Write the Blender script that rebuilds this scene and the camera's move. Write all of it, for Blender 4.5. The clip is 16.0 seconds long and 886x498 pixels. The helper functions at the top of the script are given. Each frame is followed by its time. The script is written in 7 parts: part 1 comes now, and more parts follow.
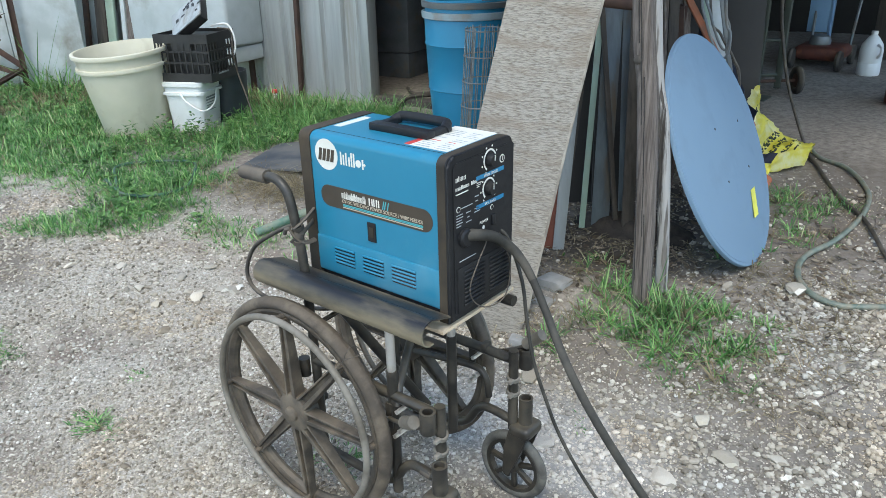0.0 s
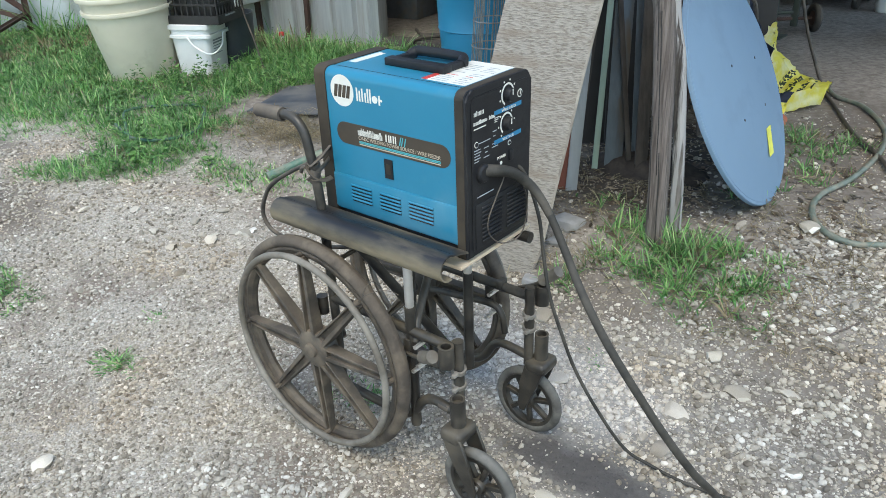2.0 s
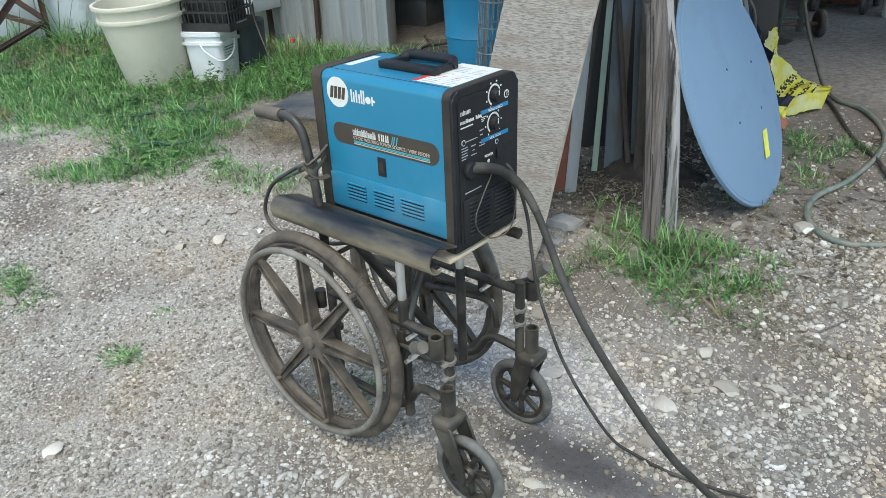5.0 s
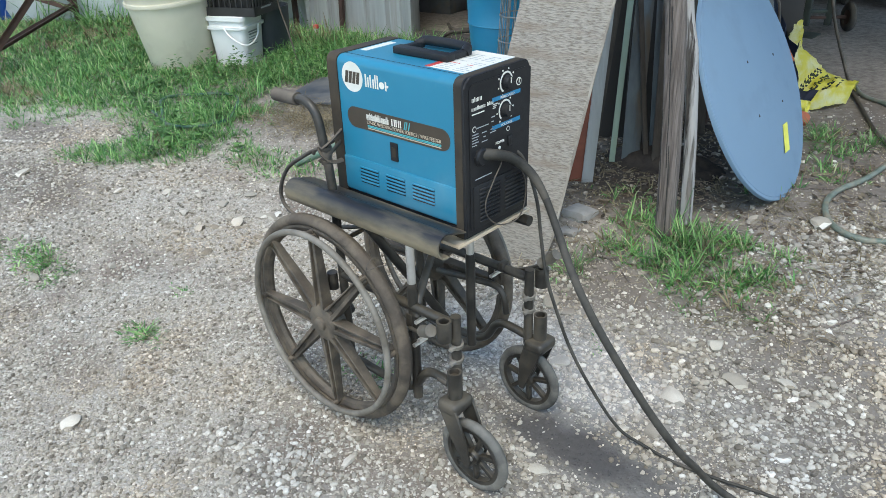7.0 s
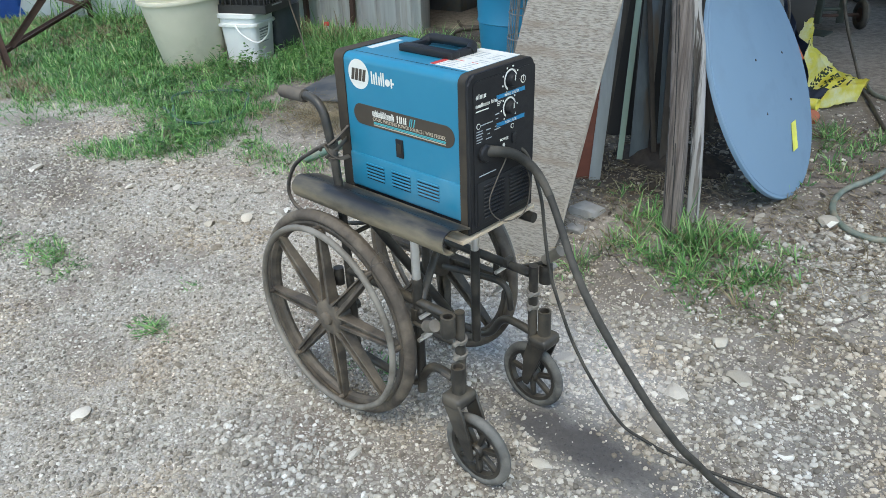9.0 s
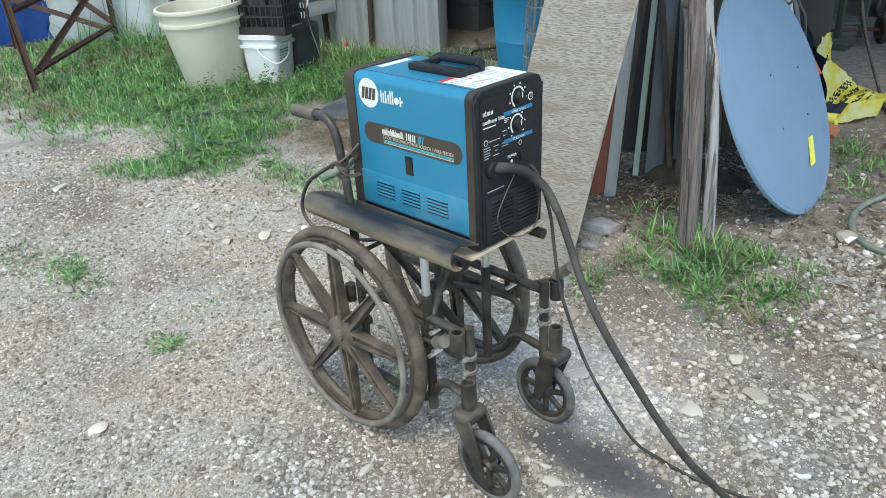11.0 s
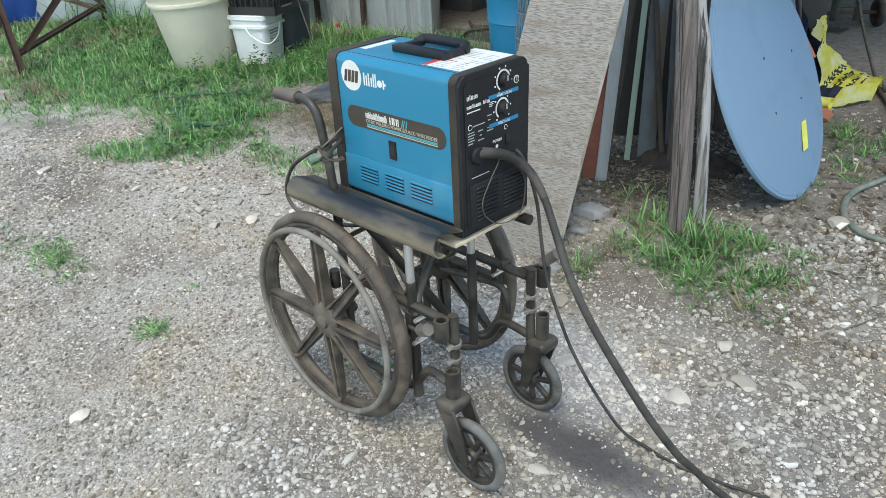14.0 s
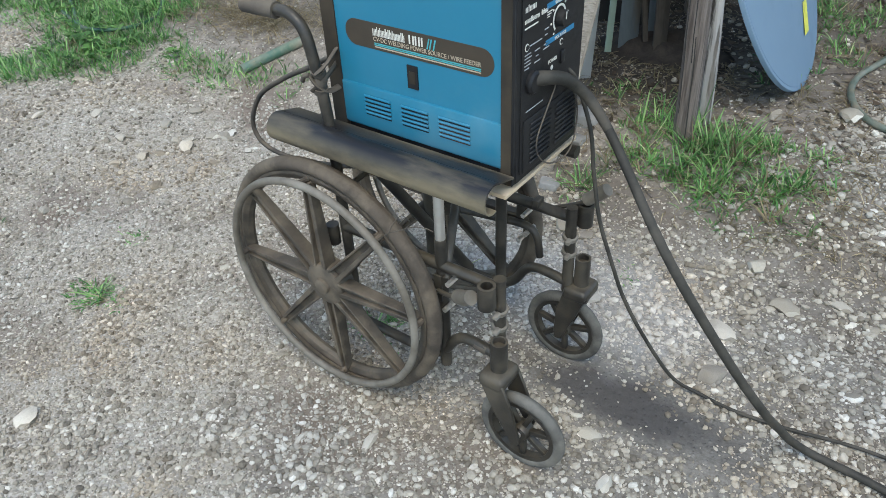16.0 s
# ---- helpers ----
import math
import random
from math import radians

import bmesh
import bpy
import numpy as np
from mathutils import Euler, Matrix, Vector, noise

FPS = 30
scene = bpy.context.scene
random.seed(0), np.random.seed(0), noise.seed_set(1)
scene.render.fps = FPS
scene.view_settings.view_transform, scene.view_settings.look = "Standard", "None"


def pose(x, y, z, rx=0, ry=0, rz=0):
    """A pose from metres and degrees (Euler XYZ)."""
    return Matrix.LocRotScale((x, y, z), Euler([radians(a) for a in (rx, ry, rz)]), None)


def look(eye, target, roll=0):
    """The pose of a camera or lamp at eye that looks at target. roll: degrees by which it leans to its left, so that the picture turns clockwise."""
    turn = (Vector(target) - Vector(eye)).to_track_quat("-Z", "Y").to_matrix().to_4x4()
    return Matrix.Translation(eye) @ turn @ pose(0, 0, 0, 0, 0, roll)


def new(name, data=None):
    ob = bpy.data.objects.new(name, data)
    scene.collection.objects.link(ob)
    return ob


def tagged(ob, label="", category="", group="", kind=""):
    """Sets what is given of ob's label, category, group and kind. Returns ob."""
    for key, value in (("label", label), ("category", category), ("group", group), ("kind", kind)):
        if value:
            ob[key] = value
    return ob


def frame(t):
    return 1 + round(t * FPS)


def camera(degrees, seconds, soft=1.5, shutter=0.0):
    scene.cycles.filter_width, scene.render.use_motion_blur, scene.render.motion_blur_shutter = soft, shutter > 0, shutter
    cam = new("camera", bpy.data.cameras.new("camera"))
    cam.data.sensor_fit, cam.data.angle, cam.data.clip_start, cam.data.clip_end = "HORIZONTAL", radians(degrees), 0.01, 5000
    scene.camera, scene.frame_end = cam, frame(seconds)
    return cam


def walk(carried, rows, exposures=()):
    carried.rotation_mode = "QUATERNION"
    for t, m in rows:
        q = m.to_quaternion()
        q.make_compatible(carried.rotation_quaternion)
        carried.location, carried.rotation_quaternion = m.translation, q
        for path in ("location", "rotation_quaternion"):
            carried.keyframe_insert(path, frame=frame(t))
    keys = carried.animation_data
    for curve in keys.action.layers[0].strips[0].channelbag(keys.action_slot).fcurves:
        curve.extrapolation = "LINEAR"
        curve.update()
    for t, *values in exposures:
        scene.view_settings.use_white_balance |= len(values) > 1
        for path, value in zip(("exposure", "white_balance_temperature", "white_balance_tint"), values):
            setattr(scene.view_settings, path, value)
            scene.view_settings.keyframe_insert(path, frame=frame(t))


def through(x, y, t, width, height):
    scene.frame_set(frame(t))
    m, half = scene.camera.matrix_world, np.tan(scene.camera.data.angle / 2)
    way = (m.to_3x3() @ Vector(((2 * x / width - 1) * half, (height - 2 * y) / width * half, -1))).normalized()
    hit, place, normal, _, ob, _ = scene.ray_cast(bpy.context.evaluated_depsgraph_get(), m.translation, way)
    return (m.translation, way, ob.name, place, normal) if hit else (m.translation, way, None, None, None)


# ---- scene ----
# the camera and its path: seconds, x, y, z, yaw, pitch, roll
cam = camera(60.47, 16.0, soft=0.5)
ROWS = [
    (0.0, 1.277, -0.961, 1.402, 39.06, -23.31, -1.50),
    (0.5, 1.265, -0.958, 1.395, 39.47, -24.58, -1.38),
    (1.0, 1.263, -0.971, 1.389, 39.89, -26.14, -1.71),
    (1.5, 1.263, -0.983, 1.387, 39.82, -26.86, -2.04),
    (2.0, 1.268, -0.985, 1.383, 39.82, -27.26, -2.17),
    (2.5, 1.268, -0.989, 1.385, 39.88, -27.45, -2.32),
    (3.0, 1.263, -0.988, 1.386, 40.19, -27.04, -2.43),
    (3.5, 1.263, -0.991, 1.380, 40.19, -26.93, -2.58),
    (6.0, 1.407, -1.014, 1.392, 42.03, -26.67, -2.22),
    (6.5, 1.401, -1.006, 1.388, 42.60, -27.02, -2.04),
    (7.0, 1.391, -1.007, 1.387, 42.88, -27.42, -2.09),
    (7.5, 1.390, -0.998, 1.387, 42.94, -27.68, -2.09),
    (8.0, 1.382, -0.996, 1.386, 43.44, -27.78, -2.46),
    (8.5, 1.388, -1.004, 1.390, 43.52, -27.98, -2.28),
    (9.0, 1.413, -1.009, 1.391, 43.81, -27.58, -2.21),
    (9.5, 1.431, -1.005, 1.391, 44.33, -26.69, -2.32),
    (12.0, 1.444, -0.978, 1.388, 46.04, -26.24, -3.38),
    (12.5, 1.441, -0.964, 1.385, 46.15, -26.90, -3.41),
    (13.0, 1.446, -0.960, 1.384, 46.00, -27.82, -3.27),
    (13.5, 1.452, -0.963, 1.388, 45.70, -27.96, -3.32),
    (14.0, 1.439, -0.955, 1.384, 45.34, -27.49, -2.95),
    (14.5, 1.422, -0.955, 1.380, 45.76, -29.54, -2.98),
    (15.0, 1.397, -0.941, 1.380, 44.63, -32.14, -2.42),
    (15.5, 1.198, -0.911, 1.362, 41.95, -34.26, -1.90),
    (16.0, 1.001, -0.853, 1.349, 37.65, -36.68, -2.90),
]
# exposure of the clip's camera: seconds, stops
EXPOSURES = [(0.0, 1.38, 6480, 3), (0.5, 1.52, 6540, 3), (1.0, 1.58, 6720, 3), (1.5, 1.36, 6680, 3), (2.5, 1.40, 6600, 3), (3.5, 1.41, 6580, 3), (6.0, 1.27, 6520, 3), (7.0, 1.34, 6520, 3), (9.5, 1.28, 6480, 3), (12.0, 1.50, 6580, 3), (12.5, 1.33, 6580, 3), (13.0, 1.37, 6600, 3), (13.5, 1.18, 6560, 3), (14.0, 1.36, 6560, 3), (14.5, 1.24, 6560, 3), (15.0, 1.26, 6600, 3), (16.0, 1.15, 6600, 3)]
SUN_UP, SUN_ROT, SUN, SUN_WIDE, SKY = 62.0, 150.0, 0.8, 35.0, 0.15
# the lines of the cables and cords
GUN = [(0.400, 0.172, 0.812), (0.420, 0.195, 0.812), (0.430, 0.255, 0.790), (0.445, 0.302, 0.750), (0.472, 0.306, 0.721), (0.507, 0.290, 0.695), (0.562, 0.252, 0.656), (0.63, 0.205, 0.603), (0.684, 0.185, 0.545), (0.73, 0.183, 0.485), (0.785, 0.195, 0.403), (0.844, 0.215, 0.312), (0.897, 0.255, 0.215),
       (0.918, 0.325, 0.125), (0.940, 0.375, 0.055), (0.99, 0.40, 0.016), (1.06, 0.40, 0.012), (1.12, 0.393, 0.012), (1.25, 0.37, 0.012), (1.5, 0.25, 0.012), (1.9, 0.05, 0.012)]
EARTH = [(0.405, 0.305, 0.788), (0.418, 0.318, 0.768), (0.428, 0.335, 0.722), (0.453, 0.333, 0.655), (0.466, 0.332, 0.574), (0.490, 0.325, 0.478), (0.522, 0.332, 0.380), (0.553, 0.351, 0.278), (0.605, 0.375, 0.168),
         (0.665, 0.42, 0.045), (0.73, 0.441, 0.008), (0.82, 0.437, 0.006), (0.93, 0.452, 0.006), (1.03, 0.475, 0.006), (1.12, 0.485, 0.006), (1.4, 0.5, 0.006), (1.9, 0.45, 0.006)]
CORD = [(-0.012, 0.19, 0.76), (-0.046, 0.170, 0.759), (-0.107, 0.170, 0.726), (-0.196, 0.170, 0.680), (-0.288, 0.170, 0.617), (-0.333, 0.170, 0.536), (-0.304, 0.170, 0.487), (-0.208, 0.170, 0.479), (-0.060, 0.170, 0.505), (0.033, 0.175, 0.536), (0.052, 0.18, 0.545)]
TRIG = [(0.412, 0.215, 0.80), (0.425, 0.233, 0.789), (0.426, 0.204, 0.751), (0.424, 0.178, 0.706), (0.424, 0.185, 0.669), (0.426, 0.224, 0.636), (0.430, 0.277, 0.628), (0.428, 0.310, 0.645), (0.426, 0.323, 0.698), (0.424, 0.307, 0.745), (0.412, 0.30, 0.78)]
walk(cam, [(t, pose(x, y, z, 90 + pitch, 0, yaw) @ pose(0, 0, 0, 0, 0, roll)) for t, x, y, z, yaw, pitch, roll in ROWS], EXPOSURES)

# ---- world and light: a shaded yard under a bright evening sky ----
world = bpy.data.worlds.new("world")
scene.world = world
world.use_nodes = True
wn = world.node_tree.nodes
sky = wn.new("ShaderNodeTexSky")
sky.sky_type, sky.sun_disc = "NISHITA", False
sky.sun_elevation, sky.sun_rotation = radians(SUN_UP), radians(SUN_ROT)
wn["Background"].inputs["Strength"].default_value = SKY
world.node_tree.links.new(sky.outputs["Color"], wn["Background"].inputs["Color"])
lamp = bpy.data.lights.new("sun", "SUN")
lamp.energy, lamp.angle, lamp.color = SUN, radians(SUN_WIDE), (1.0, 0.93, 0.82)
sun = new("sun", lamp)
az = radians(SUN_ROT)
sun.matrix_world = look((0, 0, 0), (-math.sin(az) * math.cos(radians(SUN_UP)), -math.cos(az) * math.cos(radians(SUN_UP)), -math.sin(radians(SUN_UP))))


# ---- materials ----
def ramp(nt, src, stops):
    r = nt.nodes.new("ShaderNodeValToRGB")
    while len(r.color_ramp.elements) < len(stops):
        r.color_ramp.elements.new(0.5)
    for e, (p, c) in zip(r.color_ramp.elements, stops):
        e.position, e.color = p, (*c, 1) if len(c) == 3 else c
    nt.links.new(src, r.inputs[0])
    return r.outputs["Color"]


def noise_out(nt, scale, detail=4, stretch=(1, 1, 1), rough=0.6):
    tc = nt.nodes.new("ShaderNodeTexCoord")
    mp = nt.nodes.new("ShaderNodeMapping")
    mp.inputs["Scale"].default_value = stretch
    n = nt.nodes.new("ShaderNodeTexNoise")
    n.inputs["Scale"].default_value, n.inputs["Detail"].default_value, n.inputs["Roughness"].default_value = scale, detail, rough
    nt.links.new(tc.outputs["Object"], mp.inputs["Vector"])
    nt.links.new(mp.outputs["Vector"], n.inputs["Vector"])
    return n.outputs["Fac"]


def mix(nt, fac, a, b, mode="MIX"):
    m = nt.nodes.new("ShaderNodeMix")
    m.data_type, m.blend_type = "RGBA", mode
    for sock, v in ((m.inputs["Factor"], fac), (m.inputs["A"], a), (m.inputs["B"], b)):
        if isinstance(v, (int, float)):
            sock.default_value = v
        elif isinstance(v, tuple):
            sock.default_value = (*v, 1)
        else:
            nt.links.new(v, sock)
    return m.outputs["Result"]


def material(name, base, second=None, scale=8.0, rough=0.6, metal=0.0, dirt=None, dirt_scale=3.0, dirt_at=0.55, bump=0.0,
             bump_scale=60.0, stretch=(1, 1, 1), varied=0.0, coat=0.0, spec=0.5, soft_at=(0.35, 0.65), dust=None, dust_most=0.8):
    """A surface with grain (base to second), larger stains (dirt) and a fine relief."""
    m = bpy.data.materials.new(name)
    m.use_nodes = True
    nt = m.node_tree
    b = nt.nodes["Principled BSDF"]
    b.inputs["Roughness"].default_value, b.inputs["Metallic"].default_value = rough, metal
    b.inputs["Coat Weight"].default_value = coat
    b.inputs["Specular IOR Level"].default_value = spec
    col = ramp(nt, noise_out(nt, scale, 5, stretch), [(soft_at[0], base), (soft_at[1], second or tuple(c * 0.8 for c in base))])
    if dirt:
        f = ramp(nt, noise_out(nt, dirt_scale, 6, stretch), [(dirt_at - 0.08, (0, 0, 0)), (dirt_at + 0.12, (1, 1, 1))])
        col = mix(nt, f, col, dirt)
        rr = ramp(nt, f, [(0, (rough,) * 3), (1, (max(rough, 0.85),) * 3)])
        nt.links.new(rr, b.inputs["Roughness"])
    if varied:
        oi = nt.nodes.new("ShaderNodeObjectInfo")
        gi = nt.nodes.new("ShaderNodeNewGeometry")
        add = nt.nodes.new("ShaderNodeMath")
        add.operation = "ADD"
        nt.links.new(oi.outputs["Random"], add.inputs[0])
        nt.links.new(gi.outputs["Random Per Island"], add.inputs[1])
        fr = nt.nodes.new("ShaderNodeMath")
        fr.operation = "FRACT"
        nt.links.new(add.outputs[0], fr.inputs[0])
        v = ramp(nt, fr.outputs[0], [(0, (1 - varied,) * 3), (1, (1 + varied * 0.4,) * 3)])
        col = mix(nt, 1.0, col, v, "MULTIPLY")
    if dust:
        # dust that has settled on what faces up
        geo = nt.nodes.new("ShaderNodeNewGeometry")
        sp = nt.nodes.new("ShaderNodeSeparateXYZ")
        nt.links.new(geo.outputs["Normal"], sp.inputs[0])
        up = nt.nodes.new("ShaderNodeMapRange")
        up.inputs["From Min"].default_value, up.inputs["From Max"].default_value, up.inputs["To Max"].default_value = -0.35, 0.9, dust_most
        nt.links.new(sp.outputs["Z"], up.inputs["Value"])
        patch = ramp(nt, noise_out(nt, 22, 6), [(0.30, (0.25, 0.25, 0.25)), (0.62, (1, 1, 1))])
        col = mix(nt, mix(nt, 1.0, up.outputs["Result"], patch, "MULTIPLY"), col, dust)
    nt.links.new(col, b.inputs["Base Color"])
    if bump:
        bp = nt.nodes.new("ShaderNodeBump")
        bp.inputs["Strength"].default_value, bp.inputs["Distance"].default_value = bump, 0.004
        nt.links.new(noise_out(nt, bump_scale, 5, stretch), bp.inputs["Height"])
        nt.links.new(bp.outputs["Normal"], b.inputs["Normal"])
    return m


# the blue's paler patches put a mottled sheen into the colour, with some dust
BLUE = material("blue_paint", (0.017, 0.178, 0.282), (0.026, 0.195, 0.30), 5, 0.30, 0.0, spec=0.5, dirt=(0.085, 0.235, 0.315), dirt_scale=3.2, dirt_at=0.60, bump=0.03, bump_scale=300)
BLACK = material("black_plastic", (0.012, 0.012, 0.013), (0.018, 0.018, 0.019), 30, 0.45, spec=0.28, dirt=(0.026, 0.024, 0.021), dirt_scale=9, dirt_at=0.62, bump=0.06, bump_scale=400)
BEZEL = material("dusty_bezel", (0.022, 0.018, 0.014), (0.035, 0.028, 0.02), 20, 0.6, spec=0.3, dirt=(0.062, 0.047, 0.03), dirt_scale=8, dirt_at=0.54, dust=(0.16, 0.125, 0.085), dust_most=0.2)
BRONZE = material("bronze_decal", (0.05, 0.038, 0.026), (0.06, 0.045, 0.03), 30, 0.45)
WHITE = material("white_print", (0.74, 0.72, 0.64), (0.68, 0.66, 0.58), 30, 0.5)
RED = material("red_print", (0.55, 0.05, 0.04), (0.5, 0.05, 0.04), 30, 0.5)
TEAL = material("teal_print", (0.08, 0.42, 0.45), None, 30, 0.5)
TAN = material("tan_print", (0.55, 0.45, 0.33), None, 30, 0.5)
PBLUE = material("blue_print", (0.02, 0.19, 0.36), (0.025, 0.21, 0.38), 30, 0.4)
FAINT = material("faint_grey_print", (0.42, 0.44, 0.45), None, 40, 0.5)
GREY = material("grey_print", (0.25, 0.27, 0.27), None, 40, 0.5)
TUBE = material("black_frame_paint", (0.012, 0.012, 0.012), (0.022, 0.02, 0.018), 25, 0.36, spec=0.45, dirt=(0.075, 0.062, 0.045), dirt_scale=13, dirt_at=0.56, bump=0.10, bump_scale=200, dust=(0.20, 0.165, 0.11), dust_most=0.34)
TYRE = material("dusty_tyre", (0.045, 0.035, 0.027), (0.085, 0.066, 0.049), 18, 0.85, dirt=(0.145, 0.115, 0.082), dirt_scale=11, dirt_at=0.53, bump=0.3, bump_scale=120, dust=(0.205, 0.165, 0.115), dust_most=0.36)
MAG = material("dusty_mag_wheel", (0.034, 0.028, 0.022), (0.068, 0.054, 0.041), 14, 0.6, dirt=(0.145, 0.115, 0.082), dirt_scale=15, dirt_at=0.52, bump=0.2, bump_scale=120, dust=(0.205, 0.165, 0.115), dust_most=0.34)
RIMGREY = material("worn_handrim", (0.165, 0.142, 0.11), (0.10, 0.086, 0.066), 20, 0.55, dirt=(0.25, 0.225, 0.185), dirt_scale=9, dirt_at=0.52, bump=0.12)
CHROME = material("dull_chrome", (0.80, 0.78, 0.74), (0.66, 0.63, 0.58), 20, 0.34, 0.8, dirt=(0.32, 0.27, 0.20), dirt_scale=14, dirt_at=0.66)
CASTER = material("dusty_caster_tyre", (0.05, 0.046, 0.04), (0.085, 0.08, 0.07), 20, 0.8, dirt=(0.17, 0.155, 0.13), dirt_scale=14, dirt_at=0.54, bump=0.2, bump_scale=180, dust=(0.25, 0.235, 0.20), dust_most=0.5)
RUBBER = material("black_rubber", (0.018, 0.017, 0.016), (0.03, 0.028, 0.025), 20, 0.65, dirt=(0.07, 0.06, 0.05), dirt_scale=10, dirt_at=0.55, bump=0.1, bump_scale=200, dust=(0.205, 0.160, 0.108), dust_most=0.7)
CABLE = material("dusty_cable", (0.026, 0.025, 0.022), (0.045, 0.042, 0.035), 24, 0.6, spec=0.25, dirt=(0.09, 0.08, 0.065), dirt_scale=9, dirt_at=0.56, bump=0.1, bump_scale=200, dust=(0.15, 0.13, 0.10), dust_most=0.14)
GRIP = material("dusty_grip", (0.10, 0.085, 0.068), (0.05, 0.042, 0.035), 16, 0.8, bump=0.1, bump_scale=150, dust=(0.205, 0.160, 0.108), dust_most=0.5)
def splashed(m, z0, z1, tone, most):
    """Dry earth on the lower part of a thing, thinning out from z0 to z1 over its base."""
    nt = m.node_tree
    b = nt.nodes["Principled BSDF"]
    col = b.inputs["Base Color"].links[0].from_socket
    tc = nt.nodes.new("ShaderNodeTexCoord")
    sp = nt.nodes.new("ShaderNodeSeparateXYZ")
    nt.links.new(tc.outputs["Object"], sp.inputs[0])
    mr = nt.nodes.new("ShaderNodeMapRange")
    mr.inputs["From Min"].default_value, mr.inputs["From Max"].default_value = z1, z0
    mr.inputs["To Max"].default_value = most
    nt.links.new(sp.outputs["Z"], mr.inputs["Value"])
    worn = ramp(nt, noise_out(nt, 16, 6, (0.4, 1, 1)), [(0.30, (0.15, 0.15, 0.15)), (0.55, (1, 1, 1))])
    f = mix(nt, 1.0, mr.outputs["Result"], worn, "MULTIPLY")
    nt.links.new(mix(nt, f, col, tone), b.inputs["Base Color"])
    rough = b.inputs["Roughness"].links[0].from_socket if b.inputs["Roughness"].links else b.inputs["Roughness"].default_value
    nt.links.new(mix(nt, f, rough if not isinstance(rough, float) else (rough,) * 3, (0.85, 0.85, 0.85)), b.inputs["Roughness"])
    return m


CHAN = splashed(material("black_channel", (0.016, 0.016, 0.018), (0.026, 0.025, 0.025), 12, 0.34, spec=0.35, dirt=(0.135, 0.115, 0.082), dirt_scale=9, dirt_at=0.57, stretch=(0.5, 2, 2), bump=0.08, bump_scale=120), 0.036, 0.064, (0.25, 0.205, 0.13), 0.85)
RAWPLY = material("raw_plywood", (0.62, 0.5, 0.35), (0.5, 0.38, 0.25), 25, 0.8, stretch=(1, 1, 6), bump=0.1)
OLDPLY = material("weathered_plywood", (0.345, 0.31, 0.258), (0.17, 0.145, 0.116), 34, 0.9, dirt=(0.225, 0.18, 0.135), dirt_scale=2.2, dirt_at=0.58, stretch=(0.55, 5, 7), bump=0.9, bump_scale=34, soft_at=(0.44, 0.66))
OLDWOOD = material("weathered_timber", (0.215, 0.178, 0.152), (0.085, 0.066, 0.054), 24, 0.9, dirt=(0.045, 0.036, 0.03), dirt_scale=13, dirt_at=0.65, stretch=(6, 6, 0.22), bump=0.9, bump_scale=30)
DARKWOOD = material("dark_timber", (0.09, 0.075, 0.06), (0.05, 0.042, 0.035), 9, 0.9, stretch=(5, 5, 0.4), bump=0.3)
GALV = material("galvanised_sheet", (0.44, 0.455, 0.445), (0.33, 0.345, 0.335), 4, 0.45, 0.35, dirt=(0.30, 0.28, 0.235), dirt_scale=2.0, dirt_at=0.60, stretch=(4, 4, 0.25), bump=0.05)
SCRAP = material("dull_blue_steel", (0.15, 0.178, 0.195), (0.09, 0.105, 0.115), 6, 0.55, 0.3, dirt=(0.15, 0.12, 0.085), dirt_scale=5, dirt_at=0.6, stretch=(3, 3, 0.4))
BAND = material("dusty_grey_band", (0.33, 0.40, 0.42), (0.26, 0.32, 0.34), 6, 0.5, dirt=(0.3, 0.27, 0.22), dirt_scale=6)
GREYSTEEL = material("grey_steel", (0.20, 0.21, 0.21), (0.14, 0.15, 0.15), 6, 0.5, 0.4, dirt=(0.25, 0.2, 0.14), dirt_scale=5, dirt_at=0.62)
GREENSTRIP = material("faded_green_paint", (0.33, 0.42, 0.33), (0.28, 0.36, 0.28), 8, 0.6, dirt=(0.3, 0.25, 0.18), dirt_scale=5, dirt_at=0.65)
ORANGE = material("faded_orange_paint", (0.50, 0.14, 0.05), (0.42, 0.11, 0.045), 9, 0.6, dirt=(0.25, 0.12, 0.07), dirt_scale=6)
RUST = material("rusty_steel", (0.085, 0.045, 0.03), (0.05, 0.03, 0.023), 14, 0.85, bump=0.2)
REDBOARD = material("red_brown_paint", (0.22, 0.07, 0.04), (0.16, 0.05, 0.03), 8, 0.7, dirt=(0.1, 0.05, 0.04), dirt_scale=4)
DISH = material("grey_blue_dish", (0.162, 0.245, 0.332), (0.168, 0.253, 0.342), 3, 0.6, dirt=(0.172, 0.245, 0.32), dirt_scale=5, dirt_at=0.62, spec=0.3)
YELLOW = material("yellow_plastic", (0.78, 0.71, 0.10), (0.85, 0.83, 0.52), 9, 0.4, soft_at=(0.48, 0.66), bump=0.2, bump_scale=40)
STICKER = material("yellow_sticker", (0.75, 0.72, 0.1), None, 20, 0.5)
CREAM = material("cream_plastic", (0.66, 0.61, 0.47), (0.61, 0.565, 0.43), 5, 0.45, dirt=(0.47, 0.41, 0.29), dirt_scale=4, dirt_at=0.66)
WPLAS = material("white_plastic", (0.78, 0.78, 0.75), (0.72, 0.72, 0.69), 6, 0.45, dirt=(0.5, 0.48, 0.42), dirt_scale=5, dirt_at=0.72)
OFFWHITE = material("chalky_white_paint", (0.53, 0.555, 0.545), (0.40, 0.425, 0.41), 3, 0.7, dirt=(0.27, 0.255, 0.215), dirt_scale=2.4, dirt_at=0.60)
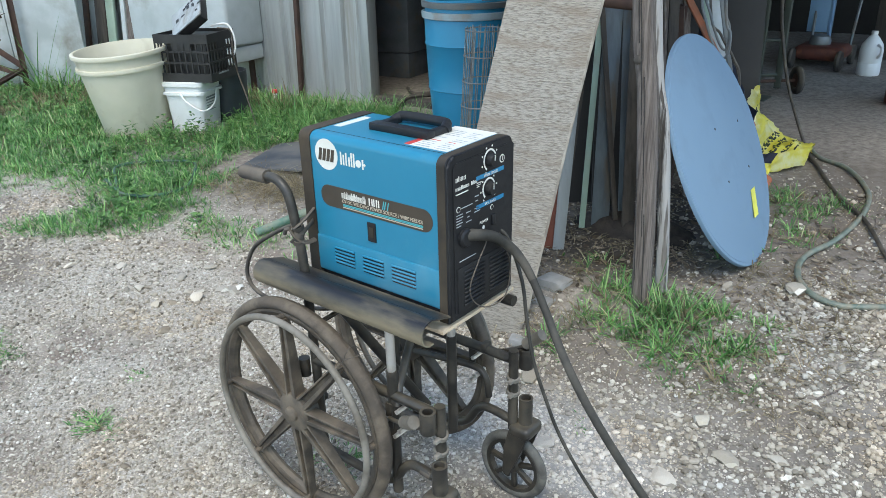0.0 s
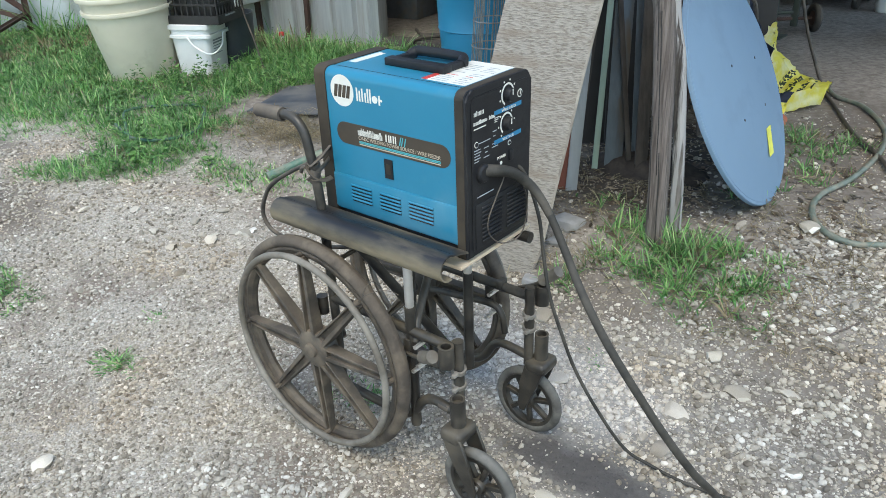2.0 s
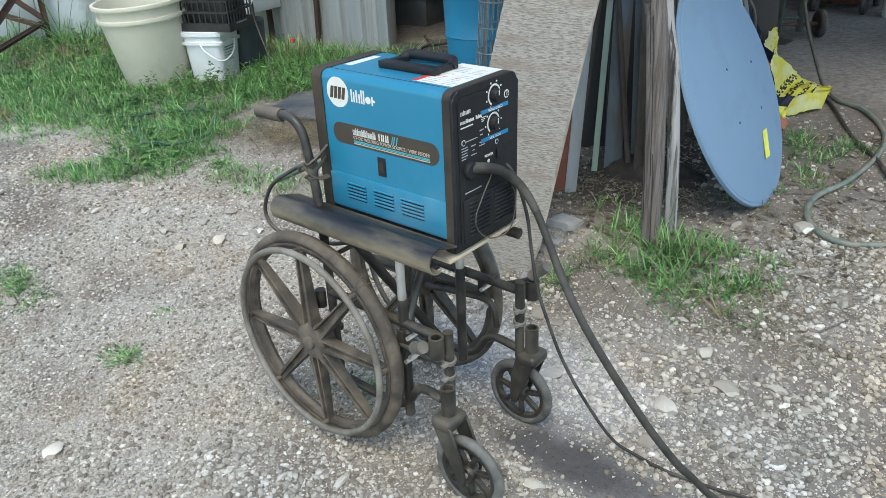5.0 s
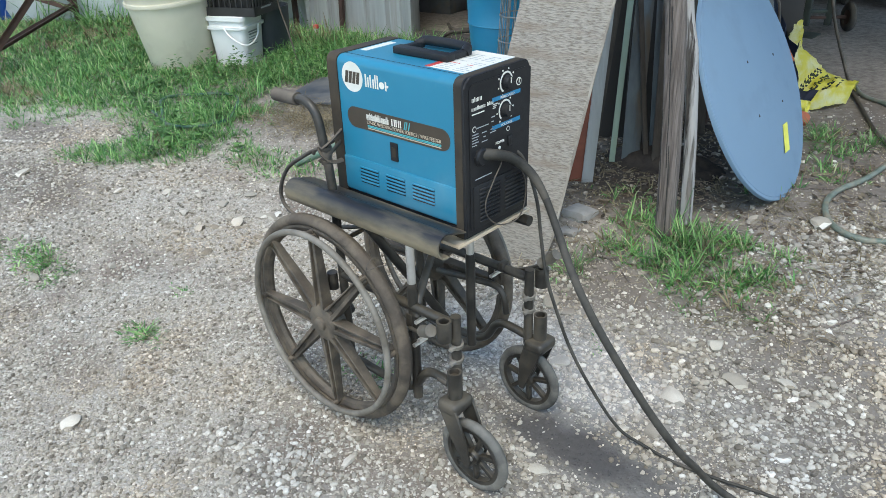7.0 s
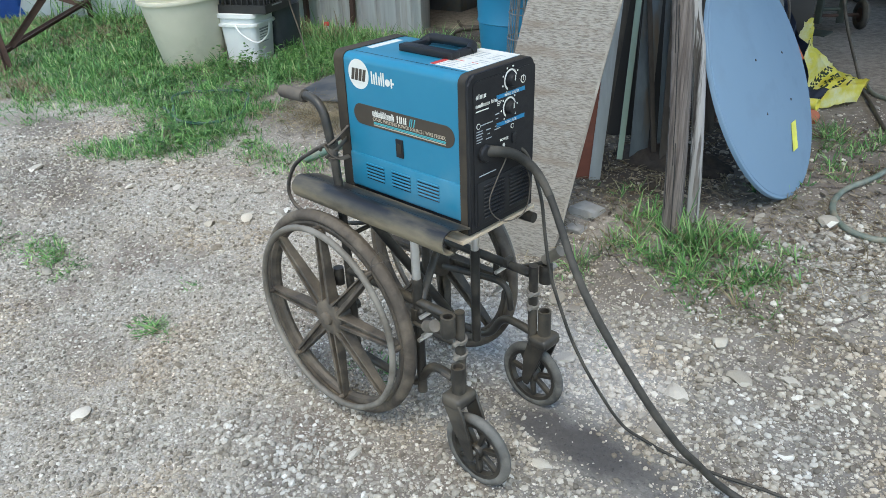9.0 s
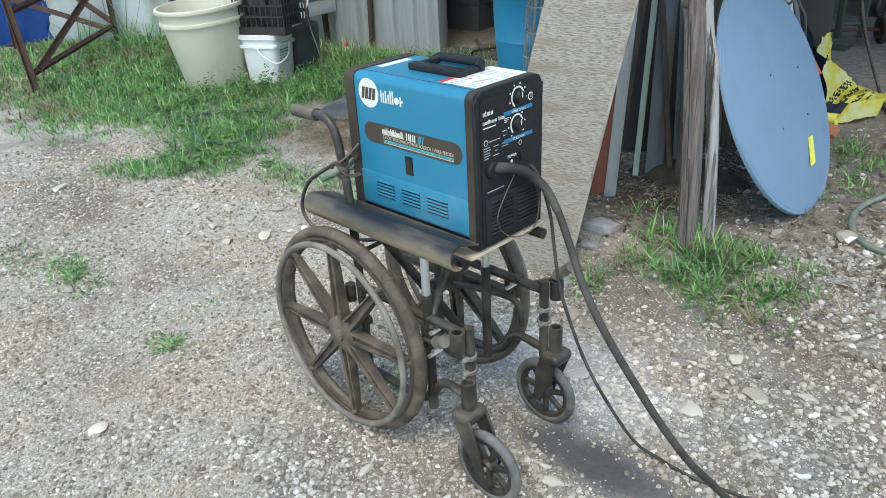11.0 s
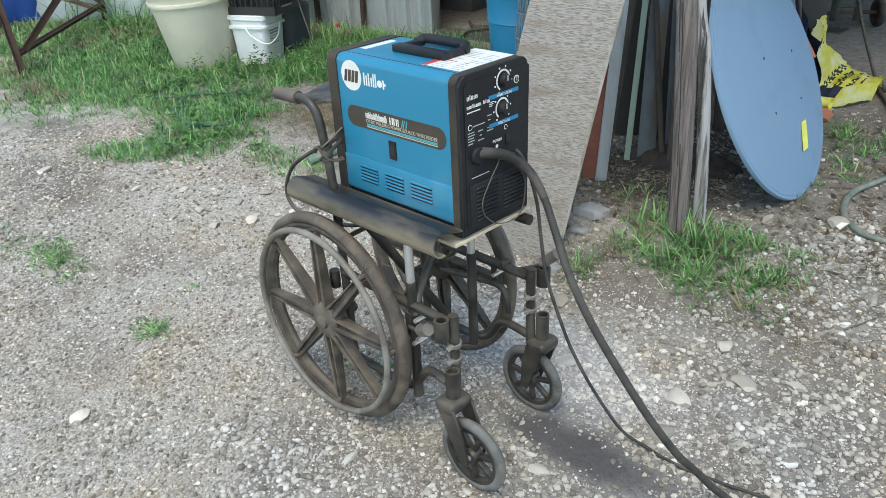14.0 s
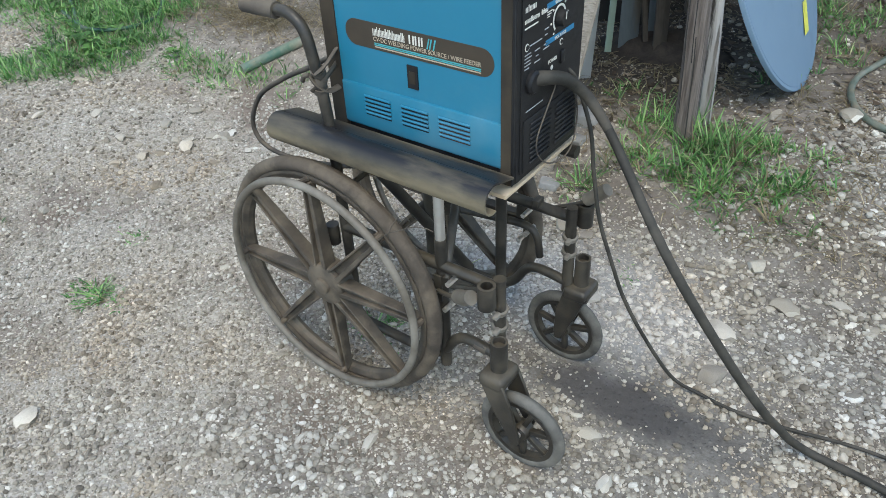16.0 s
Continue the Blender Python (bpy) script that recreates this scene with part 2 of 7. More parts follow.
BARREL = material("blue_drum", (0.024, 0.215, 0.36), (0.028, 0.235, 0.39), 4, 0.42, dirt=(0.05, 0.23, 0.36), dirt_scale=4, dirt_at=0.65)
WIRE = material("galvanised_wire", (0.33, 0.33, 0.3), (0.22, 0.2, 0.17), 30, 0.5, 0.5)
CRATE = material("black_crate", (0.016, 0.015, 0.014), (0.028, 0.026, 0.024), 15, 0.5)
NAVY = material("navy_tarp", (0.015, 0.022, 0.05), (0.02, 0.03, 0.06), 10, 0.6)
HOSEG = material("green_garden_hose", (0.105, 0.135, 0.105), (0.19, 0.205, 0.165), 20, 0.5, dirt=(0.25, 0.22, 0.16), dirt_scale=12)
HOSED = material("dark_green_hose", (0.03, 0.10, 0.06), (0.06, 0.14, 0.09), 20, 0.5, dirt=(0.12, 0.12, 0.09), dirt_scale=9)
HOSEB = material("dark_hose", (0.045, 0.038, 0.03), (0.075, 0.062, 0.048), 20, 0.6, dirt=(0.12, 0.1, 0.075), dirt_scale=10)
MAT = material("dark_rubber_mat", (0.045, 0.052, 0.062), (0.07, 0.075, 0.085), 8, 0.65, dirt=(0.13, 0.125, 0.115), dirt_scale=4, dirt_at=0.5)
MOWRED = material("faded_red_paint", (0.15, 0.045, 0.028), (0.085, 0.03, 0.022), 9, 0.6, dirt=(0.30, 0.11, 0.05), dirt_scale=5, dirt_at=0.62)


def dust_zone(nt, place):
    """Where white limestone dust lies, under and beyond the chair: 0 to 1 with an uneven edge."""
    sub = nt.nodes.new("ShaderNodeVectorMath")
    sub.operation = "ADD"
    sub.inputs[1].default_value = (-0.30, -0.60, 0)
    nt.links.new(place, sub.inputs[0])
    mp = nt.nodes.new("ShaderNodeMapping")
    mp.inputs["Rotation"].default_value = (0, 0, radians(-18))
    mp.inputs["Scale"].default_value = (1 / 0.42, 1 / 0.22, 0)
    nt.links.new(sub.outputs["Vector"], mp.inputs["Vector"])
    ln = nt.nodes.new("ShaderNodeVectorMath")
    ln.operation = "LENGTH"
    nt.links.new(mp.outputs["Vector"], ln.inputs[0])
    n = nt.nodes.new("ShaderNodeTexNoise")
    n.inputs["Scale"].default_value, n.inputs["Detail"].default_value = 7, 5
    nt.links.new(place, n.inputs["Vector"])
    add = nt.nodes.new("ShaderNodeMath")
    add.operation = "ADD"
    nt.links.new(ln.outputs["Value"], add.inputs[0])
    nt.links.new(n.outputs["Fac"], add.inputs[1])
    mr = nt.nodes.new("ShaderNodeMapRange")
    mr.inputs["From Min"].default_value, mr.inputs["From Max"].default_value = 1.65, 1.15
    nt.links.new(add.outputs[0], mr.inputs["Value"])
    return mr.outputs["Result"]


def stone_material(name, light):
    m = material(name, (1.0, 0.98, 0.95), (0.78, 0.75, 0.71), 60, 0.92, bump=0.3, bump_scale=150)
    nt = m.node_tree
    b = nt.nodes["Principled BSDF"]
    grain = b.inputs["Base Color"].links[0].from_socket
    oi = nt.nodes.new("ShaderNodeObjectInfo")
    gi = nt.nodes.new("ShaderNodeNewGeometry")
    add = nt.nodes.new("ShaderNodeMath")
    add.operation = "ADD"
    nt.links.new(oi.outputs["Random"], add.inputs[0])
    nt.links.new(gi.outputs["Random Per Island"], add.inputs[1])
    fr = nt.nodes.new("ShaderNodeMath")
    fr.operation = "FRACT"
    nt.links.new(add.outputs[0], fr.inputs[0])
    tone = ramp(nt, fr.outputs[0], [(p, tuple(light * c for c in rgb)) for p, rgb in ((0.0, (0.145, 0.128, 0.105)), (0.2, (0.27, 0.248, 0.208)), (0.55, (0.395, 0.37, 0.32)), (0.88, (0.52, 0.495, 0.44)), (1.0, (0.71, 0.69, 0.64)))])
    # clay-stained and washed stretches of the yard
    geo = nt.nodes.new("ShaderNodeTexNoise")
    geo.inputs["Scale"].default_value, geo.inputs["Detail"].default_value = 2.2, 5
    nt.links.new(gi.outputs["Position"], geo.inputs["Vector"])
    stain = ramp(nt, geo.outputs["Fac"], [(0.34, (1.05, 0.95, 0.83)), (0.5, (1.01, 0.99, 0.95)), (0.64, (0.98, 0.99, 1.0))])
    tone = mix(nt, 1.0, tone, stain, "MULTIPLY")
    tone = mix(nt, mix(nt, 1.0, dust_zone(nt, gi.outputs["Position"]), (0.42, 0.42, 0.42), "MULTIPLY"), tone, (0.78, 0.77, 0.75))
    nt.links.new(mix(nt, 1.0, grain, tone, "MULTIPLY"), b.inputs["Base Color"])
    return m


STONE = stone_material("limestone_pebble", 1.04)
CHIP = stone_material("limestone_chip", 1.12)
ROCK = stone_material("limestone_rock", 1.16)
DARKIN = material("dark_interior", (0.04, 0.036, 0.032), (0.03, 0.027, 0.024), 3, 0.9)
SPLIT = material("split_silver_timber", (0.40, 0.375, 0.345), (0.04, 0.032, 0.026), 6, 0.9, soft_at=(0.50, 0.60), dirt=(0.30, 0.26, 0.22), dirt_scale=3, dirt_at=0.62, stretch=(7, 7, 0.4), bump=0.9, bump_scale=16)


# ---- mesh helpers ----
BASE = {}


def smooth(me, angle=40):
    me.polygons.foreach_set("use_smooth", [True] * len(me.polygons))
    me.set_sharp_from_angle(angle=radians(angle))
    return me


def thing(name, at, label, category, group=""):
    """An Empty at the base of a thing, which parents its parts."""
    ob = new(name)
    ob.location = at
    ob.empty_display_size = 0.05
    BASE[ob.name] = Vector(at)
    return tagged(ob, label, category, group)


def part(name, bm, mat, parent=None, label="", angle=40):
    """Links a bmesh, made in the place's own metres, as one mesh under a thing or a part."""
    off = BASE.get(parent.name, Vector()) if parent else Vector()
    bmesh.ops.recalc_face_normals(bm, faces=bm.faces)
    bmesh.ops.translate(bm, vec=-off, verts=bm.verts)
    me = bpy.data.meshes.new(name)
    bm.to_mesh(me)
    bm.free()
    smooth(me, angle)
    me.materials.append(mat)
    ob = new(name, me)
    if parent:
        ob.parent = parent
        BASE[ob.name] = off
    return tagged(ob, label)


def single(name, bm, mat, at, label, category, group="", kind="", angle=40):
    """A thing of one mesh, its origin at its base."""
    bmesh.ops.recalc_face_normals(bm, faces=bm.faces)
    bmesh.ops.translate(bm, vec=-Vector(at), verts=bm.verts)
    me = bpy.data.meshes.new(name)
    bm.to_mesh(me)
    bm.free()
    smooth(me, angle)
    me.materials.append(mat)
    ob = new(name, me)
    ob.location = at
    BASE[ob.name] = Vector(at)
    return tagged(ob, label, category, group, kind)


def box(bm, lo, hi, bevel=0.0, m=None, seg=2):
    c = [(a + b) / 2 for a, b in zip(lo, hi)]
    s = [abs(b - a) for a, b in zip(lo, hi)]
    r = bmesh.ops.create_cube(bm, size=1.0)
    vs = r["verts"]
    bmesh.ops.scale(bm, vec=s, verts=vs)
    if bevel:
        es = list({e for v in vs for e in v.link_edges})
        vs = list({v for f in bmesh.ops.bevel(bm, geom=es, offset=bevel, segments=seg, affect="EDGES", profile=0.5)["faces"] for v in f.verts} | {v for v in vs if v.is_valid})
    bmesh.ops.translate(bm, vec=c, verts=vs)
    if m:
        bmesh.ops.transform(bm, matrix=m, verts=vs)
    return vs


def curve(pts, n=8):
    """A smooth line through the points (Catmull-Rom)."""
    p = [Vector(q) for q in pts]
    if len(p) < 3 or n < 2:
        return p
    p = [2 * p[0] - p[1]] + p + [2 * p[-1] - p[-2]]
    out = []
    for i in range(1, len(p) - 2):
        a, b, c, d = p[i - 1:i + 3]
        for k in range(n):
            t = k / n
            out.append(0.5 * (2 * b + (c - a) * t + (2 * a - 5 * b + 4 * c - d) * t * t + (3 * b - a - 3 * c + d) * t ** 3))
    return out + [p[-2]]


def tube(bm, pts, r, seg=12, cap=True, r2=None, flat=1.0, closed=False):
    """A round bar along the points; r2: the radius at its end."""
    pts = [Vector(q) for q in pts]
    rings, up = [], None
    n = len(pts)
    for i, q in enumerate(pts):
        if closed:
            d = (pts[(i + 1) % n] - pts[i - 1]).normalized()
        else:
            d = (pts[min(i + 1, n - 1)] - pts[max(i - 1, 0)]).normalized()
        if up is None:
            up = d.orthogonal().normalized()
        up = (up - d * up.dot(d)).normalized()
        side = d.cross(up)
        rr = r if r2 is None else r + (r2 - r) * i / max(1, n - 1)
        rings.append([bm.verts.new(q + (up * math.cos(a) + side * math.sin(a) * flat) * rr) for a in (2 * math.pi * k / seg for k in range(seg))])
    pairs = list(zip(rings, rings[1:])) + ([(rings[-1], rings[0])] if closed else [])
    for a, b in pairs:
        for k in range(seg):
            bm.faces.new((a[k], a[(k + 1) % seg], b[(k + 1) % seg], b[k]))
    if cap and not closed:
        bm.faces.new(rings[0][::-1])
        bm.faces.new(rings[-1])
    return bm


def lathe(bm, prof, m=None, seg=32, arc=1.0):
    """Turns a profile of (radius, height) round z."""
    cols = []
    k = seg if arc >= 1 else seg + 1
    for i in range(k):
        a = 2 * math.pi * arc * i / seg
        col = []
        for r, h in prof:
            v = Vector((r * math.cos(a), r * math.sin(a), h))
            col.append(bm.verts.new(m @ v if m else v))
        cols.append(col)
    for i in range(seg if arc >= 1 else seg):
        a, b = cols[i], cols[(i + 1) % k]
        if arc < 1 and i + 1 >= k:
            break
        for j in range(len(prof) - 1):
            bm.faces.new((a[j], b[j], b[j + 1], a[j + 1]))
    for j in (0, len(prof) - 1):
        if arc >= 1 and prof[j][0] > 1e-6 and math.dist(prof[0], prof[-1]) > 1e-6:
            bm.faces.new([c[j] for c in cols][:: 1 if j else -1])
    return bm


def prism(bm, outline, depth, m):
    """A flat outline in x and y, raised by depth along z, then moved by m."""
    lo = [bm.verts.new(m @ Vector((x, y, 0))) for x, y in outline]
    hi = [bm.verts.new(m @ Vector((x, y, depth))) for x, y in outline]
    bm.faces.new(lo[::-1])
    bm.faces.new(hi)
    n = len(lo)
    for i in range(n):
        bm.faces.new((lo[i], lo[(i + 1) % n], hi[(i + 1) % n], hi[i]))
    return bm


def rounded(x0, x1, y0, y1, r, n=6):
    out = []
    for cx, cy, a0 in ((x1 - r, y1 - r, 0), (x0 + r, y1 - r, 90), (x0 + r, y0 + r, 180), (x1 - r, y0 + r, 270)):
        for k in range(n + 1):
            a = radians(a0 + 90 * k / n)
            out.append((cx + r * math.cos(a), cy + r * math.sin(a)))
    return out


def disc(cx, cy, r, n=28):
    return [(cx + r * math.cos(2 * math.pi * k / n), cy + r * math.sin(2 * math.pi * k / n)) for k in range(n)]


def axes(o, ex, ey):
    """The pose whose x and y run along ex and ey from o."""
    ex, ey = Vector(ex).normalized(), Vector(ey).normalized()
    ez = ex.cross(ey).normalized()
    ey = ez.cross(ex)
    return Matrix(((ex.x, ey.x, ez.x, o[0]), (ex.y, ey.y, ez.y, o[1]), (ex.z, ey.z, ez.z, o[2]), (0, 0, 0, 1)))


def words(name, text, size, m, mat, parent, wide=None, label=""):
    """Lettering as a thin mesh; m puts its baseline's start, wide its width."""
    cu = bpy.data.curves.new(name, "FONT")
    cu.body, cu.size, cu.extrude = text, size, 0.0003
    tmp = bpy.data.objects.new(name, cu)
    me = bpy.data.meshes.new_from_object(tmp)
    bpy.data.objects.remove(tmp)
    bpy.data.curves.remove(cu)
    bm = bmesh.new()
    bm.from_mesh(me)
    bpy.data.meshes.remove(me)
    if wide:
        w = max(v.co.x for v in bm.verts) - min(v.co.x for v in bm.verts)
        bmesh.ops.scale(bm, vec=(wide / w, 1, 1), verts=bm.verts)
    bmesh.ops.transform(bm, matrix=m, verts=bm.verts)
    return part(name, bm, mat, parent, label)


def step(a, b, v):
    t = min(1.0, max(0.0, (v - a) / (b - a)))
    return t * t * (3 - 2 * t)


def ground_z(x, y):
    """The yard: level round the chair, with a low bank towards the shed and the grass."""
    return 0.15 * (1 - (1 - step(0.8, 1.4, y)) * (1 - step(1.0, 2.2, -x)))


# ---- the ground: one sheet to the horizon ----
def spaced(lo, hi, fine, far):
    v = list(np.arange(lo, hi + 1e-6, fine))
    s = fine
    while v[-1] < far:
        s *= 1.35
        v.append(v[-1] + s)
    s = fine
    while v[0] > -far:
        s *= 1.35
        v.insert(0, v[0] - s)
    return v


# bare earth, stains and painted shade: x, y, turn, half length, half width, strength, colour
SOIL, UMBER, OIL, SCRAP_SHADE = (0.13, 0.104, 0.08), (0.155, 0.112, 0.078), (0.055, 0.05, 0.047), (0.04, 0.031, 0.024)
# the last two patches paint shade under the leaning scrap into the ground
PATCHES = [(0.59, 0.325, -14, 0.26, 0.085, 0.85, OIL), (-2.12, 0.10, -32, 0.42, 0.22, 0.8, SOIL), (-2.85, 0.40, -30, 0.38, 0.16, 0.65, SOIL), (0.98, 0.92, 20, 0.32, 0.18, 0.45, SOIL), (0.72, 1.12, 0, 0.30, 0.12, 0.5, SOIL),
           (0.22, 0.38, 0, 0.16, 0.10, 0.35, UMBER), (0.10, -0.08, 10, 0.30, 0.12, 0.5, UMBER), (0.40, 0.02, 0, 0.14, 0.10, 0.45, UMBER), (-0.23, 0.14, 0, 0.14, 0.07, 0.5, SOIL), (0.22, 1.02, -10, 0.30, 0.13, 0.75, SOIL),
           (-0.85, -0.35, 0, 0.2, 0.1, 0.45, UMBER), (1.25, 0.45, 40, 0.4, 0.2, 0.6, SOIL), (0.85, 3.1, 0, 0.75, 0.6, 0.6, SOIL), (0.55, 2.3, 0, 0.4, 0.45, 0.5, SOIL), (0.0, 1.80, 10, 0.42, 0.42, 0.9, SCRAP_SHADE), (-0.05, 2.35, 0, 0.42, 0.4, 0.9, SCRAP_SHADE)]


def bare_earth(x, y):
    """How bare the ground is of chips, from 0 to 1."""
    v = 0.0
    for cx, cy, turn, rx, ry, most, tone in PATCHES:
        c, s = math.cos(radians(turn)), math.sin(radians(turn))
        dx, dy = x - cx, y - cy
        d = math.hypot((c * dx - s * dy) / rx, (s * dx + c * dy) / ry) + 0.45 * noise.noise((x * 7, y * 7, 90))
        v = max(v, most * step(1.15, 0.6, d))
    return v


def make_ground():
    xs, ys = spaced(-6.5, 2.6, 0.045, 600), spaced(-1.2, 4.2, 0.045, 600)
    verts, faces = [], []
    for y in ys:
        for x in xs:
            z = ground_z(x, y)
            if abs(x) < 12 and abs(y) < 12:
                z += 0.012 * noise.noise((x * 1.3, y * 1.3, 0)) + 0.007 * noise.noise((x * 6, y * 6, 3))
            verts.append((x, y, z))
    w = len(xs)
    for j in range(len(ys) - 1):
        for i in range(w - 1):
            a = j * w + i
            faces.append((a, a + 1, a + w + 1, a + w))
    me = bpy.data.meshes.new("ground")
    me.from_pydata(verts, [], faces)
    me.polygons.foreach_set("use_smooth", [True] * len(me.polygons))
    m = bpy.data.materials.new("gravelly_dirt")
    m.use_nodes = True
    nt = m.node_tree
    b = nt.nodes["Principled BSDF"]
    b.inputs["Roughness"].default_value = 0.95
    tc = nt.nodes.new("ShaderNodeTexCoord")
    col = ramp(nt, noise_out(nt, 1.1, 6), [(0.36, (0.33, 0.29, 0.23)), (0.5, (0.45, 0.405, 0.33)), (0.64, (0.53, 0.485, 0.41))])
    fine = ramp(nt, noise_out(nt, 45, 6), [(0.3, (0.55, 0.55, 0.55)), (0.7, (1.15, 1.13, 1.1))])
    col = mix(nt, 1.0, col, fine, "MULTIPLY")
    # pebbles too small to be pieces
    vo = nt.nodes.new("ShaderNodeTexVoronoi")
    vo.inputs["Scale"].default_value = 95
    nt.links.new(tc.outputs["Object"], vo.inputs["Vector"])
    sep = nt.nodes.new("ShaderNodeSeparateColor")
    nt.links.new(vo.outputs["Color"], sep.inputs["Color"])
    pick = ramp(nt, sep.outputs[0], [(0.45, (0, 0, 0)), (0.5, (1, 1, 1))])
    edge = ramp(nt, vo.outputs["Distance"], [(0.25, (1, 1, 1)), (0.42, (0, 0, 0))])
    tone = ramp(nt, sep.outputs[1], [(0, (0.16, 0.135, 0.11)), (0.6, (0.43, 0.39, 0.33)), (1, (0.62, 0.585, 0.52))])
    pe = mix(nt, 1.0, pick, edge, "MULTIPLY")
    col = mix(nt, pe, col, tone)
    grit = nt.nodes.new("ShaderNodeTexVoronoi")
    grit.inputs["Scale"].default_value = 210
    nt.links.new(tc.outputs["Object"], grit.inputs["Vector"])
    gs = nt.nodes.new("ShaderNodeSeparateColor")
    nt.links.new(grit.outputs["Color"], gs.inputs["Color"])
    col = mix(nt, 0.45, col, ramp(nt, gs.outputs[0], [(0.0, (0.12, 0.10, 0.08)), (0.5, (0.33, 0.29, 0.24)), (1.0, (0.62, 0.58, 0.51))]))
    # bare brown soil in patches, and pale worn dust on the track
    bare = ramp(nt, noise_out(nt, 1.9, 7), [(0.53, (0, 0, 0)), (0.66, (1, 1, 1))])
    col = mix(nt, bare, col, ramp(nt, noise_out(nt, 38, 6), [(0.3, (0.13, 0.10, 0.08)), (0.7, (0.27, 0.22, 0.175))]))
    geo = nt.nodes.new("ShaderNodeNewGeometry")
    # dark trodden soil between the coarser stones of the yard's far side
    sx = nt.nodes.new("ShaderNodeSeparateXYZ")
    nt.links.new(geo.outputs["Position"], sx.inputs[0])
    wx = nt.nodes.new("ShaderNodeMath")
    wx.operation, wx.inputs[1].default_value = "MULTIPLY_ADD", 1.6
    nt.links.new(noise_out(nt, 1.6, 5), wx.inputs[0])
    nt.links.new(sx.outputs["X"], wx.inputs[2])
    trod = nt.nodes.new("ShaderNodeMapRange")
    trod.inputs["From Min"].default_value, trod.inputs["From Max"].default_value, trod.inputs["To Max"].default_value = 0.55, 1.35, 0.75
    nt.links.new(wx.outputs[0], trod.inputs["Value"])
    ends = nt.nodes.new("ShaderNodeMapRange")
    ends.inputs["From Min"].default_value, ends.inputs["From Max"].default_value = 3.0, 1.7
    nt.links.new(sx.outputs["X"], ends.inputs["Value"])
    col = mix(nt, mix(nt, 1.0, trod.outputs["Result"], ends.outputs["Result"], "MULTIPLY"), col, ramp(nt, noise_out(nt, 55, 6), [(0.32, (0.095, 0.088, 0.076)), (0.68, (0.235, 0.22, 0.195))]))
    # brown earth on the bank by the shed, with an uneven edge
    sp = nt.nodes.new("ShaderNodeSeparateXYZ")
    nt.links.new(geo.outputs["Position"], sp.inputs[0])
    wv = nt.nodes.new("ShaderNodeMath")
    wv.operation, wv.inputs[1].default_value = "MULTIPLY_ADD", 0.9
    nt.links.new(noise_out(nt, 2.5, 6), wv.inputs[0])
    nt.links.new(sp.outputs["Y"], wv.inputs[2])
    soil = nt.nodes.new("ShaderNodeMapRange")
    soil.inputs["From Min"].default_value, soil.inputs["From Max"].default_value = 1.32, 1.75
    soil.inputs["To Max"].default_value = 0.8
    nt.links.new(wv.outputs[0], soil.inputs["Value"])
    earth = ramp(nt, noise_out(nt, 30, 6), [(0.35, (0.14, 0.115, 0.092)), (0.65, (0.31, 0.27, 0.225))])
    col = mix(nt, soil.outputs["Result"], col, earth)
    # patches of bare earth, a dark damp smear of oil beside the castors, and the shade painted under the scrap
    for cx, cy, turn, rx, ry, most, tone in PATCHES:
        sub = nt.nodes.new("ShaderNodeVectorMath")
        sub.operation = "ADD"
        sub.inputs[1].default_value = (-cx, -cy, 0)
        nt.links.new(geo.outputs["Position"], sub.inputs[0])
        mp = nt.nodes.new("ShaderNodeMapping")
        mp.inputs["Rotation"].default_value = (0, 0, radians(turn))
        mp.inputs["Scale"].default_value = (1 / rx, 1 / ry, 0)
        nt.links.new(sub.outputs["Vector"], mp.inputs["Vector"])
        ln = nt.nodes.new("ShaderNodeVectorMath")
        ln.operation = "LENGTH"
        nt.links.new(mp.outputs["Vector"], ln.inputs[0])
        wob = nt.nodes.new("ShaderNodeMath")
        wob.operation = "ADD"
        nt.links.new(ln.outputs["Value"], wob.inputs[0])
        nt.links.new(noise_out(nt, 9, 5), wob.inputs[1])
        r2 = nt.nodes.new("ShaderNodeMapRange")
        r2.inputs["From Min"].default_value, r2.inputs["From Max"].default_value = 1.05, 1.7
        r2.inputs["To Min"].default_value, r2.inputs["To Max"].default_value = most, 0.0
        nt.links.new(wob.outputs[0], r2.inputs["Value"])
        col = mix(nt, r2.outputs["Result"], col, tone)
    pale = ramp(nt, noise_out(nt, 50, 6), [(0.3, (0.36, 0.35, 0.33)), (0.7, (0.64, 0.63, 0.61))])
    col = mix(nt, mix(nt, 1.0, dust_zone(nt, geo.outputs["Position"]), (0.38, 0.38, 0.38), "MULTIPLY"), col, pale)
    nt.links.new(col, b.inputs["Base Color"])
    bp = nt.nodes.new("ShaderNodeBump")
    bp.inputs["Strength"].default_value, bp.inputs["Distance"].default_value = 0.5, 0.006
    hsum = nt.nodes.new("ShaderNodeMath")
    hsum.operation = "ADD"
    nt.links.new(pe, hsum.inputs[0])
    nt.links.new(noise_out(nt, 60, 5), hsum.inputs[1])
    nt.links.new(hsum.outputs[0], bp.inputs["Height"])
    nt.links.new(bp.outputs["Normal"], b.inputs["Normal"])
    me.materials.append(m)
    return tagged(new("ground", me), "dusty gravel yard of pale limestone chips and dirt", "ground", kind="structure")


ground = make_ground()


# ---- the wheelchair that serves as a trolley ----
NEAR, FAR = 0.085, 0.37      # the two side frames
chair = thing("wheelchair", (0.15, 0.23, 0.0), "dusty black folding wheelchair frame used as a welder trolley on gravel", "wheelchair")


def turn_y(cx, y, cz):
    """A lathe's z axis laid along y."""
    return Matrix.Translation((cx, y, cz)) @ Matrix.Rotation(radians(-90), 4, "X")


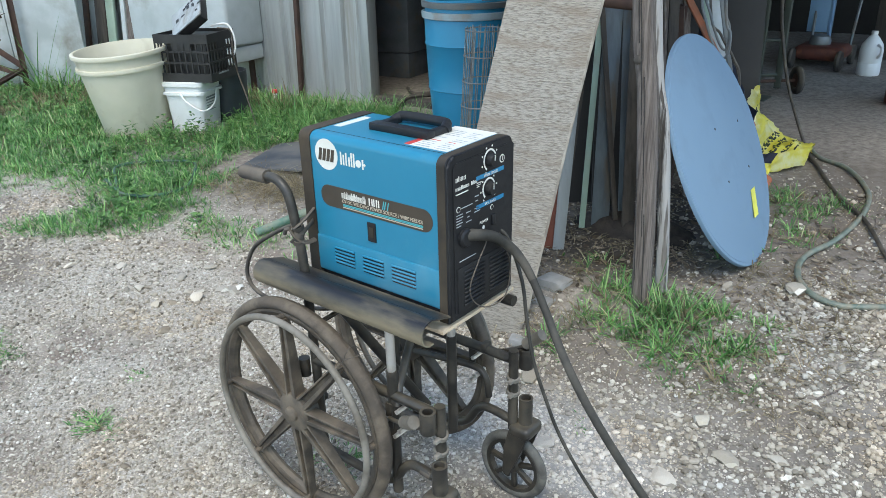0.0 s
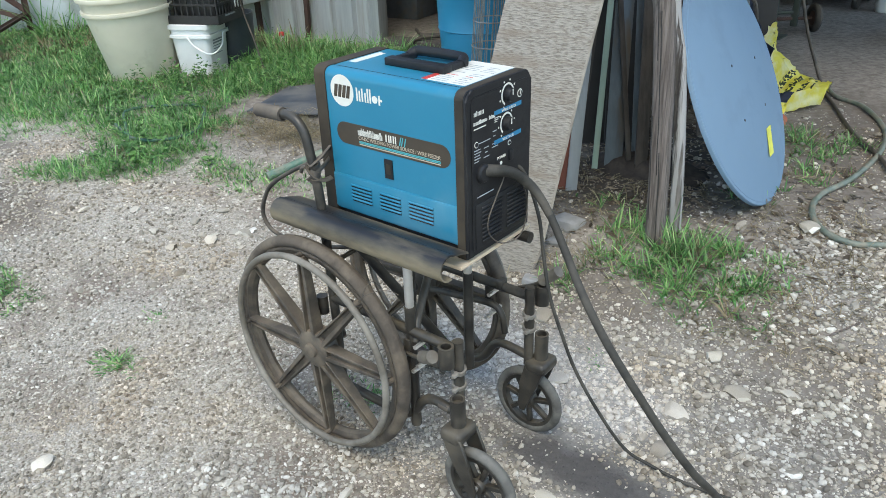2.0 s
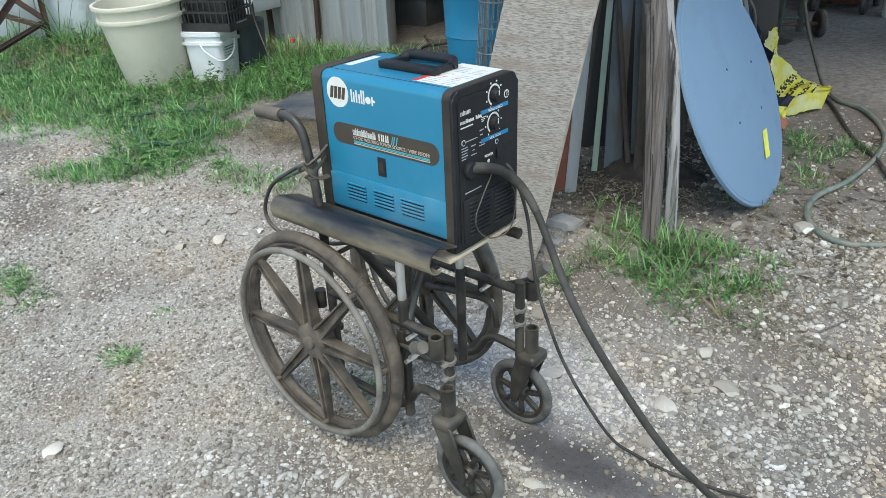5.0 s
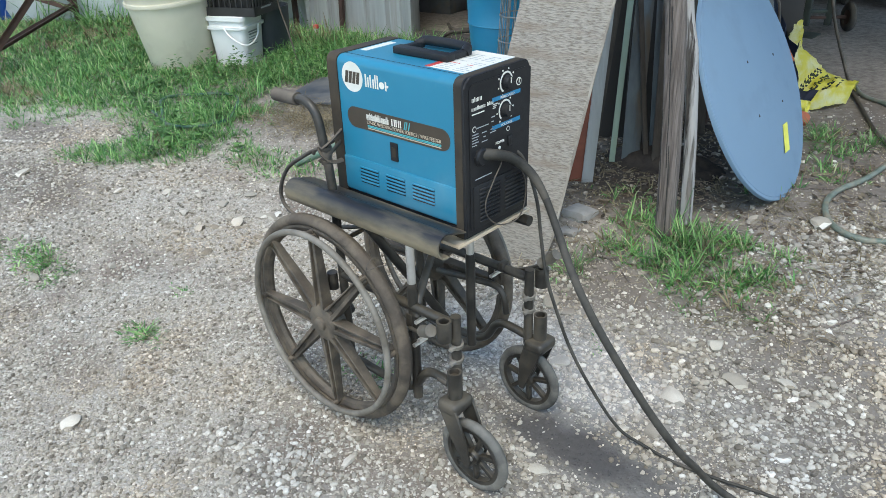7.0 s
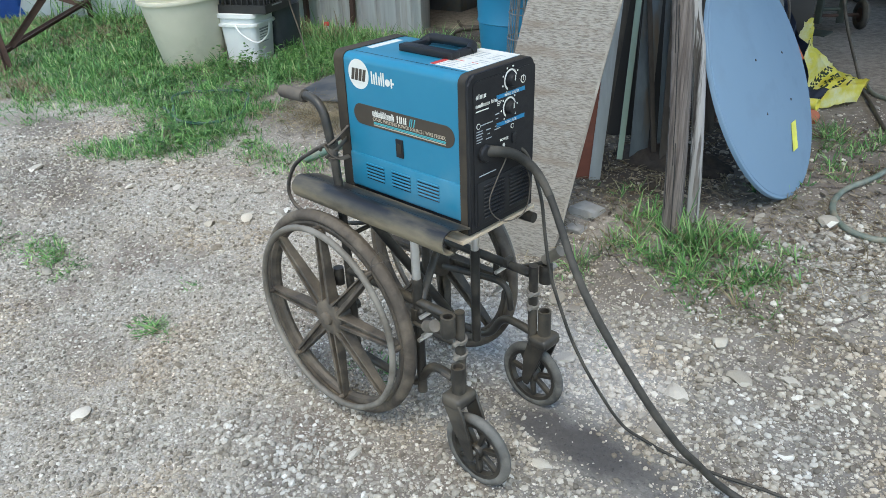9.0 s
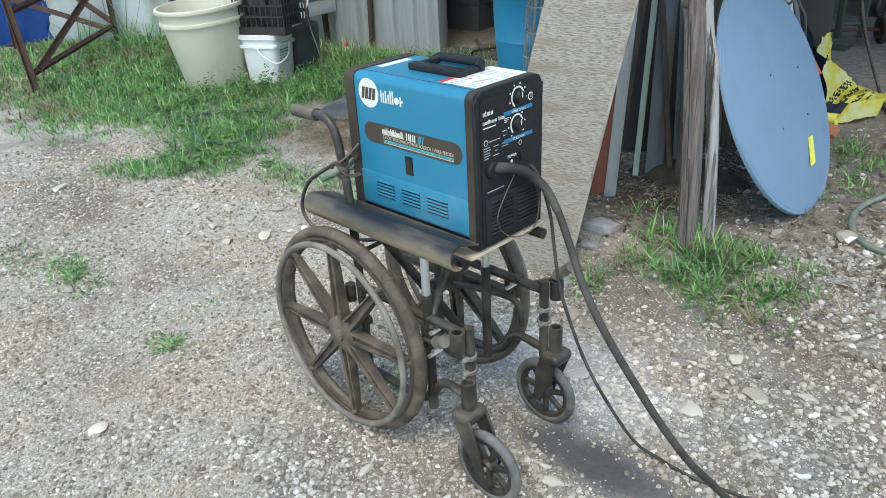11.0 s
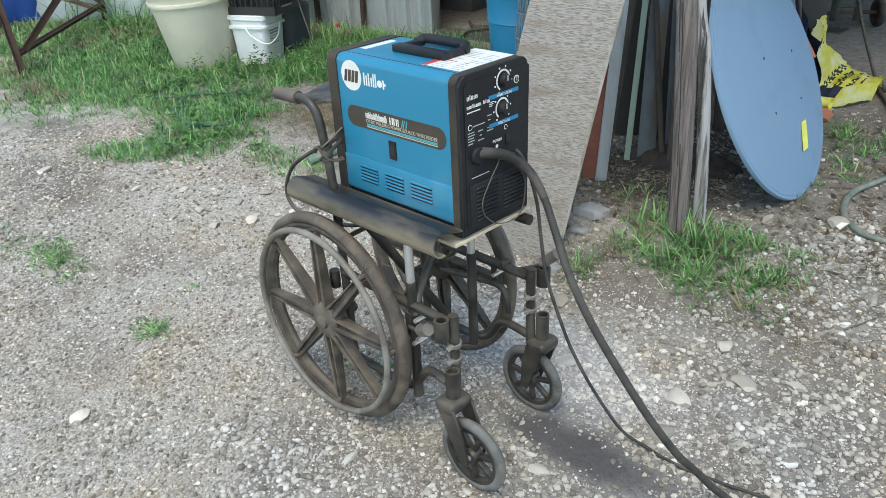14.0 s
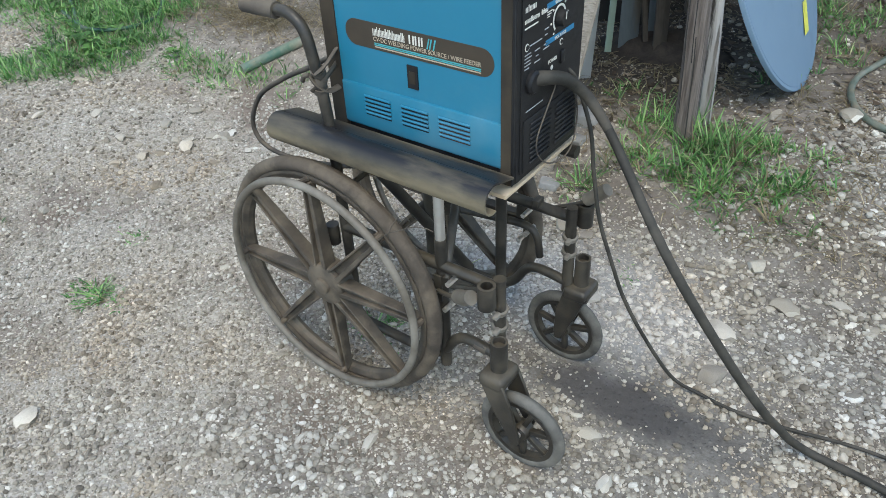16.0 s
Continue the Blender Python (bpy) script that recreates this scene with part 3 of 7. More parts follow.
def big_wheel(y, out):
    """A mag wheel: y of its tyre, out = -1 or 1 for the side of the handrim."""
    c = (0.0, y, 0.302)
    bm = bmesh.new()
    R, r = 0.281, 0.0155
    prof = [(R + r * math.cos(a), r * 1.15 * math.sin(a)) for a in (2 * math.pi * k / 14 for k in range(15))]
    lathe(bm, prof, turn_y(*c), 72)
    tyre = part("tyre", bm, TYRE, chair, "brown dusty rubber tyre")
    bm = bmesh.new()
    lathe(bm, [(0.264, -0.015), (0.270, -0.014), (0.270, 0.014), (0.264, 0.015), (0.252, 0.010), (0.248, 0.0), (0.252, -0.010), (0.264, -0.015)], turn_y(*c), 72)
    part("rim", bm, MAG, tyre, "dark mag rim")
    for k in range(8):
        a = radians(3 + 45 * k)
        ex = Vector((math.cos(a), 0, math.sin(a)))
        bm = bmesh.new()
        m = axes((c[0], c[1] + out * 0.012, c[2]), ex, Vector((-math.sin(a), 0, math.cos(a))))
        # a tapering channel: two flanges, the one broader, and a recessed web between them
        for o0, o1, w0, w1, d0, d1 in ((-0.0115, -0.0065, 0.0060, 0.0042, -0.014, 0.014), (0.0145, 0.0085, 0.0028, 0.0022, -0.014, 0.014), (0.0, 0.0, 0.0135, 0.008, -0.004, 0.004)):
            vs = []
            for x, o, w, e in ((0.040, o0, w0, 1.2), (0.256, o1, w1, 0.72)):
                for sy, sz in ((-1, d0), (1, d0), (1, d1), (-1, d1)):
                    vs.append(bm.verts.new(m @ Vector((x, o + sy * w, sz * e))))
            for q in ((0, 1, 2, 3), (4, 5, 6, 7), (0, 1, 5, 4), (1, 2, 6, 5), (2, 3, 7, 6), (3, 0, 4, 7)):
                bm.faces.new([vs[i] for i in q])
        bmesh.ops.bevel(bm, geom=bm.edges, offset=0.0012, segments=1, affect="EDGES")
        part("spoke", bm, MAG, tyre)
    bm = bmesh.new()
    lathe(bm, [(0.0, 0.041 * out), (0.013, 0.041 * out), (0.018, 0.038 * out), (0.019, 0.031 * out), (0.045, 0.030 * out), (0.051, 0.026 * out), (0.054, 0.012 * out), (0.055, -0.012 * out), (0.030, -0.026 * out), (0.0, -0.026 * out)], turn_y(*c), 32)
    part("hub", bm, MAG, tyre, "dusty round hub cap")
    hy = y + out * 0.04
    bm = bmesh.new()
    tube(bm, [(0.26 * math.cos(t), hy, c[2] + 0.26 * math.sin(t)) for t in (2 * math.pi * k / 72 for k in range(72))], 0.0085, 10, closed=True)
    part("handrim", bm, RIMGREY, tyre, "worn grey handrim")
    for k in range(8):
        t = radians(3 + 45 * k)
        bm = bmesh.new()
        tube(bm, [(0.26 * math.cos(t), hy, c[2] + 0.26 * math.sin(t)), (0.259 * math.cos(t), y + out * 0.012, c[2] + 0.259 * math.sin(t))], 0.007, 8)
        part("handrim_stud", bm, MAG, tyre)


big_wheel(0.04, -1)
big_wheel(0.445, 1)


def bar(name, pts, r, mat=TUBE, n=6, label="", parent=chair, seg=14):
    bm = bmesh.new()
    tube(bm, curve(pts, n), r, seg)
    return part(name, bm, mat, parent, label)


def caster(cx, y, sx, sy):
    """A small wheel under a fork: its hub's x and y, and those of the stem."""
    z0 = 0.099
    bm = bmesh.new()
    R, r = 0.086, 0.013
    lathe(bm, [(R + r * math.cos(a), r * math.sin(a)) for a in (2 * math.pi * k / 12 for k in range(13))], turn_y(cx, y, z0), 48)
    tyre = part("caster_tyre", bm, CASTER, chair, "grey dusty caster tyre")
    bm = bmesh.new()
    lathe(bm, [(0.078, -0.010), (0.068, -0.009), (0.068, 0.009), (0.078, 0.010), (0.078, -0.010)], turn_y(cx, y, z0), 48)
    lathe(bm, [(0.0, -0.016), (0.018, -0.016), (0.022, -0.008), (0.022, 0.008), (0.018, 0.016), (0.0, 0.016)], turn_y(cx, y, z0), 24)
    part("caster_rim", bm, TUBE, tyre)
    for k in range(7):
        a = 2 * math.pi * k / 7 + 0.3
        bm = bmesh.new()
        box(bm, (0.018, -0.006, -0.007), (0.071, 0.006, 0.007), 0.002, axes((cx, y, z0), (math.cos(a), 0, math.sin(a)), (-math.sin(a), 0, math.cos(a))))
        part("caster_spoke", bm, TUBE, tyre)
    bm = bmesh.new()
    box(bm, (sx - 0.030, y - 0.037, 0.212), (sx + 0.030, y + 0.037, 0.246), 0.012, None, 3)
    crown = part("fork_crown", bm, TUBE, chair)
    for s in (-1, 1):
        bm = bmesh.new()
        x1 = sx + (cx - sx) * 0.45
        prism(bm, [(sx - 0.028, 0.232), (sx + 0.029, 0.232), (x1 + 0.024, 0.175), (cx + 0.013, 0.100), (cx + 0.008, 0.084), (cx - 0.008, 0.084), (cx - 0.013, 0.100), (x1 - 0.026, 0.175)], 0.007, axes((0, y + s * 0.031 + 0.0035, 0), (1, 0, 0), (0, 0, 1)))
        bmesh.ops.bevel(bm, geom=bm.edges, offset=0.0018, segments=1, affect="EDGES")
        part("fork_leg", bm, TUBE, crown)
    bm = bmesh.new()
    lathe(bm, [(0.0, 0.243), (0.0175, 0.243), (0.0175, 0.318), (0.013, 0.318), (0.013, 0.304), (0.0, 0.304)], Matrix.Translation((sx, sy, 0)), 20)
    part("caster_stem", bm, TUBE, chair)
    bm = bmesh.new()
    tube(bm, [(cx, y - 0.034, z0), (cx, y + 0.034, z0)], 0.007, 10)
    part("axle", bm, CHROME, tyre)


caster(0.482, 0.058, 0.424, 0.058)
caster(0.402, 0.385, 0.436, 0.385)

for y, s in ((NEAR, -1), (FAR, 1)):
    # push handle tube, bent back at its top
    bar("back_tube", [(0.02, y, 0.14), (0.018, y, 0.40), (0.012, y, 0.66), (-0.005, y, 0.79), (-0.022, y, 0.850), (-0.055, y, 0.874), (-0.10, y, 0.874), (-0.165, y, 0.872)], 0.0115, n=6)
    bar("hand_grip", [(-0.085, y, 0.874), (-0.172, y, 0.872)], 0.0165, GRIP, 2, "dusty brown rubber hand grip")
    bar("side_rail", [(0.02, y, 0.425), (0.40, y, 0.425)], 0.0125, n=1)
    bar("front_tube", [(0.408, y, 0.450), (0.408, y, 0.225)], 0.0125, n=1)
    bar("lower_rail", [(0.02, y, 0.165), (0.20, y, 0.165), (0.262, y, 0.185), (0.30, y, 0.238), (0.335, y, 0.255), (0.408, y, 0.248)], 0.0115, n=6)
    bar("axle_tube", [(0.0, y - 0.03, 0.302), (0.0, y + 0.03, 0.302)], 0.016, n=1)
    bm = bmesh.new()
    lathe(bm, [(0.012, 0.0), (0.018, 0.0), (0.018, 0.052), (0.012, 0.052), (0.012, 0.0)], Matrix.Translation((0.397, y - 0.028, 0.395) if s < 0 else (0.425, y + 0.03, 0.395)), 18)
    part("hanger_socket", bm, TUBE, chair)
    for z in (0.335, 0.375):
        bm = bmesh.new()
        lathe(bm, [(0.0125, -0.005), (0.0175, -0.005), (0.0175, 0.005), (0.0125, 0.005), (0.0125, -0.005)], pose(0.408, y, z, 10, 12, 0), 18)
        box(bm, (0.41, y - 0.03, z - 0.004), (0.42, y - 0.012, z + 0.004), 0.001)
        part("hose_clamp", bm, RIMGREY, chair)
    # brake: a bracket on the rail, a lever and its rubber knob
    bm = bmesh.new()
    box(bm, (0.262, y + s * 0.013, 0.345), (0.282, y + s * 0.018, 0.41), 0.002)
    part("brake_plate", bm, TUBE, chair)
    if s < 0:
        bar("brake_lever", [(0.275, y - 0.02, 0.375), (0.31, y - 0.03, 0.385), (0.345, y - 0.04, 0.405)], 0.005, n=4)
        bar("brake_knob", [(0.335, y - 0.035, 0.398), (0.36, y - 0.045, 0.412), (0.376, y - 0.05, 0.424)], 0.0150, RIMGREY, 4, "grey rubber brake knob")
        bar("brake_shoe", [(0.268, y - 0.01, 0.372), (0.262, y - 0.05, 0.35)], 0.006, GREYSTEEL, 1)
    else:
        bar("brake_lever", [(0.36, y + 0.015, 0.425), (0.41, y + 0.018, 0.45), (0.44, y + 0.018, 0.475)], 0.005, n=4)
        bar("brake_knob", [(0.43, y + 0.018, 0.467), (0.455, y + 0.018, 0.488), (0.475, y + 0.018, 0.507)], 0.0140, RIMGREY, 4, "grey rubber brake knob")
        bm = bmesh.new()
        box(bm, (0.318, y - 0.016, 0.424), (0.334, y + 0.012, 0.446), 0.003)
        part("clamp_block", bm, TUBE, chair)
    for x, z in ((0.30, 0.40), (0.305, 0.35), (0.29, 0.33)):
        bm = bmesh.new()
        tube(bm, [(x, y - 0.022, z), (x, y + 0.022, z)], 0.006, 6)
        part("bolt", bm, CHROME, chair)

bar("tape_wrap", [(0.352, NEAR, 0.2535), (0.380, NEAR, 0.2508)], 0.0122, GRIP, 1, "dirty tape wrap")
# the uprights under the board: chrome sleeves above black tubes
for x, y, zb in ((0.272, 0.085, 0.155), (0.284, 0.285, 0.215)):
    bar("seat_post", [(x, y, zb), (x, y, 0.49)], 0.0125, n=1)
    bar("post_sleeve", [(x, y, 0.455), (x, y, 0.607)], 0.0105, CHROME, 1, "dull chrome post sleeve")
# folding cross braces
bar("cross_brace", [(0.118, 0.095, 0.590), (0.167, 0.22, 0.372), (0.195, 0.29, 0.25)], 0.0125, n=1)
bar("cross_brace", [(0.216, 0.23, 0.52), (0.278, 0.10, 0.443), (0.285, 0.085, 0.40)], 0.010, n=1)
bar("lower_bar", [(0.09, 0.37, 0.337), (0.20, 0.37, 0.352), (0.295, 0.37, 0.362), (0.325, 0.37, 0.34), (0.335, 0.37, 0.29)], 0.009, n=5)
bar("arm_socket", [(-0.005, 0.068, 0.43), (-0.005, 0.068, 0.382)], 0.014, n=1)
bar("tie_rod", [(0.05, 0.09, 0.54), (0.05, 0.37, 0.55)], 0.006, n=1)
bar("seat_rail", [(0.05, 0.352, 0.594), (0.418, 0.352, 0.594)], 0.0135, n=1)
# the board on top of the posts
bm = bmesh.new()
box(bm, (-0.02, 0.106, 0.6125), (0.406, 0.368, 0.621), 0.001)
board = single("plywood_board", bm, RAWPLY, (0.2, 0.22, 0.607), "raw plywood board with a pale sawn edge on the chair's posts", "board")
# the black half-round channel along the board's edge
bm = bmesh.new()
prof = []
for k in range(11):
    a = radians(58 + 227 * k / 10)
    prof.append((0.062 + 0.030 * math.cos(a), 0.639 + 0.030 * math.sin(a)))
inner = [(0.062 + 0.0265 * math.cos(radians(58 + 227 * k / 10)), 0.639 + 0.0265 * math.sin(radians(58 + 227 * k / 10))) for k in range(11)]
along = axes((-0.115, 0, 0), (0, 1, 0), (0, 0, 1))
channel = thing("channel", (0.15, 0.06, 0.6), "scuffed black half-round plastic channel beside the welder", "channel")
prism(bm, prof + inner[::-1], 0.525, along)
part("half_round", bm, CHAN, channel)
bm = bmesh.new()
prism(bm, [(0.1265, 0.651), (0.0785, 0.6645), (0.0765, 0.6612), (0.1265, 0.647)], 0.525, along)
part("flange", bm, CHAN, channel, "dusty flat flange")


bm = bmesh.new()
tube(bm, curve([(0.213, -0.014, 0.53), (0.246, -0.03, 0.562), (0.275, -0.034, 0.581), (0.302, -0.03, 0.596), (0.323, -0.02, 0.595), (0.333, -0.012, 0.587)], 5), 0.0008, 6)
tube(bm, curve([(0.24, -0.03, 0.55), (0.262, -0.036, 0.59), (0.27, -0.02, 0.602), (0.262, 0.01, 0.57)], 5), 0.0008, 6)
single("loose_wire", bm, GRIP, (0.25, -0.02, 0.55), "thin dull wire wound round the wheelchair's rim", "wire")


# ---- the welder ----
welder = thing("welder", (0.2, 0.24, 0.625), "blue metal wire-feed welder with black plastic ends on a board", "welder")
WY0, WY1, WZ0, WZ1 = 0.132, 0.352, 0.628, 0.985


def shell(bm, x0, x1, y0, y1, z0, z1, r):
    """A box along x with rounded upper edges."""
    out = [(y0, z0), (y1, z0)]
    for cy, a0 in ((y1 - r, 0), (y0 + r, 90)):
        for k in range(7):
            a = radians(a0 + 15 * k)
            out.append((cy + r * math.cos(a), z1 - r + r * math.sin(a)))
    prism(bm, out, x1 - x0, axes((x0, 0, 0), (0, 1, 0), (0, 0, 1)))
    return bm


bm = shell(bmesh.new(), 0.018, 0.385, WY0, WY1, 0.655, WZ1, 0.018)
case = part("case", bm, BLUE, welder, "glossy blue painted case", 30)
bm = bmesh.new()
box(bm, (0.018, WY0 - 0.004, 0.658), (0.384, WY0 + 0.004, 0.744), 0.003)
part("lower_panel", bm, BLUE, welder)
bm = shell(bmesh.new(), -0.014, 0.019, WY0 - 0.003, WY1 + 0.003, WZ0, WZ1 + 0.002, 0.02)
part("rear_bezel", bm, BEZEL, welder, "dusty black rear bezel")
bm = shell(bmesh.new(), 0.381, 0.4015, WY0 - 0.004, WY1 + 0.004, WZ0, WZ1 + 0.002, 0.02)
part("front_bezel", bm, BEZEL, welder, "dusty brown-black front bezel")
bm = shell(bmesh.new(), 0.4015, 0.4095, WY0 - 0.0035, WY1 + 0.0035, WZ0, WZ1 + 0.0018, 0.02)
fe = [e for e in bm.edges if all(v.co.x > 0.409 for v in e.verts)]
bmesh.ops.bevel(bm, geom=fe, offset=0.005, segments=3, affect="EDGES")
part("front_face", bm, BLACK, welder, "black plastic front face")
bm = bmesh.new()
box(bm, (-0.012, WY0 + 0.006, 0.6215), (0.40, WY1 - 0.006, 0.656), 0.003)
part("base_tray", bm, BLACK, welder)
# front plate, slightly proud of the bezel
FX = 0.4105
bm = bmesh.new()
prism(bm, rounded(0.142, 0.344, 0.640, 0.972, 0.014), 0.002, axes((FX - 0.001, 0, 0), (0, 1, 0), (0, 0, 1)))
plate = part("front_plate", bm, BLACK, welder, "black control plate")


def decal(name, outline, mat, parent, side, lift=0.0, label=""):
    """A thin printed shape on the side ('s': x and z), the front ('f': y and z) or the top ('t': x and y)."""
    bm = bmesh.new()
    if side == "s":
        prism(bm, outline, 0.0006, axes((0, WY0 - 0.0002 - lift, 0), (1, 0, 0), (0, 0, 1)))
    elif side == "f":
        prism(bm, outline, 0.0006, axes((FX + 0.0008 + lift, 0, 0), (0, 1, 0), (0, 0, 1)))
    else:
        prism(bm, outline, 0.0006, axes((0, 0, WZ1 - 0.0002 + lift), (1, 0, 0), (0, 1, 0)))
    return part(name, bm, mat, parent, label)


def rect(x0, x1, y0, y1):
    return [(x0, y0), (x1, y0), (x1, y1), (x0, y1)]


def strokes(x, y, h, seq):
    """Slim upright strokes and dots in place of letters: each (offset, width, height), a dot where the height is 0."""
    out = []
    for dx, w, tall in seq:
        if tall:
            out.append(rect(x + dx, x + dx + w, y, y + h * tall))
        else:
            out.append(disc(x + dx + w / 2, y + 0.36 * h, min(w / 2, 0.36 * h), 14))
    return out


def word_strokes(x, y, h, wide, seed, count):
    """A run of such strokes over a given width."""
    rng = random.Random(seed)
    pitch = wide / count
    seq = [(pitch * k, pitch * rng.uniform(0.45, 0.7), rng.choice((1.0, 0.74, 0.74))) for k in range(count)]
    return strokes(x, y, h, seq)


# side: round emblem, maker's mark, long bronze plate with its lines
emblem = decal("emblem", disc(0.069, 0.941, 0.035), WHITE, case, "s", 0, "round white emblem")
for k in range(4):
    x = 0.043 + 0.0125 * k
    decal("emblem_bar", [(x, 0.926), (x + 0.0095, 0.926), (x + 0.0155, 0.954), (x + 0.006, 0.954)], BRONZE, case, "s", 0.0007)
for o in strokes(0.112, 0.925, 0.029, [(0.0, 0.0042, 1), (0.0078, 0.0040, 0.8), (0.0156, 0.0042, 1), (0.0245, 0.0040, 0.72), (0.0318, 0.0040, 1.06), (0.0390, 0.0040, 1.06), (0.0455, 0.0165, 0), (0.0645, 0.0042, 0.72), (0.0690, 0.0060, 0)]):
    decal("maker_mark", o, WHITE, case, "s")
bronze = decal("name_plate", rounded(0.042, 0.366, 0.821, 0.871, 0.0245), BRONZE, case, "s", 0, "bronze name plate with rounded ends")
for o in word_strokes(0.108, 0.8475, 0.0165, 0.074, 3, 23) + strokes(0.190, 0.8475, 0.0165, [(0.0, 0.0032, 1), (0.008, 0.0032, 1), (0.0135, 0.0032, 1), (0.021, 0.0032, 1), (0.027, 0.0032, 1)]):
    decal("model_mark", o, WHITE, case, "s", 0.0006)
for x in (0.228, 0.2335, 0.2415):
    decal("model_mark", [(x, 0.846), (x + 0.0026, 0.846), (x + 0.0075, 0.865), (x + 0.0049, 0.865)], TEAL, case, "s", 0.0006)
words("lettering", "CV-DC WELDING POWER SOURCE / WIRE FEEDER", 0.0115, axes((0.108, WY0 - 0.0012, 0.8375), (1, 0, 0), (0, 0, 1)), TAN, case, 0.232)
for z, mt in ((0.8335, TEAL), (0.8305, TEAL), (0.8270, TAN)):
    decal("stripe", rect(0.11, 0.34, z - 0.0012, z + 0.0008), mt, case, "s", 0.0006)
# latch and louvres
bm = bmesh.new()
prism(bm, [(0.182, 0.764), (0.205, 0.764), (0.205, 0.808), (0.182, 0.808)], 0.003, axes((0, WY0 + 0.0006, 0), (1, 0, 0), (0, 0, 1)))
latch = part("latch", bm, BLACK, welder, "black slide latch")
bm = bmesh.new()
prism(bm, rect(0.187, 0.200, 0.774, 0.797), 0.0008, axes((0, WY0 - 0.0023, 0), (1, 0, 0), (0, 0, 1)))
part("latch_button", bm, BEZEL, latch)
for gx0, gx1 in ((0.075, 0.138), (0.164, 0.226), (0.250, 0.318)):
    for k in range(5):
        z = 0.685 + 0.0085 * k
        bm = bmesh.new()
        prism(bm, rounded(gx0, gx1, z, z + 0.0042, 0.0018, 2), 0.0007, axes((0, WY0 - 0.0041, 0), (1, 0, 0), (0, 0, 1)))
        part("vent_slot", bm, RUST if (gx0 > 0.24 and k < 4) else BLACK, case)
        bm = bmesh.new()
        tube(bm, [(gx0, WY0 - 0.0055, z + 0.0055), (gx1, WY0 - 0.0055, z + 0.0055)], 0.0022, 6)
        part("vent_lip", bm, BLUE, case)
# top: seam, warning label, small label, handle
decal("seam", rect(0.019, 0.381, 0.160, 0.1615), BLACK, case, "t")
decal("warning_label", rect(0.262, 0.374, 0.172, 0.346), WHITE, case, "t", 0, "white warning label with a red band")
decal("label_band", rect(0.262, 0.276, 0.172, 0.300), RED, case, "t", 0.0007)
lrng = random.Random(19)
for k in range(13):
    y = 0.180 + 0.012 * k
    for x0, x1 in ((0.282, 0.310 + 0.018 * lrng.random()), (0.334, 0.350 + 0.02 * lrng.random())):
        if lrng.random() < 0.8:
            decal("label_line", rect(x0, x1, y, y + 0.0018), RED if k == 4 else FAINT, case, "t", 0.0007)
decal("small_label", rect(0.026, 0.048, 0.20, 0.30), WHITE, case, "t", 0, "faded white label")
bm = bmesh.new()
box(bm, (0.120, 0.216, WZ1), (0.287, 0.244, WZ1 + 0.017), 0.003)
box(bm, (0.122, 0.24, WZ1), (0.142, 0.305, WZ1 + 0.015), 0.004)
box(bm, (0.265, 0.24, WZ1), (0.285, 0.305, WZ1 + 0.015), 0.004)
handle = part("handle_base", bm, BLACK, welder, "black plastic handle base")
bm = bmesh.new()
tube(bm, curve([(0.130, 0.285, WZ1 + 0.006), (0.134, 0.300, WZ1 + 0.012), (0.15, 0.308, WZ1 + 0.016), (0.255, 0.308, WZ1 + 0.016), (0.272, 0.300, WZ1 + 0.012), (0.277, 0.285, WZ1 + 0.006)], 5), 0.0115, 12)
part("carry_grip", bm, BLACK, welder, "black carrying grip")
# front: two knobs, printed bars, lower louvres
for (ky, kz), (a0, a1) in (((0.265, 0.953), (-10, 240)), ((0.261, 0.893), (-40, 230))):
    bm = bmesh.new()
    lathe(bm, [(0.0145, 0.0), (0.0145, 0.008), (0.0125, 0.013), (0.0, 0.013)], Matrix.Translation((FX + 0.001, ky, kz)) @ Matrix.Rotation(radians(90), 4, "Y"), 24)
    knob = part("knob", bm, BLACK, welder, "black control knob")
    bm = bmesh.new()
    box(bm, (FX + 0.013, ky - 0.0012, kz), (FX + 0.0145, ky + 0.0012, kz + 0.012))
    part("pointer", bm, WHITE, knob)
    out, inn = [], []
    for k in range(17):
        a = radians(a0 + (a1 - a0) * k / 16)
        out.append((ky + 0.0225 * math.cos(a), kz + 0.0235 * math.sin(a)))
        inn.append((ky + 0.0185 * math.cos(a), kz + 0.0195 * math.sin(a)))
    decal("dial_arc", out + inn[::-1], WHITE, plate, "f")
    for k in range(7):
        a = radians(a0 + (a1 - a0) * k / 6)
        decal("dial_tick", disc(ky + 0.028 * math.cos(a), kz + 0.029 * math.sin(a), 0.0022, 8), WHITE, plate, "f")
decal("feed_mark", disc(0.309, 0.945, 0.009), WHITE, plate, "f")
decal("feed_mark_centre", disc(0.309, 0.945, 0.0066), BLACK, plate, "f", 0.0007)
decal("feed_mark_line", rect(0.3082, 0.3098, 0.942, 0.951), WHITE, plate, "f", 0.0013)
for z in (0.9235, 0.862):
    decal("blue_bar", rect(0.217, 0.315, z - 0.004, z + 0.005), PBLUE, plate, "f")
words("lettering", "WIRE SPEED", 0.008, axes((FX + 0.0018, 0.243, 0.9205), (0, 1, 0), (0, 0, 1)), WHITE, plate, 0.05)
words("lettering", "VOLTAGE", 0.008, axes((FX + 0.0018, 0.246, 0.859), (0, 1, 0), (0, 0, 1)), WHITE, plate, 0.04)
words("lettering", "POWER", 0.009, axes((FX + 0.0014, 0.228, 0.822), (0, 1, 0), (0, 0, 1)), WHITE, plate, 0.03)
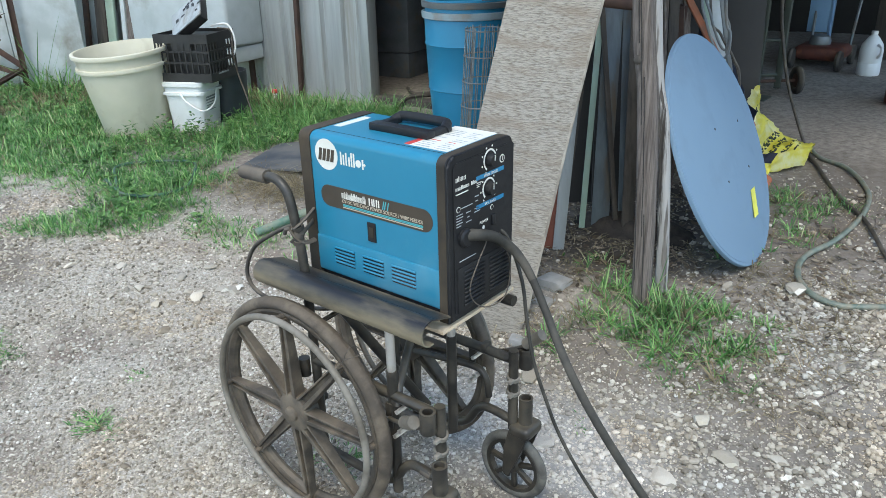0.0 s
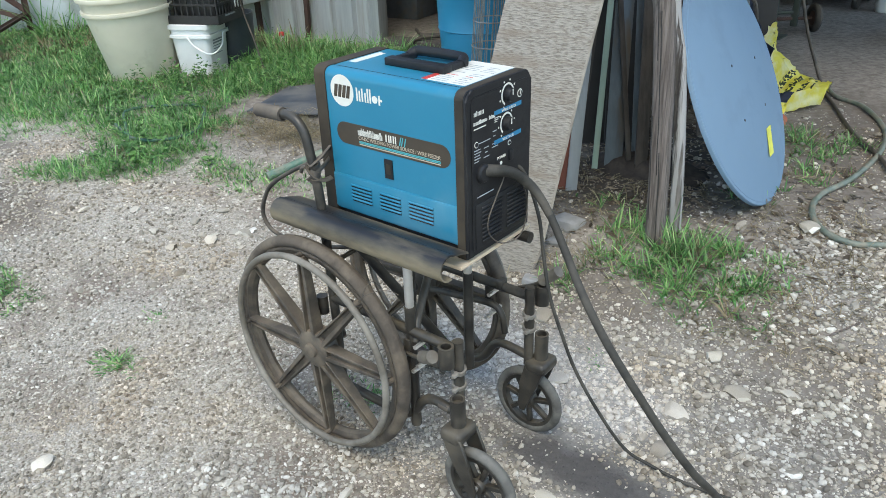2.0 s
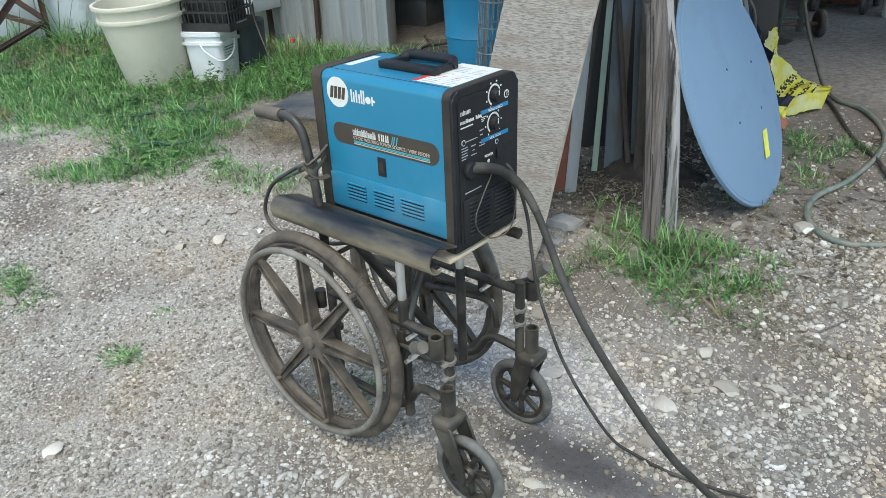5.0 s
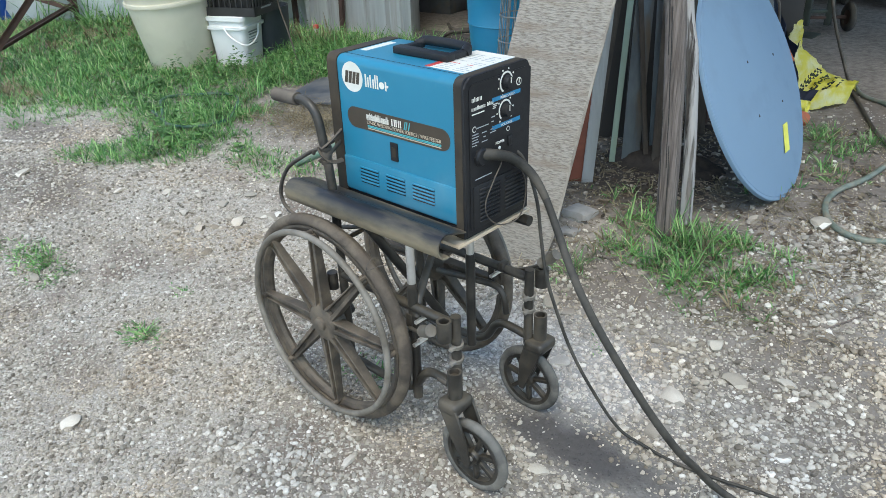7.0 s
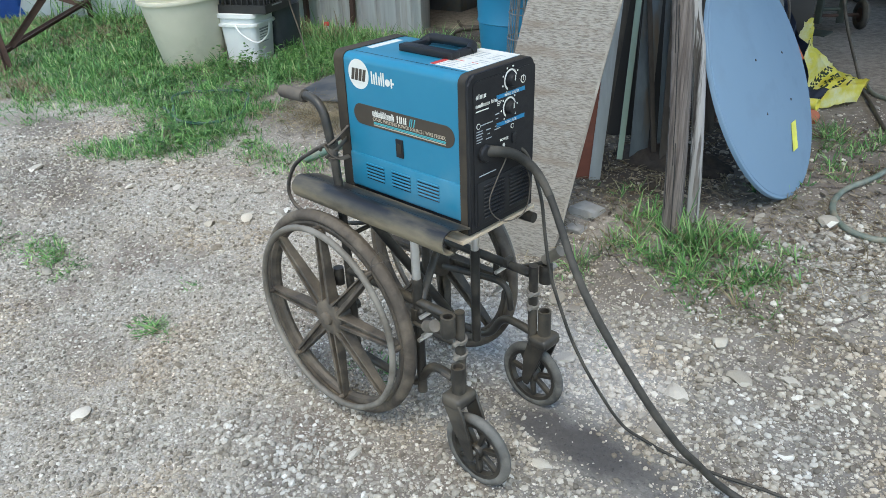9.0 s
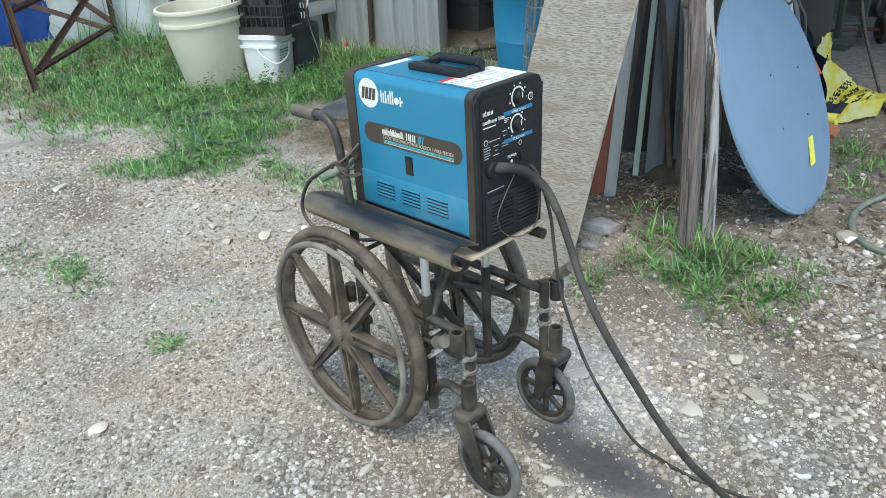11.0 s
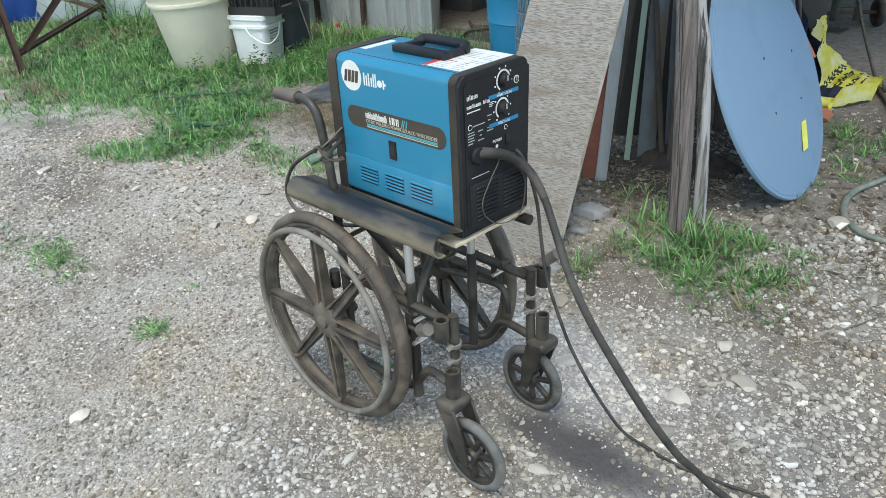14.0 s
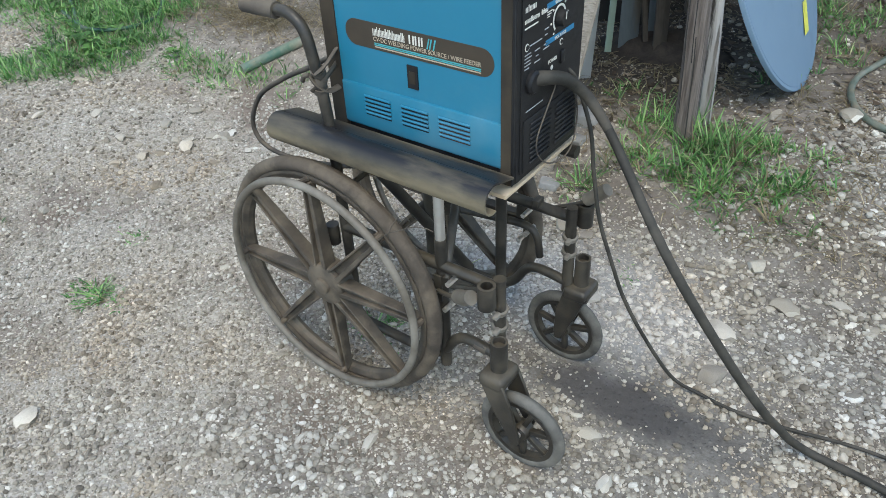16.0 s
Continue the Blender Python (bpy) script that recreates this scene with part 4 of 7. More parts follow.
for z in (0.913, 0.909, 0.905):
    decal("text_line", rect(0.219, 0.236 - 4 * (0.913 - z) / 4, z, z + 0.0018), WHITE, plate, "f")
decal("lamp_ring", disc(0.272, 0.848, 0.0058), WHITE, plate, "f")
decal("lamp_ring_centre", disc(0.272, 0.848, 0.0040), BLACK, plate, "f", 0.0007)
decal("power_mark", disc(0.242, 0.812, 0.0042), WHITE, plate, "f")
bm = bmesh.new()
box(bm, (FX, 0.270, 0.808), (FX + 0.005, 0.283, 0.832), 0.002)
part("rocker_switch", bm, BLACK, welder)
for o in word_strokes(0.150, 0.934, 0.011, 0.034, 8, 8) + word_strokes(0.149, 0.916, 0.0085, 0.046, 5, 13) + word_strokes(0.2, 0.916, 0.0085, 0.022, 6, 6):
    decal("maker_mark", o, WHITE, plate, "f")
decal("text_line", rect(0.149, 0.19, 0.907, 0.9095), WHITE, plate, "f")
decal("diagram", disc(0.157, 0.876, 0.0065), WHITE, plate, "f")
decal("diagram_centre", disc(0.157, 0.876, 0.0048), BLACK, plate, "f", 0.0007)
for y0, y1, z in ((0.166, 0.204, 0.876), (0.15, 0.17, 0.864), (0.15, 0.172, 0.858), (0.15, 0.168, 0.852), (0.15, 0.17, 0.846), (0.15, 0.165, 0.840), (0.182, 0.198, 0.862), (0.186, 0.194, 0.852), (0.181, 0.2, 0.842), (0.212, 0.226, 0.888), (0.214, 0.222, 0.878), (0.211, 0.226, 0.862), (0.21, 0.23, 0.855), (0.158, 0.215, 0.762)):
    decal("text_line", rect(y0, y1, z - 0.0010, z + 0.0010), FAINT, plate, "f")
bm = bmesh.new()
box(bm, (FX - 0.001, 0.15, 0.645), (FX + 0.004, 0.342, 0.748), 0.003)
lower = part("louvre_plate", bm, BLACK, welder, "black louvred lower plate")
for y0, y1 in ((0.168, 0.240), (0.258, 0.332)):
    for k in range(9):
        z = 0.657 + 0.0095 * k
        bm = bmesh.new()
        box(bm, (FX + 0.003, y0, z), (FX + 0.0075, y1, z + 0.005), 0.0015, seg=1)
        part("louvre", bm, BLACK, lower)
bm = bmesh.new()
lathe(bm, [(0.020, 0.0), (0.020, 0.006), (0.016, 0.010), (0.0, 0.010)], Matrix.Translation((FX + 0.001, 0.175, 0.811)) @ Matrix.Rotation(radians(90), 4, "Y"), 24)
part("gun_socket", bm, BLACK, welder)


# ---- cables ----
def line_thing(name, pts, r, mat, label, category, n=10, seg=12):
    bm = bmesh.new()
    tube(bm, curve(pts, n), r, seg)
    return single(name, bm, mat, pts[-1], label, category)


line_thing("gun_cable", GUN, 0.0088, CABLE, "thick black rubber welding gun cable trailing over gravel", "cable")
line_thing("ground_cable", EARTH, 0.0042, CABLE, "thin black rubber earth cable trailing over gravel", "cable")
bm = bmesh.new()
tube(bm, curve(GUN[:6], 10), 0.0135, 14, r2=0.0092)
part("strain_relief", bm, CABLE, welder, "thick black strain relief")
line_thing("power_cord", CORD, 0.0055, RUBBER, "grey looped power cord hanging behind the welder", "cord")
line_thing("trigger_wire", TRIG, 0.0015, GRIP, "thin looped wire on the welder's front", "wire")


# ---- the shed behind, its open bay, and what leans there ----
WALL0, WDIR, WIN = Vector((-2.77, 3.17, 0.1)), Vector((0.986, 0.168, 0)), Vector((-0.168, 0.986, 0))


def at_wall(u, v, z):
    """A place by the shed's front: u along it, v into it, z up."""
    p = WALL0 + WDIR * u + WIN * v
    return Vector((p.x, p.y, z))


def wall_slab(name, u0, u1, v0, v1, z0, z1, mat, label, category="wall"):
    bm = bmesh.new()
    box(bm, (u0, v0, z0), (u1, v1, z1), 0.004, axes(at_wall(0, 0, 0), WDIR, WIN))
    return tagged(part(name, bm, mat), label, category, kind="structure")


def ribbed(name, u0, u1, z0, z1, v, pitch=0.19, mat=GALV):
    """Sheet steel with trapezoid ribs, one sheet every four ribs."""
    wall = tagged(new(name), "galvanised ribbed steel shed wall with dull streaks", "wall", kind="structure")
    BASE[wall.name] = Vector()
    u = u0
    while u < u1 - 1e-6:
        e = min(u1, u + pitch * 4)
        outl, x = [], u
        while x < e - 1e-6:
            for dx, dv in ((0.0, 0.0), (pitch * 0.60, 0.0), (pitch * 0.66, -0.032), (pitch * 0.92, -0.032)):
                if x + dx < e:
                    outl.append((x + dx, dv))
            x += pitch
        outl.append((e, 0.0))
        outl += [(a, b + 0.004) for a, b in outl[::-1]]
        bm = bmesh.new()
        prism(bm, outl, z1 - z0, axes(at_wall(0, v + random.uniform(-0.003, 0.003), z0), WDIR, WIN))
        part("steel_sheet", bm, mat, wall, angle=20)
        u = e
    return wall


ribbed("wall_front", -3.2, 0.0, 0.06, 2.5, 0.0)
wall_slab("wall_front_inner", -3.2, 0.0, 0.02, 0.08, 0.05, 2.5, DARKWOOD, "dark timber lining behind the steel sheets")
wall_slab("door_jamb", -0.03, 0.05, -0.02, 0.10, 0.05, 2.5, GALV, "folded galvanised door jamb", "jamb")
wall_slab("door_sill", 0.05, 1.25, 0.0, 0.12, 0.05, 0.20, DARKWOOD, "worn dark timber door sill", "sill")
wall_slab("wall_right", 0.72, 2.05, 0.0, 0.1, 0.05, 2.5, DARKWOOD, "dark timber shed wall beside the doorway")
# the divider's hidden front stretch is added to darken the scrap corner
wall_slab("wall_divider", 2.0, 2.1, -1.25, 5.0, 0.05, 2.5, DARKWOOD, "dark timber wall between shed and bay, run forward to block light")
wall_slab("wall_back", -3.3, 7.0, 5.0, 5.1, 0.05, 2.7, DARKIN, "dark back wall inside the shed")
wall_slab("wall_left", -3.3, -3.2, 0.0, 5.0, 0.05, 2.7, DARKWOOD, "dark timber end wall of the shed")
# both roofs are out of view, added to keep daylight off what lies below
wall_slab("shed_roof", -3.5, 5.2, -0.35, 5.3, 2.55, 2.62, GREYSTEEL, "unseen grey steel roof added to darken the shed and bay", "roof")
wall_slab("bay_shade_roof", 1.3, 3.5, -2.5, -0.35, 2.50, 2.56, GREYSTEEL, "unseen grey steel sheet added to shade the bay's front", "roof")


def leaning(G, azim, lean):
    """The pose of a board that leans back: x along its foot, y up its face."""
    a, l = radians(azim), radians(lean)
    u = Vector((math.cos(a), math.sin(a), 0))
    h = Vector((-u.y, u.x, 0))
    return axes(G, u, Vector((0, 0, math.cos(l))) + h * math.sin(l))


# the sheet of weathered plywood
bm = bmesh.new()
m = leaning((-0.012, 1.036, 0.03), 15, 12)
prism(bm, [(-0.33, 0.0), (0.0, 0.0), (0.035, 0.12), (0.12, 0.71), (0.19, 1.15), (0.30, 1.75), (-0.02, 1.75), (-0.13, 1.15), (-0.21, 0.7), (-0.31, 0.15)], 0.012, m)
sheet = single("plywood_sheet", bm, OLDPLY, (-0.1, 1.04, 0.03), "weathered grey plywood sheet leaning by the post", "plywood")
bm = bmesh.new()
EDGE = [(0.0, 0.0), (0.035, 0.12), (0.12, 0.71), (0.19, 1.15), (0.30, 1.75)]
prism(bm, [(x - 0.006, y) for x, y in EDGE] + [(x + 0.002, y) for x, y in EDGE[::-1]], 0.003, m @ Matrix.Translation((0, 0, 0.0105)))
part("edge_ply", bm, material("pale_ply_edge", (0.40, 0.36, 0.295), (0.20, 0.17, 0.135), 30, 0.85, stretch=(1, 1, 0.4), bump=0.3), sheet, "pale splintered edge ply")


def post(name, line, w, d, label, mat=OLDWOOD):
    """A rough squared timber along a line of places, slightly uneven."""
    bm = bmesh.new()
    rings = []
    for i, (x, y, z) in enumerate(curve(line, 7)):
        ring = []
        for k in range(12):
            a = 2 * math.pi * k / 12
            c, s = math.cos(a), math.sin(a)
            q = 1 / max(abs(c), abs(s)) ** 0.75
            j = 1 + 0.10 * noise.noise((c * 2.3, s * 2.3, z * 1.7 + w * 90))
            ring.append(bm.verts.new((x + c * q * w / 2 * j, y + s * q * d / 2 * j, z)))
        rings.append(ring)
    for a, b in zip(rings, rings[1:]):
        for k in range(12):
            bm.faces.new((a[k], a[(k + 1) % 12], b[(k + 1) % 12], b[k]))
    bm.faces.new(rings[-1])
    bm.faces.new(rings[0][::-1])
    return single(name, bm, mat, line[0], label, "post")


timber = post("timber_post", [(0.318, 1.322, 0.08), (0.307, 1.315, 0.5), (0.286, 1.30, 0.9), (0.260, 1.278, 1.2), (0.20, 1.25, 2.5)], 0.06, 0.066, "weathered grey squared timber post with a knot")
bm = bmesh.new()
lathe(bm, [(0.0, 0.004), (0.008, 0.005), (0.014, 0.002), (0.018, -0.002), (0.0, -0.004)], axes((0.268, 1.247, 1.0), (1, 0, 0), (0, 0, 1)) @ Matrix.Scale(0.8, 4), 12)
part("knot", bm, DARKWOOD, timber, "dark round knot")
for k, (dx, z0, z1) in enumerate(((-0.012, 0.25, 0.62), (0.010, 0.42, 0.95), (0.001, 0.80, 1.3), (-0.006, 1.05, 1.6), (0.017, 0.15, 0.5))):
    bm = bmesh.new()
    pts = []
    for i in range(13):
        z = z0 + (z1 - z0) * i / 12
        cx = 0.318 - 0.015 * z - 0.026 * z * z * 0.9
        pts.append((cx + dx + 0.002 * noise.noise((k * 3, z * 9, 0)), 1.327 - 0.045 * z - 0.033, z))
    tube(bm, pts, 0.0016, 6)
    part("crack", bm, DARKIN, timber)
post("split_post", [(0.335, 1.45, 0.1), (0.325, 1.44, 0.4), (0.296, 1.43, 0.75), (0.240, 1.42, 1.1), (0.14, 1.40, 2.5)], 0.038, 0.045, "split silvery timber post beside the squared post", SPLIT)

# the dish that leans beside the post
DC, DAZ, DLEAN, DR = Vector((0.339, 1.932, 0.569)), 94.0, 24.2, 0.461
a, l = radians(DAZ), radians(DLEAN)
h = Vector((math.cos(a), math.sin(a), 0))
n0 = Vector((h.y, -h.x, 0))
dm = axes(DC, h, Vector((0, 0, math.cos(l))) - n0 * math.sin(l))
dish = thing("satellite_dish", (DC.x + 0.18, DC.y, 0.14), "matt grey-blue satellite dish leaning upright by a post", "dish")


def dish_z(r):
    return 0.022 * (1 - r * r)


bm = bmesh.new()
rad = [0.0, 0.12, 0.25, 0.4, 0.55, 0.7, 0.82, 0.92, 0.965]
front = [(r, dish_z(r)) for r in rad] + [(0.968, 0.000), (0.995, 0.000), (1.0, -0.004)]
back = [(1.0, -0.014), (0.985, -0.016), (0.95, -0.006)] + [(r, dish_z(r) - 0.008) for r in rad[-3::-1]]
lathe(bm, front + back, dm @ Matrix.Diagonal((DR, DR, 1, 1)), 72)
bmesh.ops.remove_doubles(bm, verts=bm.verts, dist=1e-5)
part("reflector", bm, DISH, dish)
for x, y in ((-0.085, 0.095), (0.20, 0.065), (-0.115, -0.108), (0.16, -0.12)):
    bm = bmesh.new()
    prism(bm, disc(x, y, 0.0055, 10), 0.0012, dm @ Matrix.Translation((0, 0, dish_z(math.hypot(x, y) / DR))))
    part("bolt_hole", bm, BLACK, dish)
bm = bmesh.new()
zz = dish_z(0.26 / DR)
prism(bm, [(0.092, -0.203), (0.146, -0.203), (0.090, -0.304), (0.036, -0.304)], 0.0015, dm @ Matrix.Translation((0, 0, zz + 0.003)))
part("sticker", bm, STICKER, dish, "yellow sticker")


# strips of metal and timber that lean behind the plywood
def strip(name, foot, top, w, d, mat, label, category="strip", side=(0.8, 0.6, 0)):
    f, t = Vector(foot), Vector(top)
    bm = bmesh.new()
    box(bm, (0, -w / 2, -d / 2), ((t - f).length, w / 2, d / 2), min(w, d) * 0.12, axes(f, t - f, side))
    return single(name, bm, mat, foot, label, category)


def up_to(foot, through, z):
    """The end, at the height z, of a line from foot through a place."""
    f, q = Vector(foot), Vector(through)
    return tuple(f + (q - f) * ((z - f.z) / (q.z - f.z)))


for foot, mid, w, d, mat, nm, label, cat in (
        ((-0.205, 1.555, 0.13), (-0.270, 1.72, 1.11), 0.074, 0.02, REDBOARD, "painted_board", "red-brown painted board leaning behind plywood", "board"),
        ((-0.164, 1.565, 0.13), (-0.203, 1.752, 1.11), 0.046, 0.012, GALV, "steel_strip", "grey galvanised strip leaning beside a red board", "strip"),
        ((-0.255, 1.50, 0.13), (-0.30, 1.74, 1.11), 0.05, 0.012, GALV, "steel_flashing", "pale galvanised flashing leaning behind plywood", "strip"),
        ((-0.18, 1.79, 0.17), (-0.24, 1.98, 1.09), 0.024, 0.014, GREENSTRIP, "green_strip", "faded green painted strip leaning against scrap", "strip"),
        ((-0.13, 1.86, 0.14), (-0.21, 2.03, 1.09), 0.075, 0.008, SCRAP, "steel_sheet", "dull grey-blue steel panel leaning among scrap", "panel"),
        ((-0.05, 1.94, 0.14), (-0.16, 2.08, 1.09), 0.06, 0.008, SCRAP, "steel_sheet", "dull grey-blue steel panel leaning among scrap", "panel"),
        ((-0.06, 1.88, 0.14), (-0.225, 1.96, 1.05), 0.02, 0.02, DARKWOOD, "timber_batten", "thin brown timber batten leaning among scrap", "batten"),
        ((0.00, 1.86, 0.14), (-0.10, 2.02, 1.09), 0.05, 0.02, DARKWOOD, "timber_batten", "brown timber batten leaning beside the post", "batten"),
        ((-0.30, 1.75, 0.14), (-0.33, 2.0, 1.1), 0.10, 0.01, DARKWOOD, "dark_board", "dark weathered board leaning among scrap", "board")):
    strip(nm, foot, up_to(foot, mid, 1.75), w, d, mat, label, cat)
# upright dark boards added to fill the gaps where only deep shade lies
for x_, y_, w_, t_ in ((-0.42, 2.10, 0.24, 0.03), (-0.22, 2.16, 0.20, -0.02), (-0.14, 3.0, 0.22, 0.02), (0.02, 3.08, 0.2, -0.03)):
    strip("dark_board", (x_, y_, 0.13), (x_ - 0.12 + t_, y_ + 0.22, 2.2), w_, 0.02, DARKIN, "dark board added behind scrap in place of shade", "board")
# a heap added under the leaning scrap, its near-black colour standing in for shade
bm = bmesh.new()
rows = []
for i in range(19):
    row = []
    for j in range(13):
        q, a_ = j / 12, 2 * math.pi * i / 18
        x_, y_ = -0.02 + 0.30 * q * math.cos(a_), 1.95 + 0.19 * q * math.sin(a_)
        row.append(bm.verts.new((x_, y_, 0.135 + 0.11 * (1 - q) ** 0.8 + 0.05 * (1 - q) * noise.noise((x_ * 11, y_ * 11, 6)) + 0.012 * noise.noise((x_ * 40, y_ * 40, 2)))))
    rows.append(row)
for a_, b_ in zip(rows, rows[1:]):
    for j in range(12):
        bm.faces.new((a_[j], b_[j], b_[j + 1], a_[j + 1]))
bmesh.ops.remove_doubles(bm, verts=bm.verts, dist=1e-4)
single("shade_mound", bm, material("shaded_heap_brown", (0.045, 0.035, 0.027), (0.022, 0.017, 0.013), 30, 0.95, dirt=(0.07, 0.053, 0.04), dirt_scale=14, dirt_at=0.58, bump=0.8, bump_scale=50), (-0.02, 1.93, 0.13), "dark heap added under leaning scrap, its shade in the colour", "heap", angle=70)
# what stands behind the dish
for foot, mid, w, d, mat, nm, label, cat in (
        ((0.0, 2.50, 0.14), (-0.10, 2.52, 1.05), 0.03, 0.03, OLDWOOD, "pale_pole", "pale weathered pole standing behind the dish", "pole"),
        ((0.16, 2.72, 0.14), (-0.01, 2.59, 1.05), 0.06, 0.015, OFFWHITE, "white_board", "white painted board leaning behind the dish", "board"),
        ((0.24, 2.60, 0.50), (-0.076, 2.50, 1.05), 0.028, 0.02, ORANGE, "orange_strip", "faded orange-red strip leaning behind the dish", "strip"),
        ((0.20, 2.76, 0.14), (0.02, 2.62, 1.05), 0.02, 0.02, GREYSTEEL, "steel_rod", "dark steel rod leaning behind the dish", "rod"),
        ((0.11, 2.64, 0.14), (-0.035, 2.575, 1.05), 0.022, 0.02, GREENSTRIP, "green_rod", "greenish rod leaning behind the dish", "rod"),
        ((-0.10, 2.40, 0.14), (-0.17, 2.46, 1.06), 0.02, 0.02, OLDWOOD, "thin_pole", "thin silvery pole standing behind the dish", "pole"),
        ((-0.07, 2.42, 0.14), (-0.14, 2.48, 1.06), 0.045, 0.02, DARKWOOD, "dark_board", "dark board standing behind the dish", "board")):
    strip(nm, foot, up_to(foot, mid, 1.9), w, d, mat, label, cat)
bm = bmesh.new()
tube(bm, [(-0.24, 1.73, 1.12), (-0.03, 1.86, 1.09)], 0.02, 14)
single("rusty_pipe", bm, RUST, (-0.18, 1.76, 1.0), "short rusty pipe wedged among leaning scrap", "pipe")
# loops of cable that hang behind the dish
def hung(name, lines, r, mat, label):
    bm = bmesh.new()
    for line in lines:
        tube(bm, curve(line, 6), r, 8)
    single(name, bm, mat, lines[0][0], label, "cable")


hung("hanging_cable", [[(-0.05, 2.47, 1.9), (-0.03, 2.47, 1.3), (-0.01, 2.47, 1.058), (0.021, 2.47, 0.963), (0.053, 2.47, 0.888), (0.101, 2.47, 0.822), (0.129, 2.47, 0.837), (0.131, 2.47, 0.922), (0.096, 2.47, 1.062), (0.05, 2.47, 1.9)],
     [(-0.07, 2.49, 1.9), (-0.03, 2.49, 1.2), (0.03, 2.49, 0.99), (0.085, 2.49, 0.87), (0.115, 2.49, 0.86), (0.115, 2.49, 0.95), (0.08, 2.49, 1.1), (0.02, 2.49, 1.9)]], 0.006, GREYSTEEL, "loops of grey cable hanging behind the dish")
hung("black_cable", [[(-0.06, 2.52, 1.9), (0.009, 2.52, 1.054), (0.072, 2.52, 0.912), (0.136, 2.54, 0.806), (0.168, 2.56, 0.70), (0.18, 2.6, 0.3)]], 0.006, HOSEB, "black cable hanging behind the dish")
bm = bmesh.new()
box(bm, (-0.15, 2.5, 0.89), (-0.085, 2.56, 1.03), 0.006)
box(bm, (-0.135, 2.55, 0.14), (-0.1, 2.575, 0.9), 0.002)
single("switch_box", bm, RUST, (-0.12, 2.55, 0.14), "rusty dark steel box on a bracket behind the dish", "box")
# a dark tarp draped over scrap behind the dish
bm = bmesh.new()
rows = []
for i in range(15):
    row = []
    for j in range(12):
        u, v = i / 14, j / 11
        x, y = -0.14 + 0.30 * u, 2.74 + 0.18 * u
        z = 0.14 + v * (0.86 - 0.5 * u)
        row.append(bm.verts.new((x + 0.05 * noise.noise((u * 5, v * 3, 1)), y + 0.22 * (v - 1) * -0.35 + 0.06 * noise.noise((u * 6, v * 4, 7)), z)))
    rows.append(row)
for a_, b_ in zip(rows, rows[1:]):
    for j in range(11):
        bm.faces.new((a_[j], b_[j], b_[j + 1], a_[j + 1]))
bmesh.ops.solidify(bm, geom=bm.faces, thickness=0.006)
single("tarp", bm, NAVY, (0.12, 2.95, 0.14), "crumpled navy blue tarp behind the dish", "tarp")

# ---- buckets, crate and drum ----
def pail(name, at, r0, r1, hgt, mat, label, rims, lean=0.0):
    t = thing(name, at, label, "bucket")
    m = Matrix.Translation(at) @ Matrix.Rotation(radians(lean), 4, "X")
    bm = bmesh.new()
    pr = [(0.0, 0.0), (r0 * 0.97, 0.0), (r0, 0.01), (r1, hgt), (r1 - 0.008, hgt), (r0 - 0.006, 0.012), (0.0, 0.012)]
    lathe(bm, pr, m, 48)
    part("bucket_wall", bm, mat, t)
    for z in rims:
        rr = r0 + (r1 - r0) * z / hgt
        bm = bmesh.new()
        lathe(bm, [(rr - 0.002, z - 0.016), (rr + 0.013, z - 0.013), (rr + 0.016, z), (rr + 0.014, z + 0.011), (rr, z + 0.014), (rr - 0.002, z - 0.016)], m, 48)
        part("rim", bm, mat, t)
    return t


pail("plastic_tub", (-3.545, 1.73, 0.12), 0.215, 0.297, 0.575, CREAM, "two nested cream plastic tubs leaning slightly in grass", (0.475, 0.563), 4)


